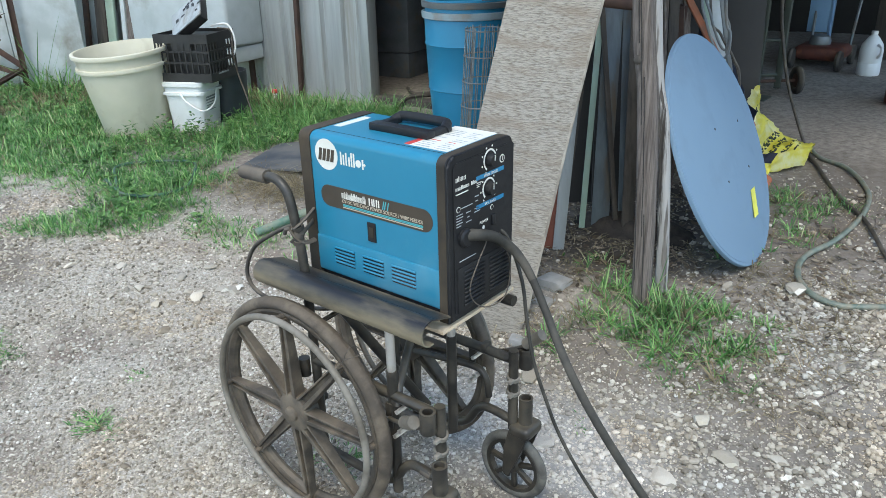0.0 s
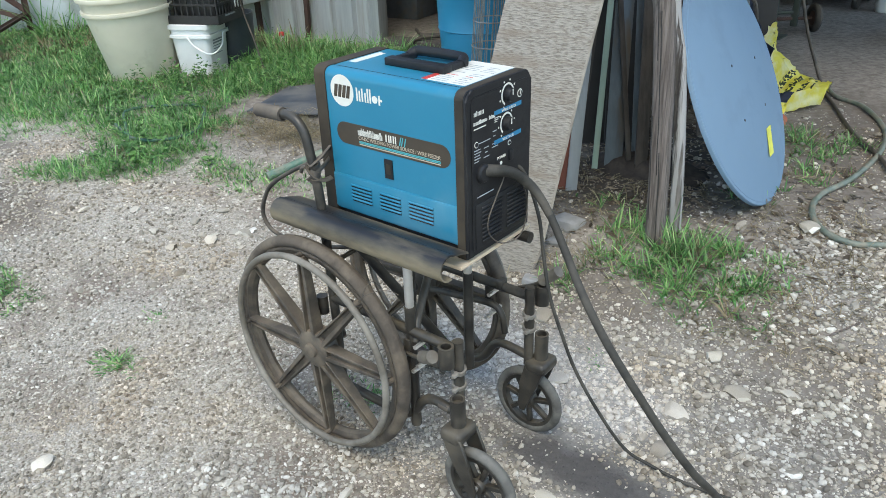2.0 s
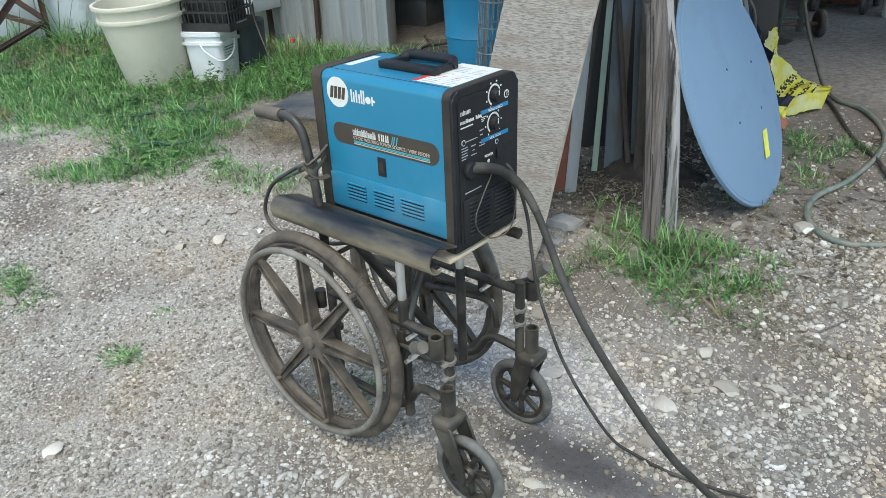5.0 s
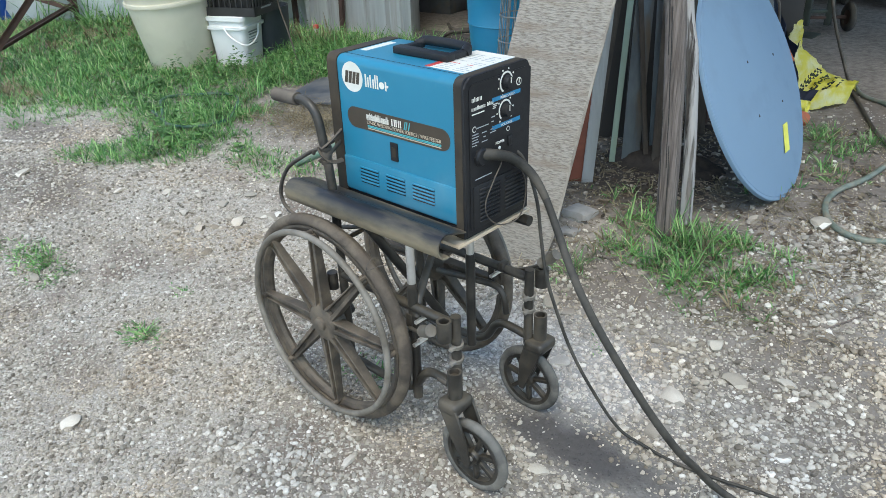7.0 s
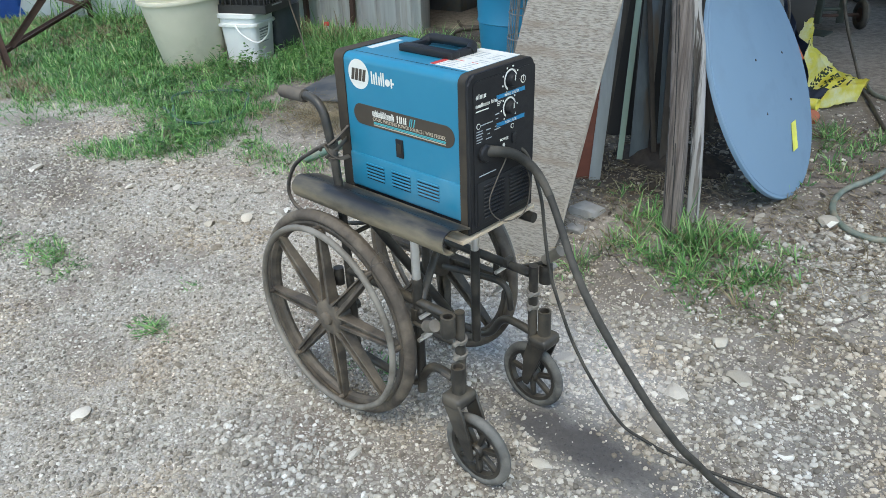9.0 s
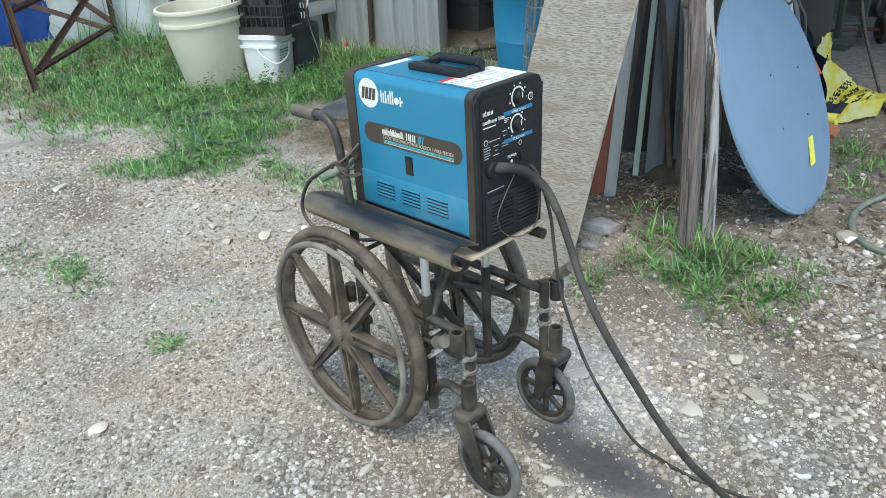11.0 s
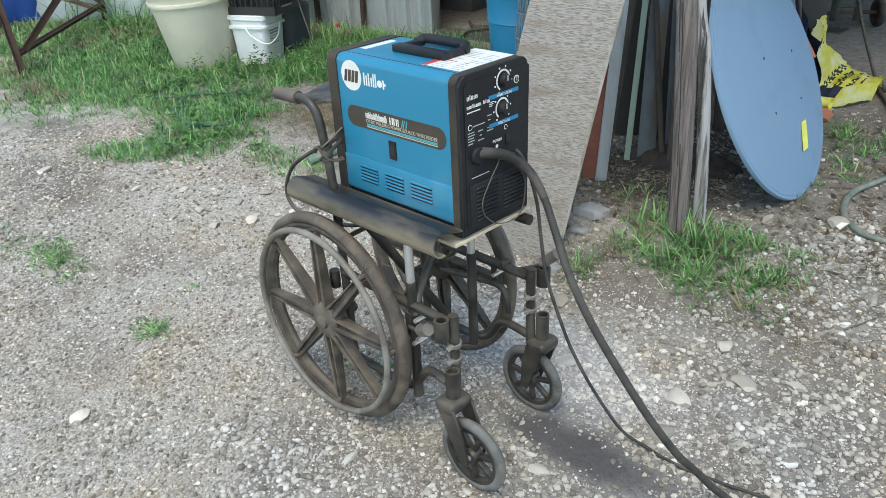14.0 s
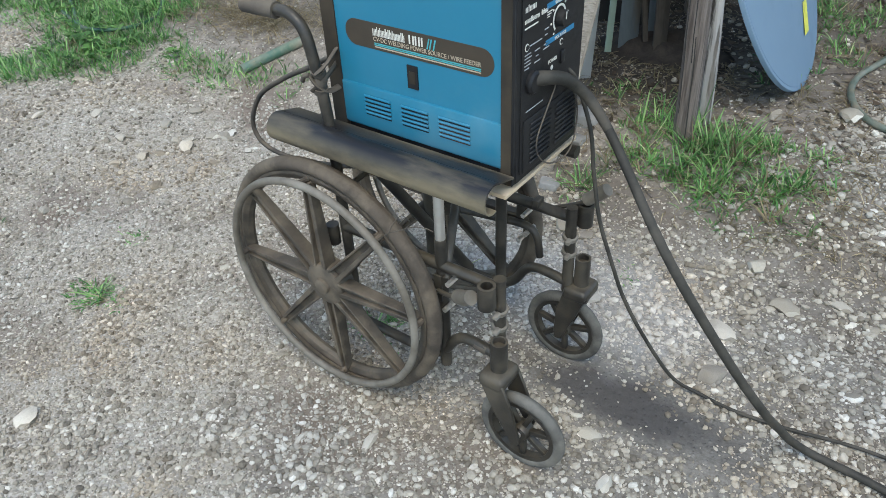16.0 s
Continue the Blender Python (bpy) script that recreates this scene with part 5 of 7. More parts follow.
def square_pail(name, at, turn, h0, h1, hgt, label):
    """A pail of rounded square plan: half widths at its foot and top."""
    t = thing(name, at, label, "bucket")
    m = Matrix.Translation(at) @ Matrix.Rotation(radians(turn), 4, "Z")

    def stacked(levels, mat, nm, closed):
        bm = bmesh.new()
        rings = [[bm.verts.new(m @ Vector((x, y, z))) for x, y in rounded(-h, h, -h, h, h * 0.3, 5)] for h, z in levels]
        pairs = list(zip(rings, rings[1:])) + ([(rings[-1], rings[0])] if closed else [])
        for a, b in pairs:
            for k in range(len(a)):
                bm.faces.new((a[k], a[(k + 1) % len(a)], b[(k + 1) % len(b)], b[k]))
        if not closed:
            bm.faces.new(rings[0][::-1])
            bm.faces.new(rings[-1])
        part(nm, bm, mat, t)

    stacked([(h0 * 0.96, 0.0), (h0, 0.012), (h1, hgt), (h1 - 0.005, hgt), (h0 - 0.006, 0.014)], WPLAS, "bucket_wall", False)
    for z0, z1, grow in ((hgt - 0.085, hgt - 0.060, 0.010), (hgt - 0.028, hgt + 0.006, 0.013)):
        stacked([(h1 - 0.004, z0), (h1 + grow, z0 + 0.004), (h1 + grow, z1 - 0.004), (h1 - 0.004, z1)], WPLAS, "rim", True)
    bm = bmesh.new()
    r = h1 + 0.012
    tube(bm, curve([m @ Vector(q) for q in ((0.0, -r, hgt - 0.07), (0.05, -r - 0.012, hgt - 0.125), (r * 0.95, -r * 0.95, hgt - 0.18), (r + 0.012, -0.03, hgt - 0.15), (r, 0.04, hgt - 0.07))], 6), 0.0055, 8)
    part("handle", bm, WPLAS, t, "white bail handle")
    rng = random.Random(6)
    for k in range(6):
        bm = bmesh.new()
        z = hgt - 0.112 - 0.017 * k
        hw = h0 + (h1 - h0) * z / hgt + 0.0015
        box(bm, (hw - 0.001, -0.075, z), (hw + 0.0006, -0.075 + rng.uniform(0.07, 0.13), z + (0.010 if k < 2 else 0.005)), 0.0, m)
        part("print_line", bm, GREY, t)
    return t


square_pail("bucket", (-3.245, 1.985, 0.12), 25, 0.120, 0.142, 0.355, "square white plastic pail with a bail handle in grass")

# the milk crate: a lattice of slats, with a set in it
CM = Matrix.Translation((-3.215, 2.035, 0.480)) @ Matrix.Rotation(radians(24), 4, "Z")
crate = thing("milk_crate", tuple(CM.translation), "black plastic lattice crate standing on a white bucket", "crate")
cw, cd, chh = 0.19, 0.165, 0.30
bm = bmesh.new()
box(bm, (-cw, -cd, 0), (cw, cd, 0.012), 0.002, CM)
part("crate_floor", bm, CRATE, crate)
for side_, (p0, p1) in enumerate((((-cw, -cd), (cw, -cd)), ((cw, -cd), (cw, cd)), ((cw, cd), (-cw, cd)), ((-cw, cd), (-cw, -cd)))):
    p0, p1 = Vector((*p0, 0)), Vector((*p1, 0))
    mm = CM @ axes(p0, p1 - p0, (0, 0, 1))
    ln = (p1 - p0).length
    bm = bmesh.new()
    for z0, z1 in ((0.0, 0.055), (0.115, 0.128), (0.185, 0.198), (0.245, 0.30)):
        box(bm, (0, z0, -0.004), (ln, z1, 0.004), 0.0, mm)
    n_ = 9
    for k in range(n_ + 1):
        x = ln * k / n_
        box(bm, (x - 0.005, 0.0, -0.003), (x + 0.005, 0.30, 0.003), 0.0, mm)
    box(bm, (ln * 0.33, 0.2, -0.003), (ln * 0.67, 0.25, 0.003), 0.0, mm)
    part("lattice_side", bm, CRATE, crate)
bm = bmesh.new()
box(bm, (cw - 0.01, -0.08, 0.02), (cw + 0.006, 0.05, 0.03), 0.0, CM @ Matrix.Translation((0, 0, 0.02)))
part("moulded_mark", bm, GREY, crate)
bm = bmesh.new()
box(bm, (-0.15, -0.12, 0.015), (0.15, 0.12, 0.285), 0.004, CM)
single("dark_box", bm, CRATE, tuple(CM @ Vector((0, 0, 0.015))), "dark boxy equipment packed inside the crate", "box")
# a car stereo chassis tilted on top
SM = CM @ Matrix.Translation((-0.01, 0.02, 0.37)) @ Matrix.Rotation(radians(52), 4, "X") @ Matrix.Rotation(radians(-24), 4, "Y") @ Matrix.Rotation(radians(24), 4, "Z")
stereo = thing("circuit_chassis", tuple(SM.translation), "dark electronic chassis with a pale pierced plate on a crate", "electronics")
bm = bmesh.new()
box(bm, (-0.09, -0.09, -0.02), (0.13, 0.09, 0.045), 0.003, SM)
part("chassis_body", bm, CRATE, stereo)
bm = bmesh.new()
box(bm, (-0.13, -0.095, 0.047), (0.15, 0.095, 0.056), 0.001, SM)
part("pierced_plate", bm, GALV, stereo, "pale pierced metal plate")
for k in range(14):
    bm = bmesh.new()
    x, y = -0.11 + 0.245 * random.random(), -0.075 + 0.15 * random.random()
    box(bm, (x, y, 0.057), (x + random.uniform(0.012, 0.035), y + random.uniform(0.012, 0.03), 0.0575), 0, SM)
    part("plate_hole", bm, CRATE, stereo)
bm = bmesh.new()
tube(bm, curve([CM @ Vector(q) for q in ((0.06, 0.12, 0.32), (0.16, 0.15, 0.33), (0.22, 0.12, 0.27), (0.235, 0.10, 0.18), (0.225, 0.08, 0.14))], 6), 0.007, 8)
single("cord", bm, WPLAS, tuple(CM @ Vector((0.225, 0.08, 0.14))), "short white cord hanging over the crate's edge", "cord")
bm = bmesh.new()
tube(bm, curve([CM @ Vector(q) for q in ((0.12, 0.1, 0.31), (0.215, 0.10, 0.29), (0.235, 0.06, 0.16), (0.26, 0.05, 0.02), (0.33, 0.0, -0.12), (0.42, -0.08, -0.30))], 6), 0.005, 8)
single("cord", bm, RUBBER, tuple(CM @ Vector((0.42, -0.08, -0.30))), "black cord trailing from the crate into grass", "cord")
# a dark plastic bin behind the white bucket
bm = bmesh.new()
lathe(bm, [(0.0, 0.0), (0.135, 0.0), (0.155, 0.36), (0.148, 0.36), (0.13, 0.012), (0.0, 0.012)], Matrix.Translation((-3.30, 2.29, 0.12)), 36)
single("dark_bin", bm, material("dark_grey_plastic", (0.05, 0.055, 0.06), (0.035, 0.04, 0.045), 6, 0.5), (-3.30, 2.29, 0.12), "dark grey plastic bin standing in grass behind a bucket", "bin")

mm = Matrix.Translation((-1.73, 3.075, 0.1))
drum = thing("plastic_drum", (-1.73, 3.075, 0.1), "blue plastic drum with a pale rim band by the doorway", "drum")
bm = bmesh.new()
lathe(bm, [(0.0, 0.0), (0.232, 0.0), (0.245, 0.02), (0.268, 0.30), (0.275, 0.305), (0.271, 0.318), (0.283, 0.58), (0.290, 0.588), (0.285, 0.60), (0.290, 0.78), (0.283, 0.80), (0.283, 0.86), (0.272, 0.86), (0.272, 0.80), (0.0, 0.79)], mm, 56)
part("drum_body", bm, BARREL, drum)
bm = bmesh.new()
lathe(bm, [(0.290, 0.745), (0.305, 0.75), (0.307, 0.785), (0.290, 0.79), (0.290, 0.745)], mm, 56)
part("rim_band", bm, BAND, drum, "dusty pale grey rim band")
bm = bmesh.new()
lathe(bm, [(0.284, 0.81), (0.304, 0.815), (0.306, 0.845), (0.284, 0.85), (0.284, 0.81)], mm, 56)
part("locking_ring", bm, GREYSTEEL, drum, "grey locking ring")

# a roll of wire mesh in front of the drum
MR = Vector((-1.205, 2.43, 0.15))
roll = thing("wire_mesh_roll", tuple(MR), "roll of galvanised wire mesh standing against plywood", "wire roll")
for k in range(26):
    a_ = 2 * math.pi * k / 13 + (0.2 if k > 12 else 0)
    r_ = 0.105 if k <= 12 else 0.08
    bm = bmesh.new()
    o_ = MR + Vector((r_ * math.cos(a_), r_ * math.sin(a_), 0))
    tube(bm, [o_, o_ + Vector((0.03, 0.04, 0.73))], 0.0028, 5)
    part("upright_wire", bm, WIRE, roll)
for k in range(6):
    bm = bmesh.new()
    z_ = 0.04 + 0.135 * k
    tube(bm, [MR + Vector((0.108 * math.cos(t_) + 0.03 * z_ / 0.73, 0.108 * math.sin(t_) + 0.04 * z_ / 0.73, z_)) for t_ in (2 * math.pi * j / 24 for j in range(24))], 0.0035, 6, closed=True)
    part("hoop_wire", bm, WIRE, roll)

# ---- along the shed wall ----
bm = bmesh.new()
box(bm, (-1.98, -0.42, 0.56), (-0.93, -0.03, 1.45), 0.03, axes(at_wall(0, 0, 0), WDIR, WIN), 3)
tank = thing("white_cabinet", tuple(at_wall(-1.45, -0.2, 0.14)), "chalky white metal cabinet on thin legs against the shed", "cabinet")
part("cabinet_body", bm, OFFWHITE, tank)
bm = bmesh.new()
box(bm, (-1.97, -0.40, 0.44), (-0.95, -0.04, 0.555), 0.008, axes(at_wall(0, 0, 0), WDIR, WIN))
part("cabinet_skirt", bm, OFFWHITE, tank)
for u_, v_ in ((-1.93, -0.37), (-1.06, -0.37), (-1.93, -0.07), (-1.06, -0.07)):
    bm = bmesh.new()
    box(bm, (u_ - 0.018, v_ - 0.018, 0.12), (u_ + 0.018, v_ + 0.018, 0.45), 0.003, axes(at_wall(0, 0, 0), WDIR, WIN))
    part("leg", bm, RUST if u_ > -1.5 else OFFWHITE, tank)
strip("rusty_post", at_wall(-0.58, -0.07, 0.1), at_wall(-0.50, -0.05, 2.4), 0.035, 0.035, RUST, "rusty brown steel post against the ribbed wall", "post", WDIR)
for u0_, u1_, w_, mat_, nm_, lb_ in ((-2.86, -2.78, 0.06, RUST, "rusty_pipe", "rusty brown pipe leaning on the shed"), (-2.66, -2.60, 0.13, DARKWOOD, "dark_plank", "dark old plank leaning on the shed"),
                                     (-2.52, -2.50, 0.10, GREENSTRIP, "green_plank", "greenish weathered plank leaning on the shed"), (-2.36, -2.34, 0.05, OFFWHITE, "white_lath", "white painted lath leaning on the shed"),
                                     (-2.24, -2.20, 0.17, OLDWOOD, "grey_plank", "weathered grey plank leaning on the shed"), (-2.07, -2.05, 0.05, GREENSTRIP, "teal_lath", "faded teal lath leaning on the shed")):
    strip(nm_, at_wall(u0_, -0.22, 0.12), at_wall(u1_, -0.05, 1.9), w_, 0.025, mat_, lb_, "plank", WDIR)
# the white sheet wall of the neighbouring lean-to
bm = bmesh.new()
A0, A1 = Vector((-8.4, 0.25, 0)), Vector((-5.25, 2.32, 0))
lw = axes(A0, A1 - A0, (A0 - A1).orthogonal() * 0 + Vector(((A0 - A1).y, (A1 - A0).x, 0)))
whitewall = tagged(new("wall_white"), "chalky white sheet-metal wall with weeds at its foot", "wall", kind="structure")
BASE[whitewall.name] = Vector()
ln_ = (A1 - A0).length
k = 0
x_ = 0.0
while x_ < ln_ - 0.01:
    e_ = min(ln_, x_ + 0.78)
    bm = bmesh.new()
    box(bm, (x_ + 0.003, -0.02, 0.08), (e_ - 0.003, 0.02, 2.2), 0.006, lw)
    part("sheet", bm, OFFWHITE, whitewall)
    x_ = e_

# the rusty trestle at the edge of the grass, with a blue tarp beyond it
trestle = thing("steel_trestle", (-5.0, 1.3, 0.14), "rusty brown angle-iron trestle standing in long grass", "trestle")
for p0_, p1_ in (((-4.34, 0.76, 0.12), (-4.40, 0.72, 1.25)), ((-4.31, 0.80, 0.32), (-3.97, 1.13, 0.80)), ((-4.36, 0.75, 0.72), (-5.70, 1.90, 0.78)), ((-5.64, 1.94, 0.12), (-5.62, 1.96, 1.3)),
                 ((-5.64, 1.94, 0.28), (-6.35, 1.30, 0.62)), ((-5.63, 1.95, 0.34), (-6.0, 1.62, 0.75)), ((-6.36, 1.30, 0.12), (-6.30, 1.36, 1.25)), ((-4.33, 0.77, 0.30), (-5.63, 1.93, 0.33))):
    bm = bmesh.new()
    f_, t_ = Vector(p0_), Vector(p1_)
    mm = axes(f_, t_ - f_, Vector((0.5, 0.6, 0.3)))
    box(bm, (0, -0.022, -0.003), ((t_ - f_).length, 0.022, 0.003), 0, mm)
    box(bm, (0, -0.022, -0.022), ((t_ - f_).length, -0.016, 0.022), 0, mm)
    part("angle_bar", bm, RUST, trestle)
bm = bmesh.new()
rows = []
for i in range(16):
    rows.append([bm.verts.new((-6.75 + 0.5 * i / 15 + 0.05 * noise.noise((i * 0.5, j * 0.5, 2)), 1.10 + 0.55 * i / 15 + 0.06 * noise.noise((i * 0.6, j * 0.4, 9)), 0.18 + 0.75 * j / 9 + 0.03 * noise.noise((i * 0.7, j * 0.7, 4)))) for j in range(10)])
for a_, b_ in zip(rows, rows[1:]):
    for j in range(9):
        bm.faces.new((a_[j], b_[j], b_[j + 1], a_[j + 1]))
bmesh.ops.solidify(bm, geom=bm.faces, thickness=0.01)
single("blue_tarp", bm, material("blue_tarp", (0.02, 0.09, 0.36), (0.025, 0.11, 0.42), 6, 0.5), (-6.5, 1.38, 0.16), "bright blue plastic tarp hanging behind a trestle", "tarp")

# inside the doorway
bm = bmesh.new()
box(bm, (-0.62, 0.95, 0.36), (-0.20, 1.35, 1.1), 0.02, axes(at_wall(0, 0, 0), WDIR, WIN))
box(bm, (-0.60, 0.97, 0.12), (-0.22, 1.33, 0.36), 0.01, axes(at_wall(0, 0, 0), WDIR, WIN))
single("grey_appliance", bm, GREYSTEEL, tuple(at_wall(-0.4, 1.15, 0.12)), "dim grey appliance standing in the dark shed", "appliance")
line_thing("shed_hose", [at_wall(0.05, 0.5, 0.17), at_wall(0.2, 0.35, 0.17), at_wall(0.4, 0.45, 0.17), at_wall(0.5, 0.25, 0.20), at_wall(0.36, 0.02, 0.22), at_wall(0.30, -0.05, 0.16)], 0.013, HOSEB, "dusty dark hose lying over the shed's sill", "hose")

# ---- the open bay ----
truck = thing("hand_truck", (-0.36, 5.0, 0.15), "greenish steel hand truck standing in the dim bay", "hand truck")
TGREEN = material("dull_green_paint", (0.06, 0.07, 0.05), (0.045, 0.05, 0.04), 10, 0.6)
for x_, y_ in ((-0.45, 4.92), (-0.33, 5.02)):
    bm = bmesh.new()
    box(bm, (x_ - 0.022, y_ - 0.022, 0.2), (x_ + 0.022, y_ + 0.022, 1.5), 0.006)
    part("upright", bm, TGREEN, truck)
for z_ in (0.3, 0.55, 0.85, 1.15, 1.45):
    bm = bmesh.new()
    tube(bm, [(-0.45, 4.92, z_), (-0.33, 5.02, z_)], 0.014, 8)
    part("rung", bm, TGREEN, truck)
for x_, y_ in ((-0.56, 4.83), (-0.22, 5.11)):
    bm = bmesh.new()
    mm = axes((x_, y_, 0.255), (0, 0, 1), (-0.64, 0.77, 0))
    lathe(bm, [(0.075 + 0.028 * math.cos(a_), 0.026 * math.sin(a_)) for a_ in (2 * math.pi * k / 10 for k in range(11))], mm, 28)
    wheel_ = part("tyre", bm, RUBBER, truck)
    bm = bmesh.new()
    lathe(bm, [(0.0, -0.02), (0.03, -0.02), (0.058, -0.012), (0.058, 0.012), (0.03, 0.02), (0.0, 0.02)], mm, 20)
    part("rim", bm, RUST, wheel_)
bm = bmesh.new()
tube(bm, [(-0.56, 4.83, 0.255), (-0.22, 5.11, 0.255)], 0.012, 8)
part("axle", bm, RUST, truck)
bm = bmesh.new()
box(bm, (-0.55, 4.74, 0.15), (-0.33, 4.92, 0.16), 0.002)
part("toe_plate", bm, TGREEN, truck)

mower = thing("lawn_mower", (-0.36, 6.42, 0.15), "faded red push mower with a pale engine in the dim bay", "mower")
bm = bmesh.new()
box(bm, (-0.57, 6.22, 0.22), (-0.17, 6.62, 0.34), 0.05, None, 3)
part("deck", bm, MOWRED, mower)
bm = bmesh.new()
lathe(bm, [(0.0, 0.0), (0.085, 0.0), (0.09, 0.03), (0.075, 0.07), (0.035, 0.085), (0.0, 0.085)], Matrix.Translation((-0.40, 6.40, 0.34)), 24)
part("engine", bm, GREYSTEEL, mower, "pale engine cover")
for x_, y_ in ((-0.56, 6.18), (-0.18, 6.18), (-0.56, 6.64), (-0.18, 6.64)):
    bm = bmesh.new()
    lathe(bm, [(0.0, -0.02), (0.08, -0.02), (0.088, 0.0), (0.08, 0.02), (0.0, 0.02)], axes((x_, y_, 0.238), (0, 0, 1), (0, 1, 0)), 20)
    part("wheel", bm, RUBBER, mower)
bm = bmesh.new()
tube(bm, curve([(-0.52, 6.60, 0.3), (-0.56, 6.8, 0.8), (-0.56, 6.95, 1.1), (-0.2, 6.95, 1.1), (-0.2, 6.8, 0.8), (-0.2, 6.6, 0.3)], 4), 0.012, 8)
part("handle", bm, GREYSTEEL, mower)
jug = thing("plastic_jug", (0.05, 6.19, 0.15), "white plastic gallon jug standing on the bay's dirt floor", "jug")
bm = bmesh.new()
lathe(bm, [(0.0, 0.0), (0.082, 0.0), (0.088, 0.012), (0.088, 0.10), (0.085, 0.105), (0.088, 0.11), (0.088, 0.20), (0.078, 0.25), (0.04, 0.305), (0.024, 0.32), (0.024, 0.335), (0.0, 0.335)], Matrix.Translation((0.05, 6.19, 0.15)), 28)
part("jug_body", bm, WPLAS, jug)
bm = bmesh.new()
lathe(bm, [(0.0, 0.335), (0.026, 0.335), (0.026, 0.352), (0.0, 0.354)], Matrix.Translation((0.05, 6.19, 0.15)), 16)
part("cap", bm, WPLAS, jug)
bm = bmesh.new()
tube(bm, curve([(0.10, 6.13, 0.40), (0.135, 6.10, 0.38), (0.135, 6.10, 0.33), (0.115, 6.12, 0.30)], 4), 0.011, 8)
part("handle", bm, WPLAS, jug)
can = thing("fuel_can", (0.50, 5.15, 0.15), "faded red round fuel can on the bay's dirt floor", "fuel can")
bm = bmesh.new()
lathe(bm, [(0.0, 0.0), (0.12, 0.0), (0.135, 0.02), (0.135, 0.17), (0.11, 0.22), (0.03, 0.25), (0.0, 0.25)], Matrix.Translation((0.50, 5.15, 0.15)), 32)
part("can_body", bm, MOWRED, can)
bm = bmesh.new()
tube(bm, curve([(0.44, 5.15, 0.37), (0.45, 5.15, 0.45), (0.55, 5.15, 0.45), (0.56, 5.15, 0.37)], 4), 0.008, 8)
part("handle", bm, BLACK, can)
bm = bmesh.new()
box(bm, (-0.60, 6.70, 0.40), (-0.42, 6.74, 1.3), 0.004, None)
box(bm, (-0.42, 6.69, 0.30), (-0.395, 6.745, 1.35), 0.002, None)
single("painted_sheet", bm, material("light_blue_paint", (0.22, 0.36, 0.52), (0.2, 0.33, 0.48), 5, 0.6), (-0.5, 6.72, 0.30), "light blue painted panel standing at the back of the bay", "panel")
bm = bmesh.new()
box(bm, (-0.1, 7.0, 0.15), (1.2, 7.6, 0.85), 0.02)
single("dark_workbench", bm, DARKWOOD, (0.5, 7.3, 0.15), "dark cluttered workbench at the back of the bay", "workbench")
bm = bmesh.new()
box(bm, (-0.15, 6.95, 0.86), (0.25, 7.25, 1.02), 0.03)
single("pale_basin", bm, OFFWHITE, (0.05, 7.1, 0.855), "pale plastic basin on the dark workbench", "basin")
wall_slab("bay_post", 2.35, 2.47, 1.1, 1.22, 0.05, 2.55, DARKWOOD, "dark square timber post inside the bay", "post")

# ---- the yellow bag ----
bag = thing("feed_bag", (0.24, 3.27, 0.15), "crumpled yellow plastic sack with dark print on the dirt", "sack")
bm = bmesh.new()
rows = []
RIDGE = curve([(0.092, 3.10, 0.575), (0.115, 3.18, 0.43), (0.185, 3.34, 0.29), (0.26, 3.44, 0.235), (0.325, 3.46, 0.18)], 10)
FOOT = curve([(0.06, 3.05, 0.50), (0.10, 3.03, 0.30), (0.14, 3.01, 0.17), (0.23, 3.05, 0.162), (0.34, 3.26, 0.162)], 10)
for i in range(41):
    row = []
    for j in range(29):
        u, v = i / 40, j / 28
        q = FOOT[i].lerp(RIDGE[i], v)
        bulge = 0.055 * math.sin(math.pi * v) * (0.5 + u)
        n1, n2 = (1 - 0.6 * u) * noise.noise((u * 7, v * 5, 5)), (1 - 0.75 * u) * noise.noise((u * 17, v * 13, 8))
        row.append(bm.verts.new((q.x + 0.02 * n1 + 0.012 * n2 + bulge * 0.2, q.y - bulge * 0.3 + 0.015 * n2, max(0.158, q.z + bulge + 0.035 * n1 + 0.03 * abs(n2) + 0.012 * abs(noise.noise((u * 31, v * 23, 2)))))))
    rows.append(row)
pick = []
for i in range(40):
    for j in range(28):
        f_ = bm.faces.new((rows[i][j], rows[i + 1][j], rows[i + 1][j + 1], rows[i][j + 1]))
        if 18 <= i <= 27 and 2 <= j <= 7:
            f_.material_index = 1
        elif (i in (18, 19, 20, 23, 24, 25, 29, 30, 33) and 8 <= j <= 22 and (i * 7 + j * 3) % 5 > 1) or (i in (6, 7) and 14 <= j <= 22 and j % 3):
            f_.material_index = 2
bmesh.ops.solidify(bm, geom=bm.faces, thickness=0.004)
sack = part("sack_skin", bm, YELLOW, bag, angle=60)
sack.data.materials.append(NAVY)
bm = bmesh.new()
for q0, q1, r_ in (((0.145, 3.0, 0.192), (0.232, 3.0, 0.185), 0.030),):
    d_ = Vector(q1) - Vector(q0)
    mm = axes(q0, Vector((0, 0, 1)), d_.cross(Vector((0, 0, 1))))
    lathe(bm, [(r_, 0.0), (r_ * 1.05, d_.length * 0.5), (r_ * 1.12, d_.length), (r_ * 1.0, d_.length), (r_ * 0.92, 0.0), (r_, 0.0)], mm @ Matrix.Diagonal((0.85, 1.15, 1, 1)), 24)
part("sack_mouth", bm, YELLOW, bag, "open yellow mouth of the sack")
sack.data.materials.append(material("green_black_print", (0.03, 0.045, 0.02), None, 20, 0.6))
bm = bmesh.new()
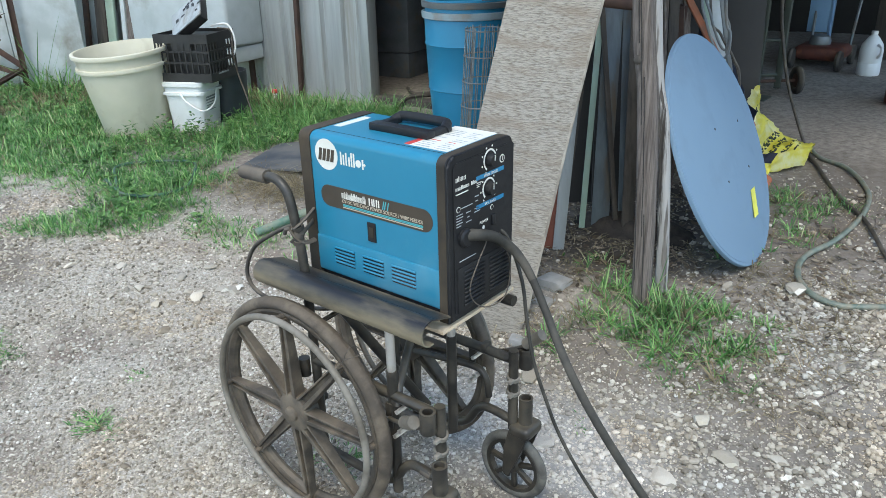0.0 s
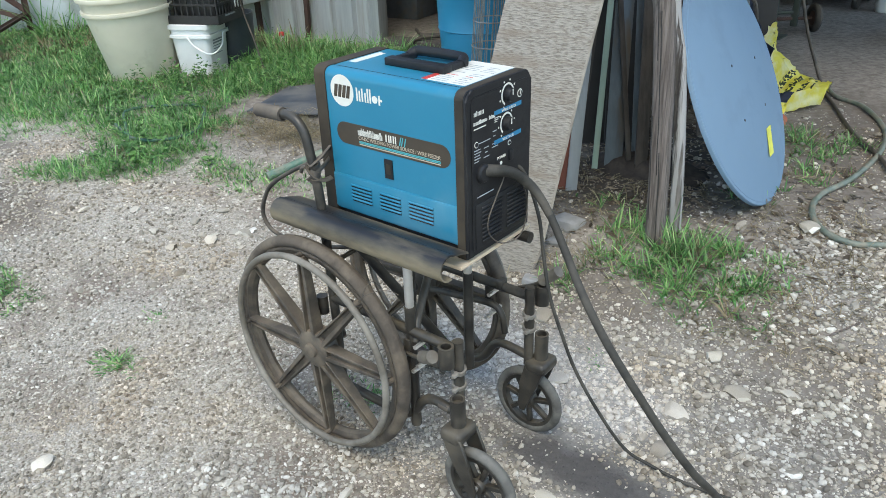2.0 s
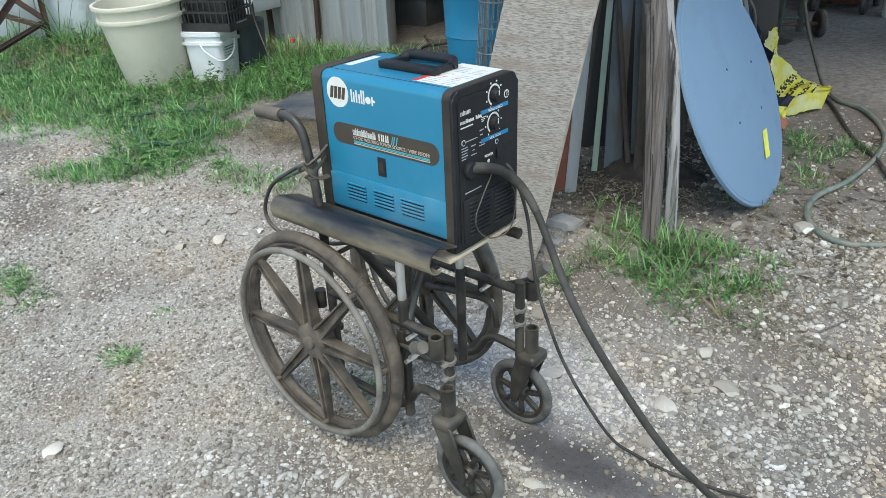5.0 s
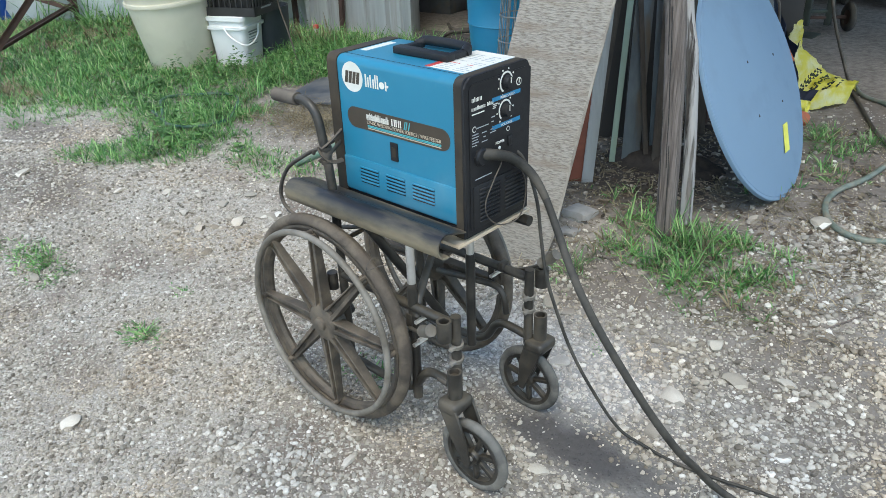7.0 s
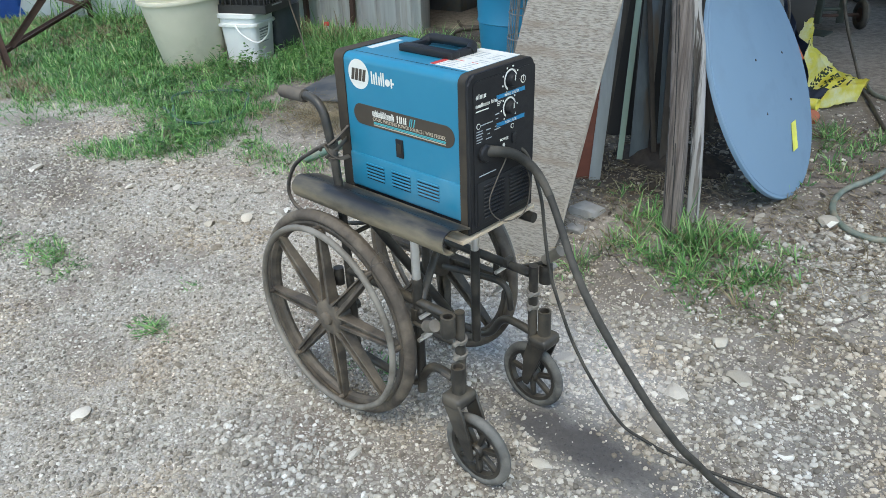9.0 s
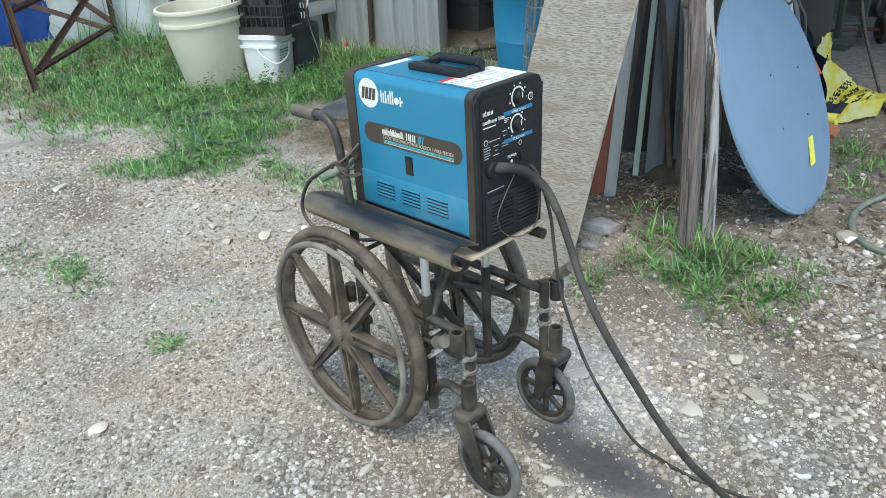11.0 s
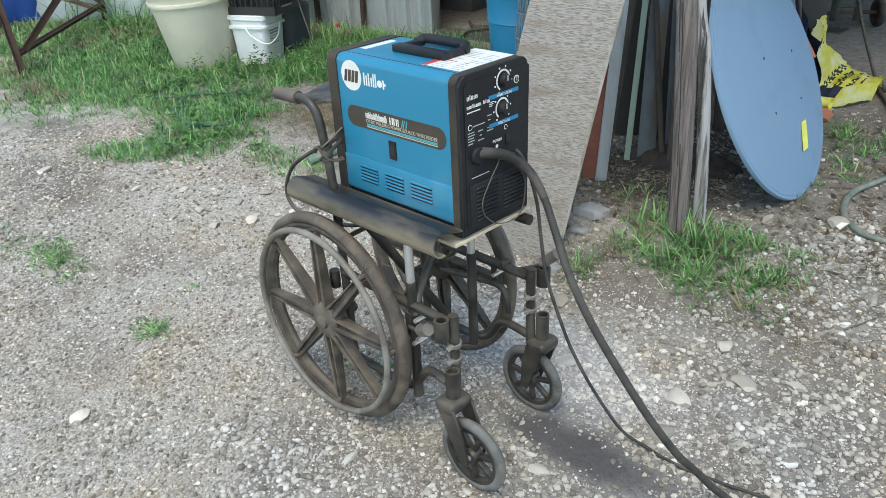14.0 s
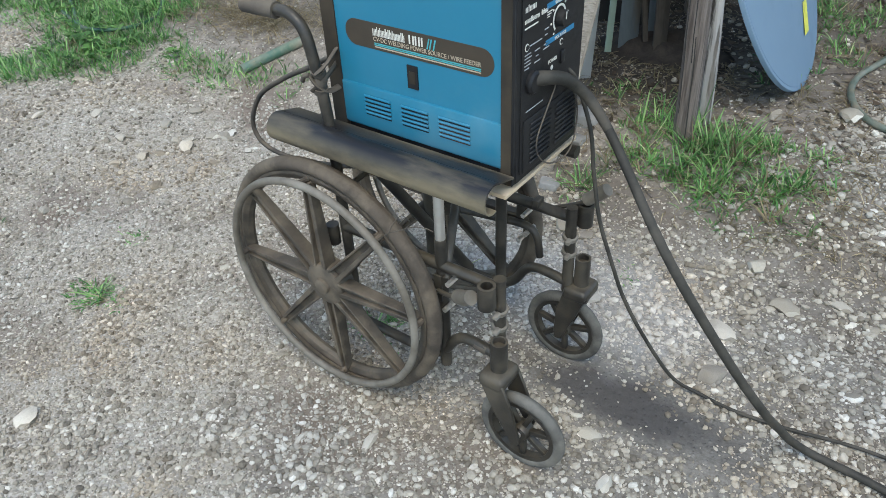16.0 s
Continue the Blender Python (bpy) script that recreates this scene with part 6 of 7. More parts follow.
lathe(bm, [(0.0, 0.0), (0.035, 0.0), (0.05, 0.05), (0.045, 0.05), (0.03, 0.006), (0.0, 0.006)], pose(0.262, 2.80, 0.152, -60, 0, 20), 20)
single("clay_pot", bm, material("terracotta", (0.4, 0.12, 0.06), (0.33, 0.1, 0.05), 10, 0.8), (0.255, 2.80, 0.15), "small terracotta pot lying on its side", "pot")

# ---- hoses on the ground ----
line_thing("hanging_hose", [(-0.02, 3.50, 2.4), (0.0, 3.52, 1.5), (0.03, 3.54, 0.97), (0.05, 3.56, 0.79), (0.11, 3.60, 0.51), (0.21, 3.66, 0.22), (0.30, 3.48, 0.17), (0.40, 3.28, 0.166), (0.59, 2.87, 0.166), (0.78, 2.55, 0.170), (0.93, 2.19, 0.166), (1.15, 1.75, 0.166), (1.5, 1.3, 0.10)],
           0.009, HOSEB, "dark hose hanging from the bay roof and lying on dirt", "hose")
line_thing("garden_hose", [(0.25, 3.68, 0.163), (0.37, 3.45, 0.165), (0.54, 3.32, 0.165), (0.70, 2.99, 0.165), (0.75, 2.65, 0.168), (0.728, 2.285, 0.165), (0.673, 2.04, 0.165), (0.69, 1.86, 0.165), (0.768, 1.716, 0.165), (0.872, 1.667, 0.165), (0.975, 1.722, 0.165), (1.15, 1.85, 0.165), (1.5, 1.9, 0.165)],
           0.0115, HOSEG, "dusty green garden hose curled on gravel", "hose")
line_thing("grass_hose", [(-2.30, 0.86, 0.163), (-2.53, 0.97, 0.170), (-2.75, 1.10, 0.174), (-2.74, 1.25, 0.166), (-2.5, 1.42, 0.166), (-2.25, 1.25, 0.161), (-2.14, 1.12, 0.159), (-2.13, 0.95, 0.172), (-2.29, 0.87, 0.172), (-2.6, 0.95, 0.168)],
           0.0085, HOSED, "dark green garden hose looped in the grass", "hose")
line_thing("green_pipe", [(-1.45, 1.03, 0.10), (-1.33, 1.30, 0.165)], 0.021, material("green_plastic_pipe", (0.06, 0.14, 0.095), (0.09, 0.17, 0.125), 14, 0.5, dirt=(0.3, 0.27, 0.2), dirt_scale=6), "short dusty green plastic pipe lying on gravel", "pipe")
# the dark mat at the edge of the grass
bm = bmesh.new()
prism(bm, [(-2.17, 1.49), (-1.80, 1.66), (-1.72, 1.85), (-2.25, 2.09), (-2.36, 1.96)], 0.008, Matrix.Translation((0, 0, 0.166)))
single("rubber_mat", bm, MAT, (-2.0, 1.8, 0.16), "dark dusty rubber mat lying at the edge of grass", "mat")
# blocks of stone at the plywood's foot
for at_, s_ in (((-0.02, 1.29, 0.10), 0.055), ((0.0, 1.20, 0.08), 0.04), ((0.015, 1.0, 0.015), 0.035)):
    bm = bmesh.new()
    box(bm, (-s_, -s_ * 0.8, 0), (s_, s_ * 0.8, s_ * 1.2), s_ * 0.25, Matrix.Translation(at_) @ Matrix.Rotation(at_[0] * 9, 4, "Z"))
    for v in bm.verts:
        v.co += Vector((noise.noise(v.co * 30), noise.noise(v.co * 30 + Vector((5, 0, 0))), 0)) * 0.014
        v.co.z += 0.010 * noise.noise(v.co * 22)
    single("stone_block", bm, material("grey_block", (0.33, 0.32, 0.3), (0.24, 0.23, 0.21), 20, 0.9, bump=0.3), at_, "rough grey stone block at the plywood's foot", "stone", "blocks by the plywood")
# strap tied round the push handle
bm = bmesh.new()
for z_, t_ in ((0.772, 25), (0.752, -20), (0.735, 8)):
    lathe(bm, [(0.0118, -0.006), (0.0142, -0.006), (0.0142, 0.006), (0.0118, 0.006), (0.0118, -0.006)], pose(0.003, 0.085, z_, t_, 15, 0), 16)
for line_ in ([(0.008, 0.071, 0.772), (0.022, 0.09, 0.790), (0.004, 0.16, 0.812), (-0.018, 0.22, 0.815)], [(-0.006, 0.070, 0.735), (0.012, 0.088, 0.755), (0.0, 0.16, 0.782), (-0.018, 0.22, 0.79)], [(-0.008, 0.071, 0.765), (0.006, 0.074, 0.748), (0.014, 0.10, 0.730), (0.0, 0.17, 0.725)]):
    tube(bm, curve(line_, 5), 0.0030, 8, flat=2.2)
tube(bm, curve([(-0.008, 0.071, 0.768), (-0.022, 0.07, 0.762), (-0.034, 0.076, 0.748)], 4), 0.0045, 8)
single("rubber_strap", bm, GRIP, (0.0, 0.085, 0.745), "dusty brown rubber strap tied round the push handle", "strap")

# a capped standpipe in the grass by the wall
valve = thing("standpipe", (-3.34, 2.75, 0.14), "short white standpipe with a red cap in grass by the wall", "standpipe")
bm = bmesh.new()
tube(bm, [(-3.34, 2.75, 0.12), (-3.34, 2.75, 0.235)], 0.016, 12)
part("pipe", bm, WPLAS, valve)
bm = bmesh.new()
lathe(bm, [(0.0, 0.0), (0.019, 0.0), (0.021, 0.010), (0.018, 0.026), (0.0, 0.03)], Matrix.Translation((-3.34, 2.75, 0.235)), 16)
part("cap", bm, RED, valve, "red cap")


# ---- stones and chips of the gravel ----
def pebble_shapes(count, seed):
    """Angular chips, eight-faced: corners and faces."""
    rng = random.Random(seed)
    faces = [(0, 2, 4), (2, 1, 4), (1, 3, 4), (3, 0, 4), (2, 0, 5), (1, 2, 5), (3, 1, 5), (0, 3, 5)]
    shapes = []
    for _ in range(count):
        sx, sy, sz = rng.uniform(0.9, 1.35), rng.uniform(0.7, 1.1), rng.uniform(0.5, 0.85)
        v = [[rng.uniform(-0.35, 0.35) for _ in range(3)] for _ in range(6)]
        for k, (ax, sg) in enumerate(((0, 1), (0, -1), (1, 1), (1, -1), (2, 1), (2, -1))):
            v[k][ax] = sg * rng.uniform(0.8, 1.1)
        # the top is flattened, as of a broken stone
        shapes.append((np.array(v) * (sx, sy, sz), faces))
    return shapes


def cobble_shapes(count, seed):
    """Blunter pebbles: corners and faces."""
    rng = random.Random(seed)
    shapes = []
    for _ in range(count):
        bm = bmesh.new()
        bmesh.ops.create_icosphere(bm, subdivisions=1, radius=1.0)
        sx, sy, sz = rng.uniform(0.85, 1.3), rng.uniform(0.7, 1.0), rng.uniform(0.6, 0.9)
        for v in bm.verts:
            k = rng.uniform(0.78, 1.12)
            v.co = Vector((v.co.x * sx * k, v.co.y * sy * k, v.co.z * sz * k))
        bm.verts.index_update()
        shapes.append((np.array([v.co[:] for v in bm.verts]), [tuple(v.index for v in f.verts) for f in bm.faces]))
        bm.free()
    return shapes


def surface_z(x, y):
    return ground_z(x, y) + 0.012 * noise.noise((x * 1.3, y * 1.3, 0)) + 0.007 * noise.noise((x * 6, y * 6, 3))


def lawn(x, y):
    """How thickly grass grows, from 0 to 1."""
    if y > 2.95 + 0.168 * (x + 2.77):
        return 0.0
    n = 0.30 * noise.noise((x * 1.6, y * 1.6, 11)) + 0.22 * noise.noise((x * 4.1, y * 4.1, 5))
    bx = -3.05
    for (y0, x0), (y1, x1) in (((0.2, -3.15), (1.1, -2.85)), ((1.1, -2.85), (1.6, -2.40)), ((1.6, -2.40), (2.1, -2.20)), ((2.1, -2.20), (3.0, -2.05))):
        if y >= y0:
            bx = x0 + (x1 - x0) * min(1.0, (y - y0) / (y1 - y0))
    v = step(-0.25, 0.30, bx - x + n) * step(0.25, 0.75, y + 0.5 * n)
    # a patch on the yard's side of the looped hose, and thin growth beyond it
    p, q = (x + 2.08) * 0.45 + (y - 0.70) * 0.89, (x + 2.08) * 0.89 - (y - 0.70) * 0.45
    v = max(v, 0.95 * step(1.25, 0.7, math.hypot(p / 0.42, q / 0.20) + 0.6 * n))
    v = max(v, step(1.3, 0.6, math.hypot((x + 2.46) / 0.46, (y - 1.14) / 0.42) + 0.7 * n))
    v = max(v, 0.75 * step(1.3, 0.5, math.hypot((x + 1.55) / 0.42, (y - 0.98 - 0.25 * (x + 1.55)) / 0.13) + 0.8 * n))
    return v * (0.55 + 0.45 * step(-0.25, 0.15, n + 0.1))


TUFTS = ((0.42, 1.30, 0.22, 0.13, 0.95), (0.60, 1.17, 0.18, 0.10, 0.85), (0.24, 1.17, 0.10, 0.06, 0.7), (0.68, 1.24, 0.10, 0.07, 0.5), (0.12, 1.02, 0.07, 0.06, 0.6), (-0.80, -0.13, 0.075, 0.04, 1.0), (-1.50, -0.17, 0.16, 0.07, 1.0), (-0.95, 0.10, 0.07, 0.03, 0.3),
         (-1.75, -0.30, 0.12, 0.07, 0.5), (0.56, 2.30, 0.14, 0.14, 0.40), (0.42, 2.62, 0.14, 0.14, 0.4), (0.50, 1.98, 0.12, 0.12, 0.25), (0.62, 2.7, 0.14, 0.14, 0.25), (0.72, 1.42, 0.10, 0.06, 0.3), (0.05, 1.55, 0.12, 0.1, 0.25), (0.42, 0.74, 0.08, 0.07, 0.12), (-0.02, 0.55, 0.1, 0.06, 0.15), (-0.05, 0.22, 0.12, 0.06, 0.35))


def tuft(x, y):
    v = 0.0
    for cx, cy, rx, ry, s in TUFTS:
        v = max(v, s * math.exp(-(((x - cx) / rx) ** 2 + ((y - cy) / ry) ** 2) * 1.1))
    return v


def joined(name, shapes, places, mat, parent, label):
    """Many small pieces as one mesh: places are x, y, z, size, turn, tilt and shape."""
    nv, nf = len(shapes[0][0]), len(shapes[0][1])
    P = np.array([p[:6] for p in places])
    kind = np.array([p[6] for p in places])
    V = np.stack([s[0] for s in shapes])[kind]
    F = np.stack([np.array(s[1]) for s in shapes])[kind] + (np.arange(len(places)) * nv)[:, None, None]
    c, sn, ct, st = np.cos(P[:, 4, None]), np.sin(P[:, 4, None]), np.cos(P[:, 5, None]), np.sin(P[:, 5, None])
    yy, zz = V[:, :, 1] * ct - V[:, :, 2] * st, V[:, :, 1] * st + V[:, :, 2] * ct
    s_ = P[:, 3, None]
    W = np.stack([P[:, 0, None] + s_ * (V[:, :, 0] * c - yy * sn), P[:, 1, None] + s_ * (V[:, :, 0] * sn + yy * c), P[:, 2, None] + s_ * zz], 2)
    me = bpy.data.meshes.new(name)
    n = len(places)
    me.vertices.add(n * nv)
    me.vertices.foreach_set("co", W.astype(np.float32).ravel())
    me.loops.add(n * nf * 3)
    me.loops.foreach_set("vertex_index", F.astype(np.int32).ravel())
    me.polygons.add(n * nf)
    me.polygons.foreach_set("loop_start", np.arange(0, n * nf * 3, 3, dtype=np.int32))
    me.update(calc_edges=True)
    me.validate()
    me.shade_flat()
    me.materials.append(mat)
    ob = new(name, me)
    ob.parent = parent
    return tagged(ob, label, kind="stuff")


def scatter_chips():
    rng = random.Random(7)
    small, large = [], []
    for _ in range(520000):
        # denser towards where the camera stands
        r = 0.45 + 4.6 * rng.random() ** 1.3
        a = radians(rng.uniform(-12, 84))
        x, y = 1.5 - r * math.sin(a), -1.35 + r * math.cos(a)
        if y > 3.5 or x < -3.4:
            continue
        g = lawn(x, y)
        fine = 0.5 + 0.5 * noise.noise((x * 0.9, y * 0.9, 21))
        bare = 0.5 + 0.5 * noise.noise((x * 3.3, y * 3.3, 61))
        path = math.exp(-((y + 0.45 * x - 0.1) / 0.55) ** 2) * step(0.2, 1.2, -x)      # worn, finer track
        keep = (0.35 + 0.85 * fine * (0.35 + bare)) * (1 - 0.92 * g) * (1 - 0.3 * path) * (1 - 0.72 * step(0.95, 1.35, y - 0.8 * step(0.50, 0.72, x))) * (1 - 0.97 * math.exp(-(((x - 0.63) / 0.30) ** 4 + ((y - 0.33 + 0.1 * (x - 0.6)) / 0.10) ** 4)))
        soil = bare_earth(x, y)
        edge = step(84, 78, math.degrees(a)) * step(-12, -3, math.degrees(a)) * step(5.05, 4.3, r)
        if rng.random() > keep * edge * (1 - 0.2 * soil):
            continue
        big = step(-0.7, 0.5, x + 0.6 * noise.noise((x * 2, y * 2, 8)))
        s = (0.0015 + 0.00055 * r) * min(rng.random() ** (-0.40 - 0.05 * big), 2.4 + 2.1 * big)
        s *= 0.88 + 0.26 * step(-0.35, 0.45, noise.noise((x * 5.5, y * 5.5, 77)))
        z = surface_z(x, y) + s * rng.uniform(-0.12, 0.45)
        if s > 0.005 and y > 1.0 + 0.8 * step(0.5, 0.72, x) and rng.random() < 0.75:
            continue
        if s < 0.0045 and rng.random() < 0.12 * big:
            continue
        to = small if s < 0.0055 else large
        to.append((x, y, z, s, rng.uniform(0, 6.28), rng.uniform(-0.6, 0.6), rng.randrange(24)))
    return small, large


small, large = scatter_chips()
joined("gravel", pebble_shapes(24, 4), small, CHIP, ground, "pale limestone chips")
joined("pebbles", cobble_shapes(24, 9), large, STONE, ground, "pale rounded limestone pebbles")


def place_stones():
    """Stones large enough to pick out one by one."""
    rng = random.Random(12)
    meshes = []
    for k in range(12):
        bm = bmesh.new()
        bmesh.ops.create_icosphere(bm, subdivisions=2, radius=1.0)
        o = Vector((k * 7.1, 3, 1))
        sx, sy, sz = rng.uniform(0.85, 1.25), rng.uniform(0.55, 0.95), rng.uniform(0.32, 0.55)
        # cut flat by a few planes, so that the stone is angular
        for _ in range(7):
            d = Vector((rng.gauss(0, 1), rng.gauss(0, 1), rng.gauss(0, 1))).normalized()
            h = rng.uniform(0.55, 0.85)
            for v in bm.verts:
                over = v.co.dot(d) - h
                if over > 0:
                    v.co -= d * over
        for v in bm.verts:
            n = 1 + 0.10 * noise.noise(v.co * 2.3 + o)
            v.co = Vector((v.co.x * sx * n, v.co.y * sy * n, v.co.z * sz * n))
        me = bpy.data.meshes.new("stone")
        bm.to_mesh(me)
        bm.free()
        smooth(me, 28)
        me.materials.append(ROCK)
        meshes.append(me)
    spots = [(0.69, 0.955, 0.040), (0.73, 0.52, 0.045), (0.69, 0.675, 0.045), (0.80, 0.85, 0.042), (0.18, -0.09, 0.024), (0.57, 0.20, 0.034), (0.36, 0.61, 0.045), (0.14, 0.87, 0.045), (0.22, 0.855, 0.032), (-0.54, -0.49, 0.032), (-2.25, 0.10, 0.045),
             (0.66, 0.10, 0.03), (0.72, 1.72, 0.05), (0.52, 1.62, 0.035), (0.60, 1.28, 0.03), (1.02, 0.63, 0.026), (0.92, 0.92, 0.03), (-1.42, -0.22, 0.03), (-1.30, 0.02, 0.03), (-1.2, 0.72, 0.03)]
    while len(spots) < 75:
        x, y = rng.uniform(-2.4, -1.0), rng.uniform(0.15, 0.75)
        if lawn(x, y) < 0.4 and y > 0.25 - 0.1 * (x + 1.5):
            spots.append((x, y, 0.013 + 0.02 * rng.random() ** 2))
    while len(spots) < 290:
        r = 0.55 + 3.2 * rng.random() ** 1.1
        a = radians(rng.uniform(-2, 78))
        x, y = 1.45 - r * math.sin(a), -1.3 + r * math.cos(a)
        if lawn(x, y) > 0.4 or y > 2.3 or (y > 1.05 and rng.random() < 0.7):
            continue
        if (abs(x - 0.64) < 0.28 and abs(y - 0.33 + 0.1 * (x - 0.6)) < 0.09) or math.hypot(x - 0.45, y - 0.06) < 0.1 or math.hypot(x - 0.4, y - 0.385) < 0.1 or math.hypot(x - 0.02, y - 0.05) < 0.08:
            continue
        spots.append((x, y, 0.0085 + 0.010 * rng.random() ** 2 + 0.008 * rng.random() ** 2 * step(-0.2, 0.6, x)))
    for x, y, s in spots:
        ob = new("stone", meshes[rng.randrange(12)])
        ob.parent = ground
        ob.location = (x, y, surface_z(x, y) + s * 0.12)
        ob.scale = (s, s, s)
        ob.rotation_euler = (rng.uniform(-0.25, 0.25), rng.uniform(-0.25, 0.25), rng.uniform(0, 6.28))


place_stones()


# ---- grass and weeds ----
def blade_mesh(name, blades, mat, label, category="grass"):
    """Curved tapering blades: x, y, z, length, width, heading, lean."""
    V, F = [], []
    for x, y, z, ln, w, hd, le in blades:
        dx, dy = math.cos(hd), math.sin(hd)
        up, droop = math.sqrt(max(0.0, 1 - le * le)) + 0.42 * le, 0.62 * le ** 1.5
        b = len(V)
        for t, wk in ((0, 0.6), (0.3, 1), (0.62, 0.85), (0.86, 0.45), (1.0, 0.0)):
            f, zz = ln * le * t, z + ln * (up * t - droop * t * t)
            V.append((x + dx * f - dy * w * wk, y + dy * f + dx * w * wk, zz))
            if wk:
                V.append((x + dx * f + dy * w * wk, y + dy * f - dx * w * wk, zz + 0.3 * w * wk))
        F += [(b, b + 1, b + 3, b + 2), (b + 2, b + 3, b + 5, b + 4), (b + 4, b + 5, b + 7, b + 6), (b + 6, b + 7, b + 8)]
    me = bpy.data.meshes.new(name)
    me.from_pydata(V, [], F)
    me.polygons.foreach_set("use_smooth", [True] * len(me.polygons))
    me.materials.append(mat)
    return tagged(new(name, me), label, category, kind="stuff")


def leaf_material(name, stops, rough=0.6):
    m = bpy.data.materials.new(name)
    m.use_nodes = True
    nt = m.node_tree
    b = nt.nodes["Principled BSDF"]
    b.inputs["Roughness"].default_value = rough
    gi = nt.nodes.new("ShaderNodeNewGeometry")
    col = ramp(nt, gi.outputs["Random Per Island"], stops)
    big = ramp(nt, noise_out(nt, 6, 4), [(0.32, (0.55, 0.6, 0.55)), (0.68, (1.35, 1.3, 1.25))])
    col = mix(nt, 1.0, col, big, "MULTIPLY")
    nt.links.new(col, b.inputs["Base Color"])
    tr = nt.nodes.new("ShaderNodeBsdfTranslucent")
    nt.links.new(col, tr.inputs["Color"])
    mx = nt.nodes.new("ShaderNodeMixShader")
    mx.inputs[0].default_value = 0.3
    nt.links.new(b.outputs[0], mx.inputs[1])
    nt.links.new(tr.outputs[0], mx.inputs[2])
    nt.links.new(mx.outputs[0], nt.nodes["Material Output"].inputs["Surface"])
    return m


GRASS = leaf_material("grass_blade", [(0.0, (0.055, 0.15, 0.042)), (0.35, (0.115, 0.275, 0.078)), (0.7, (0.21, 0.40, 0.13)), (0.93, (0.34, 0.51, 0.20)), (1.0, (0.50, 0.49, 0.30))])
DRY = leaf_material("dry_blade", [(0.0, (0.14, 0.11, 0.065)), (0.5, (0.26, 0.21, 0.13)), (1.0, (0.40, 0.34, 0.22))], 0.8)


def clump(rng, x, y, count, size, width, spread, out, least=0.35):
    """A tuft: blades that rise from one spot and bend outwards."""
    for _ in range(count):
        a = rng.uniform(0, 6.28)
        r = spread * rng.random()
        bx, by = x + r * math.cos(a), y + r * math.sin(a)
        out.append((bx, by, surface_z(bx, by) - 0.004, size * rng.uniform(0.35, 1.15), width * rng.uniform(0.6, 1.3), a + rng.uniform(-1.2, 1.2), least + (0.985 - least) * rng.random() ** 0.6))


def clear_of_things(x, y):
    if math.hypot(x + 3.52, y - 1.70) < 0.25 or math.hypot(x + 3.20, y - 1.95) < 0.23 or math.hypot(x + 3.3, y - 2.29) < 0.13:
        return False
    return not (-2.36 < x < -1.72 and 1.49 + 0.46 * (x + 2.17) < y < 2.09 - 0.45 * (x + 2.25))


def grow_lawn():
    rng = random.Random(31)
    green, dry = [], []
    for _ in range(19000):
        x, y = rng.uniform(-6.4, -1.15), rng.uniform(0.2, 3.1)
        g = lawn(x, y)
        if rng.random() > g or not clear_of_things(x, y) or (x < -4.5 and rng.random() < 0.4):
            continue
        far = max(0.0, -1.5 - x)
        rank = noise.noise((x * 2.3, y * 2.3, 33)) + 0.5 * noise.noise((x * 6, y * 6, 3))
        size = (0.05 + 0.06 * rng.random() ** 1.5) * (0.50 + 0.35 * g + 0.7 * max(0, rank) + 0.75 * step(2.1, 2.9, y) + 0.35 * step(1.2, 1.9, y))
        parched = 0.05 + 0.42 * step(0.05, 0.45, noise.noise((x * 1.3, y * 1.3, 44)) + 0.42 * step(-3.3, -4.4, x + 0.35 * (y - 1.2)))
        straw = parched * 0.8 > rng.random()
        # coarse arching blades among finer ones
        coarse = rng.random() < 0.5
        clump(rng, x, y, rng.randrange(6, 12) if coarse else rng.randrange(9, 17), size * (1.15 if coarse else 0.8), (0.0024 if coarse else 0.0013) + 0.0003 * far, 0.04, dry if straw else green)
    # tall stalks by the trestle
    for x, y, k in ((-5.45, 1.98, 14), (-5.25, 2.1, 10), (-5.8, 1.75, 8)):
        for _ in range(k):
            clump(rng, x + rng.uniform(-0.12, 0.12), y + rng.uniform(-0.1, 0.05), 5, 0.30 + 0.35 * rng.random(), 0.004, 0.03, green)
    # straw lying between the looped hose and the mat
    for _ in range(1500):
        x, y = -1.75 + rng.gauss(0, 0.22), 1.42 + rng.gauss(0, 0.13)
        dry.append((x, y, surface_z(x, y) + 0.004, 0.04 + 0.10 * rng.random(), 0.0016, rng.uniform(0, 6.28), rng.uniform(0.9, 0.995)))
    return green, dry


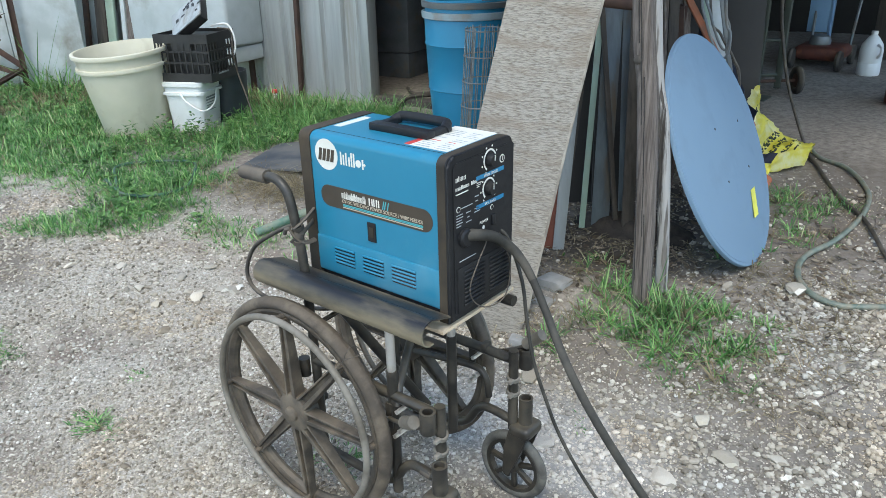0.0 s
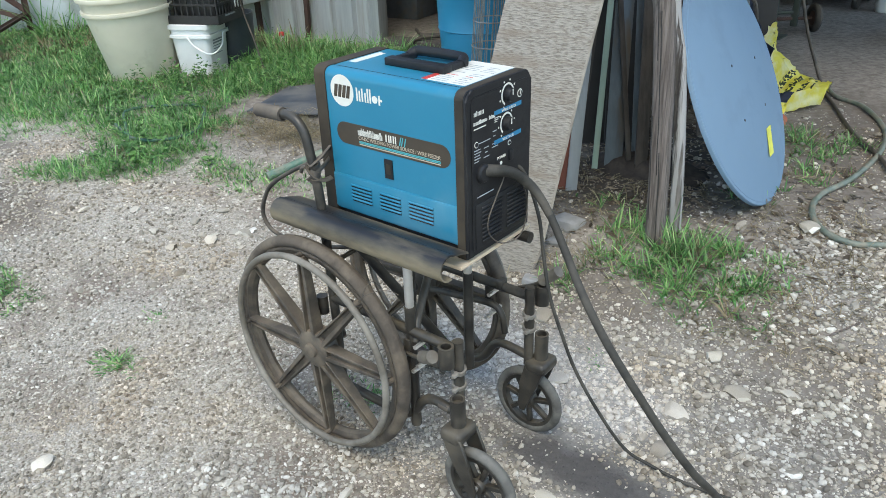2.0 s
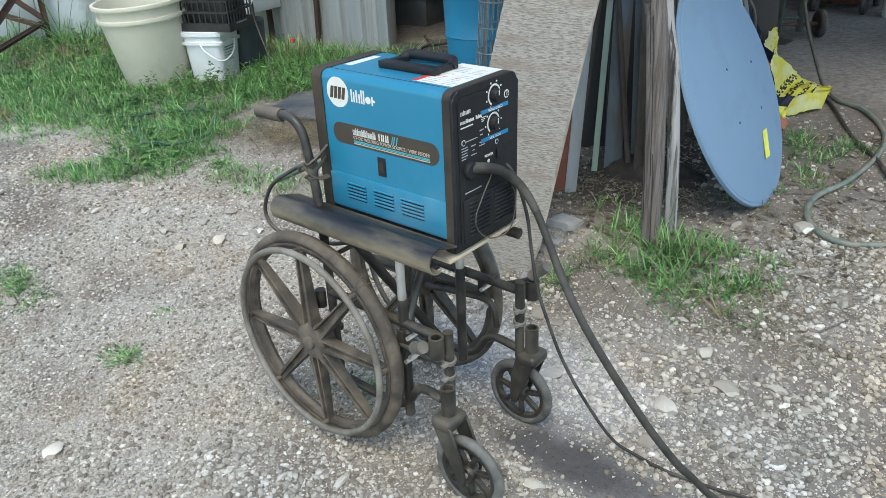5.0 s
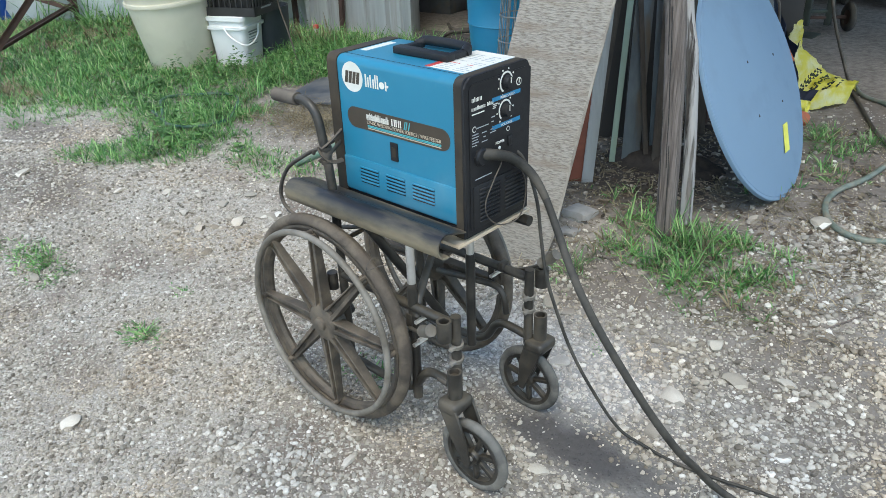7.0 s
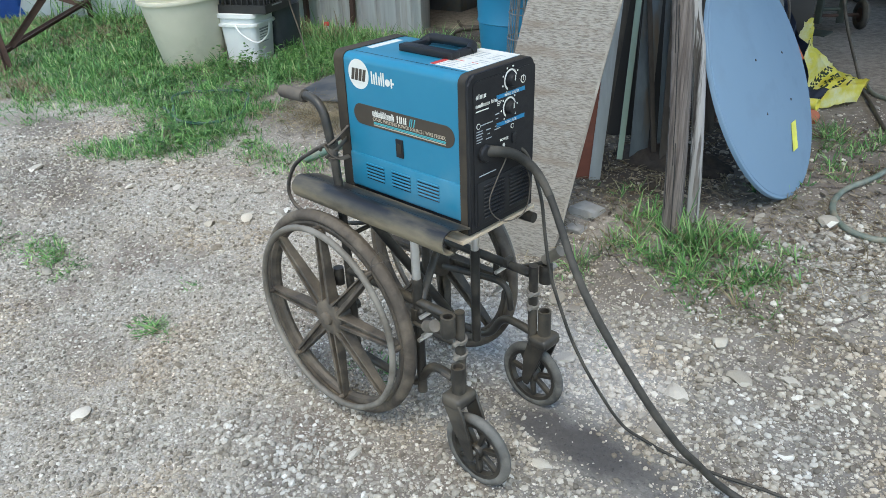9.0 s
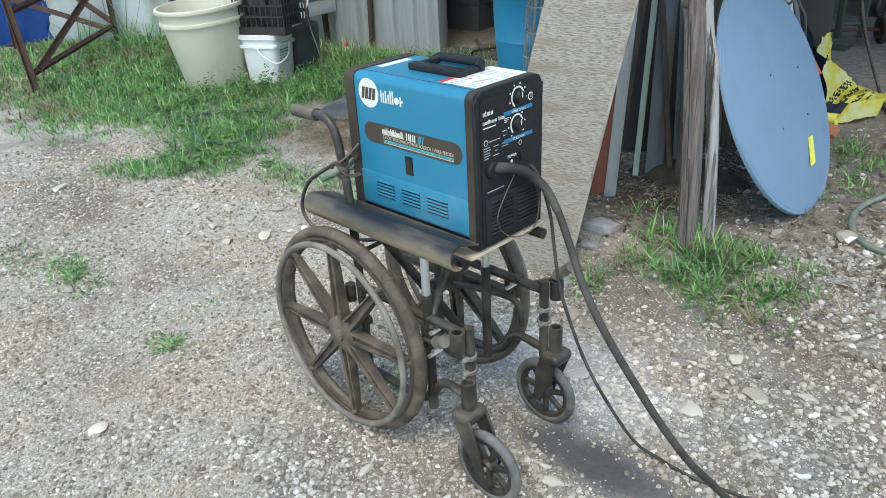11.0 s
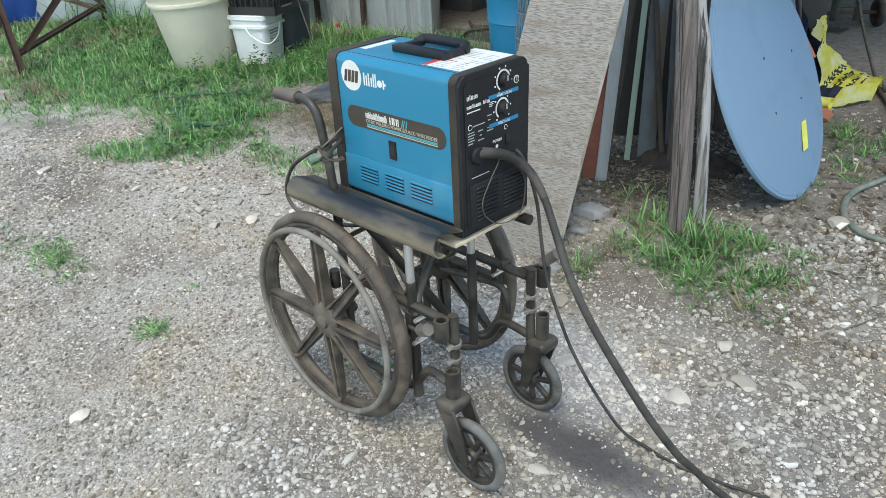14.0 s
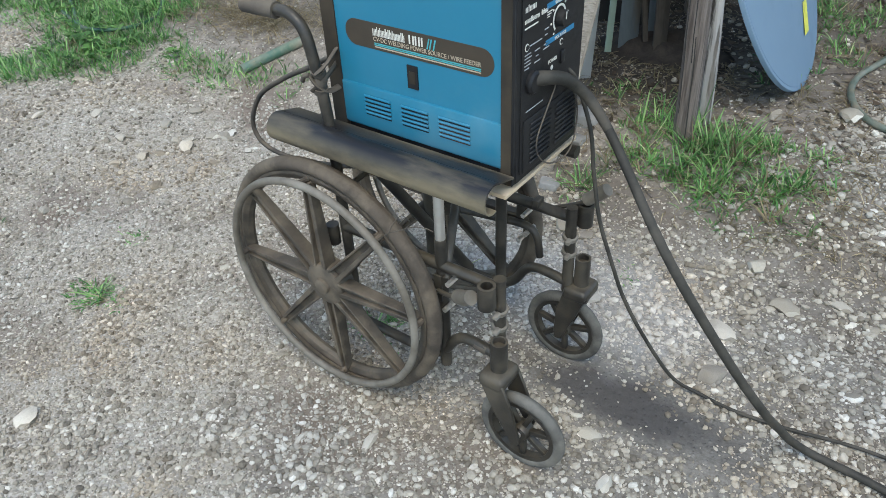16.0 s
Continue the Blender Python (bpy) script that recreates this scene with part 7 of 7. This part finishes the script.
def grow_weeds():
    """Weeds with oval leaves on short stems: corners and faces of all."""
    rng = random.Random(77)
    V, F = [], []
    spots = [(-3.05 + rng.gauss(0, 0.28), 1.75 + rng.gauss(0, 0.22)) for _ in range(80)]
    spots += [(rng.uniform(-5.4, -2.2), rng.uniform(0.9, 2.9)) for _ in range(420)]
    spots += [(-2.15 + rng.gauss(0, 0.2), 0.75 + rng.gauss(0, 0.1)) for _ in range(30)]
    for x, y in spots:
        if lawn(x, y) < 0.45 or not clear_of_things(x, y):
            continue
        z, high = surface_z(x, y), rng.uniform(0.04, 0.13) * (1.3 if y > 1.3 else 0.6)
        lx, ly = rng.uniform(-0.3, 0.3), rng.uniform(-0.3, 0.3)
        for k in range(rng.randrange(6, 13)):
            t = rng.uniform(0.3, 1.0)
            cx, cy, cz = x + lx * high * t, y + ly * high * t, z + high * t
            a, ln = rng.uniform(0, 6.28), rng.uniform(0.018, 0.04)
            w, up = ln * rng.uniform(0.22, 0.34), rng.uniform(-0.2, 0.5)
            dx, dy = math.cos(a), math.sin(a)
            b = len(V)
            for f, ww, dz in ((0.0, 0.1, 0), (0.35, 1.0, 0.10), (0.7, 0.8, 0.08), (1.0, 0.05, -0.02)):
                h = cz + ln * (f * up + dz)
                V.append((cx + dx * ln * f - dy * w * ww, cy + dy * ln * f + dx * w * ww, h))
                V.append((cx + dx * ln * f + dy * w * ww, cy + dy * ln * f - dx * w * ww, h))
            F += [(b + 2 * q, b + 2 * q + 1, b + 2 * q + 3, b + 2 * q + 2) for q in range(3)]
    return V, F


def leafy(name, vf, mat, label, category):
    me = bpy.data.meshes.new(name)
    me.from_pydata(vf[0], [], vf[1])
    me.polygons.foreach_set("use_smooth", [True] * len(me.polygons))
    me.materials.append(mat)
    return tagged(new(name, me), label, category, kind="stuff")


green, dry = grow_lawn()
blade_mesh("lawn_grass", green, GRASS, "rough green grass growing round the buckets")
blade_mesh("dry_grass", dry, DRY, "dry straw-coloured grass among the green")


leafy("broadleaf_weeds", grow_weeds(), leaf_material("broad_leaf", [(0.0, (0.05, 0.12, 0.03)), (0.5, (0.10, 0.22, 0.055)), (1.0, (0.20, 0.36, 0.11))]), "leafy green weeds in the grass by the buckets", "weeds")


def grow_tufts():
    rng = random.Random(5)
    green, dry = [], []
    for cx, cy, rx, ry, s in TUFTS:
        for _ in range(max(6, int((1500 if cy > 1 else 3600) * s * rx * ry * 5.5))):
            a, q = rng.uniform(0, 6.28), rng.random() ** 0.7 * 1.45
            x, y = cx + rx * q * math.cos(a), cy + ry * q * math.sin(a)
            if noise.noise((x * 14, y * 14, 2)) < -0.12 and rng.random() < 0.8:
                continue
            tall = (1.2 - 0.5 * q) * (0.6 + 0.5 * s) * (1.35 if y > 1.0 and x < 0.5 else 0.95 if y > 1.0 else 0.5)
            clump(rng, x, y, rng.randrange(5, 10), (0.05 + 0.085 * rng.random() ** 1.6) * tall, 0.0017 + 0.0009 * rng.random(), 0.02, dry if rng.random() < 0.14 else green, 0.35 if y > 1.0 else 0.72)
    # straw and stalks on the bank under the scrap
    for _ in range(11000):
        x, y = rng.uniform(-0.35, 1.05), rng.uniform(1.0, 3.0)
        k = 0.5 + 0.5 * noise.noise((x * 3, y * 3, 17))
        if rng.random() > k * (1.0 if y < 1.9 else 0.45):
            continue
        dry.append((x, y, surface_z(x, y) + 0.002, 0.02 + 0.09 * rng.random() ** 2, 0.0008 + 0.0011 * rng.random(), rng.uniform(0, 6.28), rng.uniform(0.95, 0.9985)))
    return green, dry


green, dry = grow_tufts()
blade_mesh("weed_tufts", green, GRASS, "green weed tufts growing out of the gravel", "weeds")
blade_mesh("straw_litter", dry, DRY, "dry straw and stalks lying on the bank", "straw")


def fallen_leaves():
    """Curled dead leaves on the bank, under the leaning scrap and by the dish's foot."""
    rng = random.Random(15)
    V, F = [], []
    for _ in range(2600):
        x, y = rng.uniform(-0.45, 0.95), rng.uniform(1.12, 2.9)
        thick = 0.5 + 0.5 * noise.noise((x * 2.6, y * 2.6, 71)) + (0.45 if x < 0.42 and y > 1.3 else 0.0)
        if rng.random() > thick * 0.6:
            continue
        a, ln = rng.uniform(0, 6.28), rng.uniform(0.009, 0.024)
        w, roll, curl = ln * rng.uniform(0.25, 0.42), rng.uniform(-0.5, 0.5), rng.uniform(0.05, 0.5)
        dx, dy = math.cos(a), math.sin(a)
        z, b = surface_z(x, y) + 0.004, len(V)
        for f, ww in ((-1.0, 0.1), (-0.4, 0.95), (0.3, 1.0), (1.0, 0.08)):
            for side in (-1, 1):
                V.append((x + dx * ln * f - dy * w * ww * side, y + dy * ln * f + dx * w * ww * side, z + ln * curl * f * f + w * ww * (0.35 + side * roll)))
        F += [(b + 2 * q, b + 2 * q + 1, b + 2 * q + 3, b + 2 * q + 2) for q in range(3)]
    return V, F


leafy("leaf_litter", fallen_leaves(), leaf_material("dead_leaf", [(0.0, (0.08, 0.058, 0.042)), (0.5, (0.17, 0.13, 0.095)), (0.85, (0.28, 0.23, 0.17)), (1.0, (0.42, 0.37, 0.30))], 0.85), "brown dead leaves lying on the earth bank", "leaves")


def twigs():
    """Grey twigs dropped on the bank."""
    rng = random.Random(40)
    bm = bmesh.new()
    for _ in range(70):
        x, y, a, ln = rng.uniform(-0.3, 1.0), rng.uniform(1.05, 2.8), rng.uniform(0, 6.28), rng.uniform(0.04, 0.16)
        pts = [(x + math.cos(a) * ln * t + 0.012 * rng.uniform(-1, 1), y + math.sin(a) * ln * t + 0.012 * rng.uniform(-1, 1), surface_z(x + math.cos(a) * ln * t, y + math.sin(a) * ln * t) + 0.006) for t in (0, 0.35, 0.7, 1)]
        tube(bm, pts, rng.uniform(0.0012, 0.003), 5)
    me = bpy.data.meshes.new("twigs")
    bm.to_mesh(me)
    bm.free()
    me.materials.append(OLDWOOD)
    tagged(new("twigs", me), "thin grey twigs lying on the earth bank", "twigs", kind="stuff")


twigs()
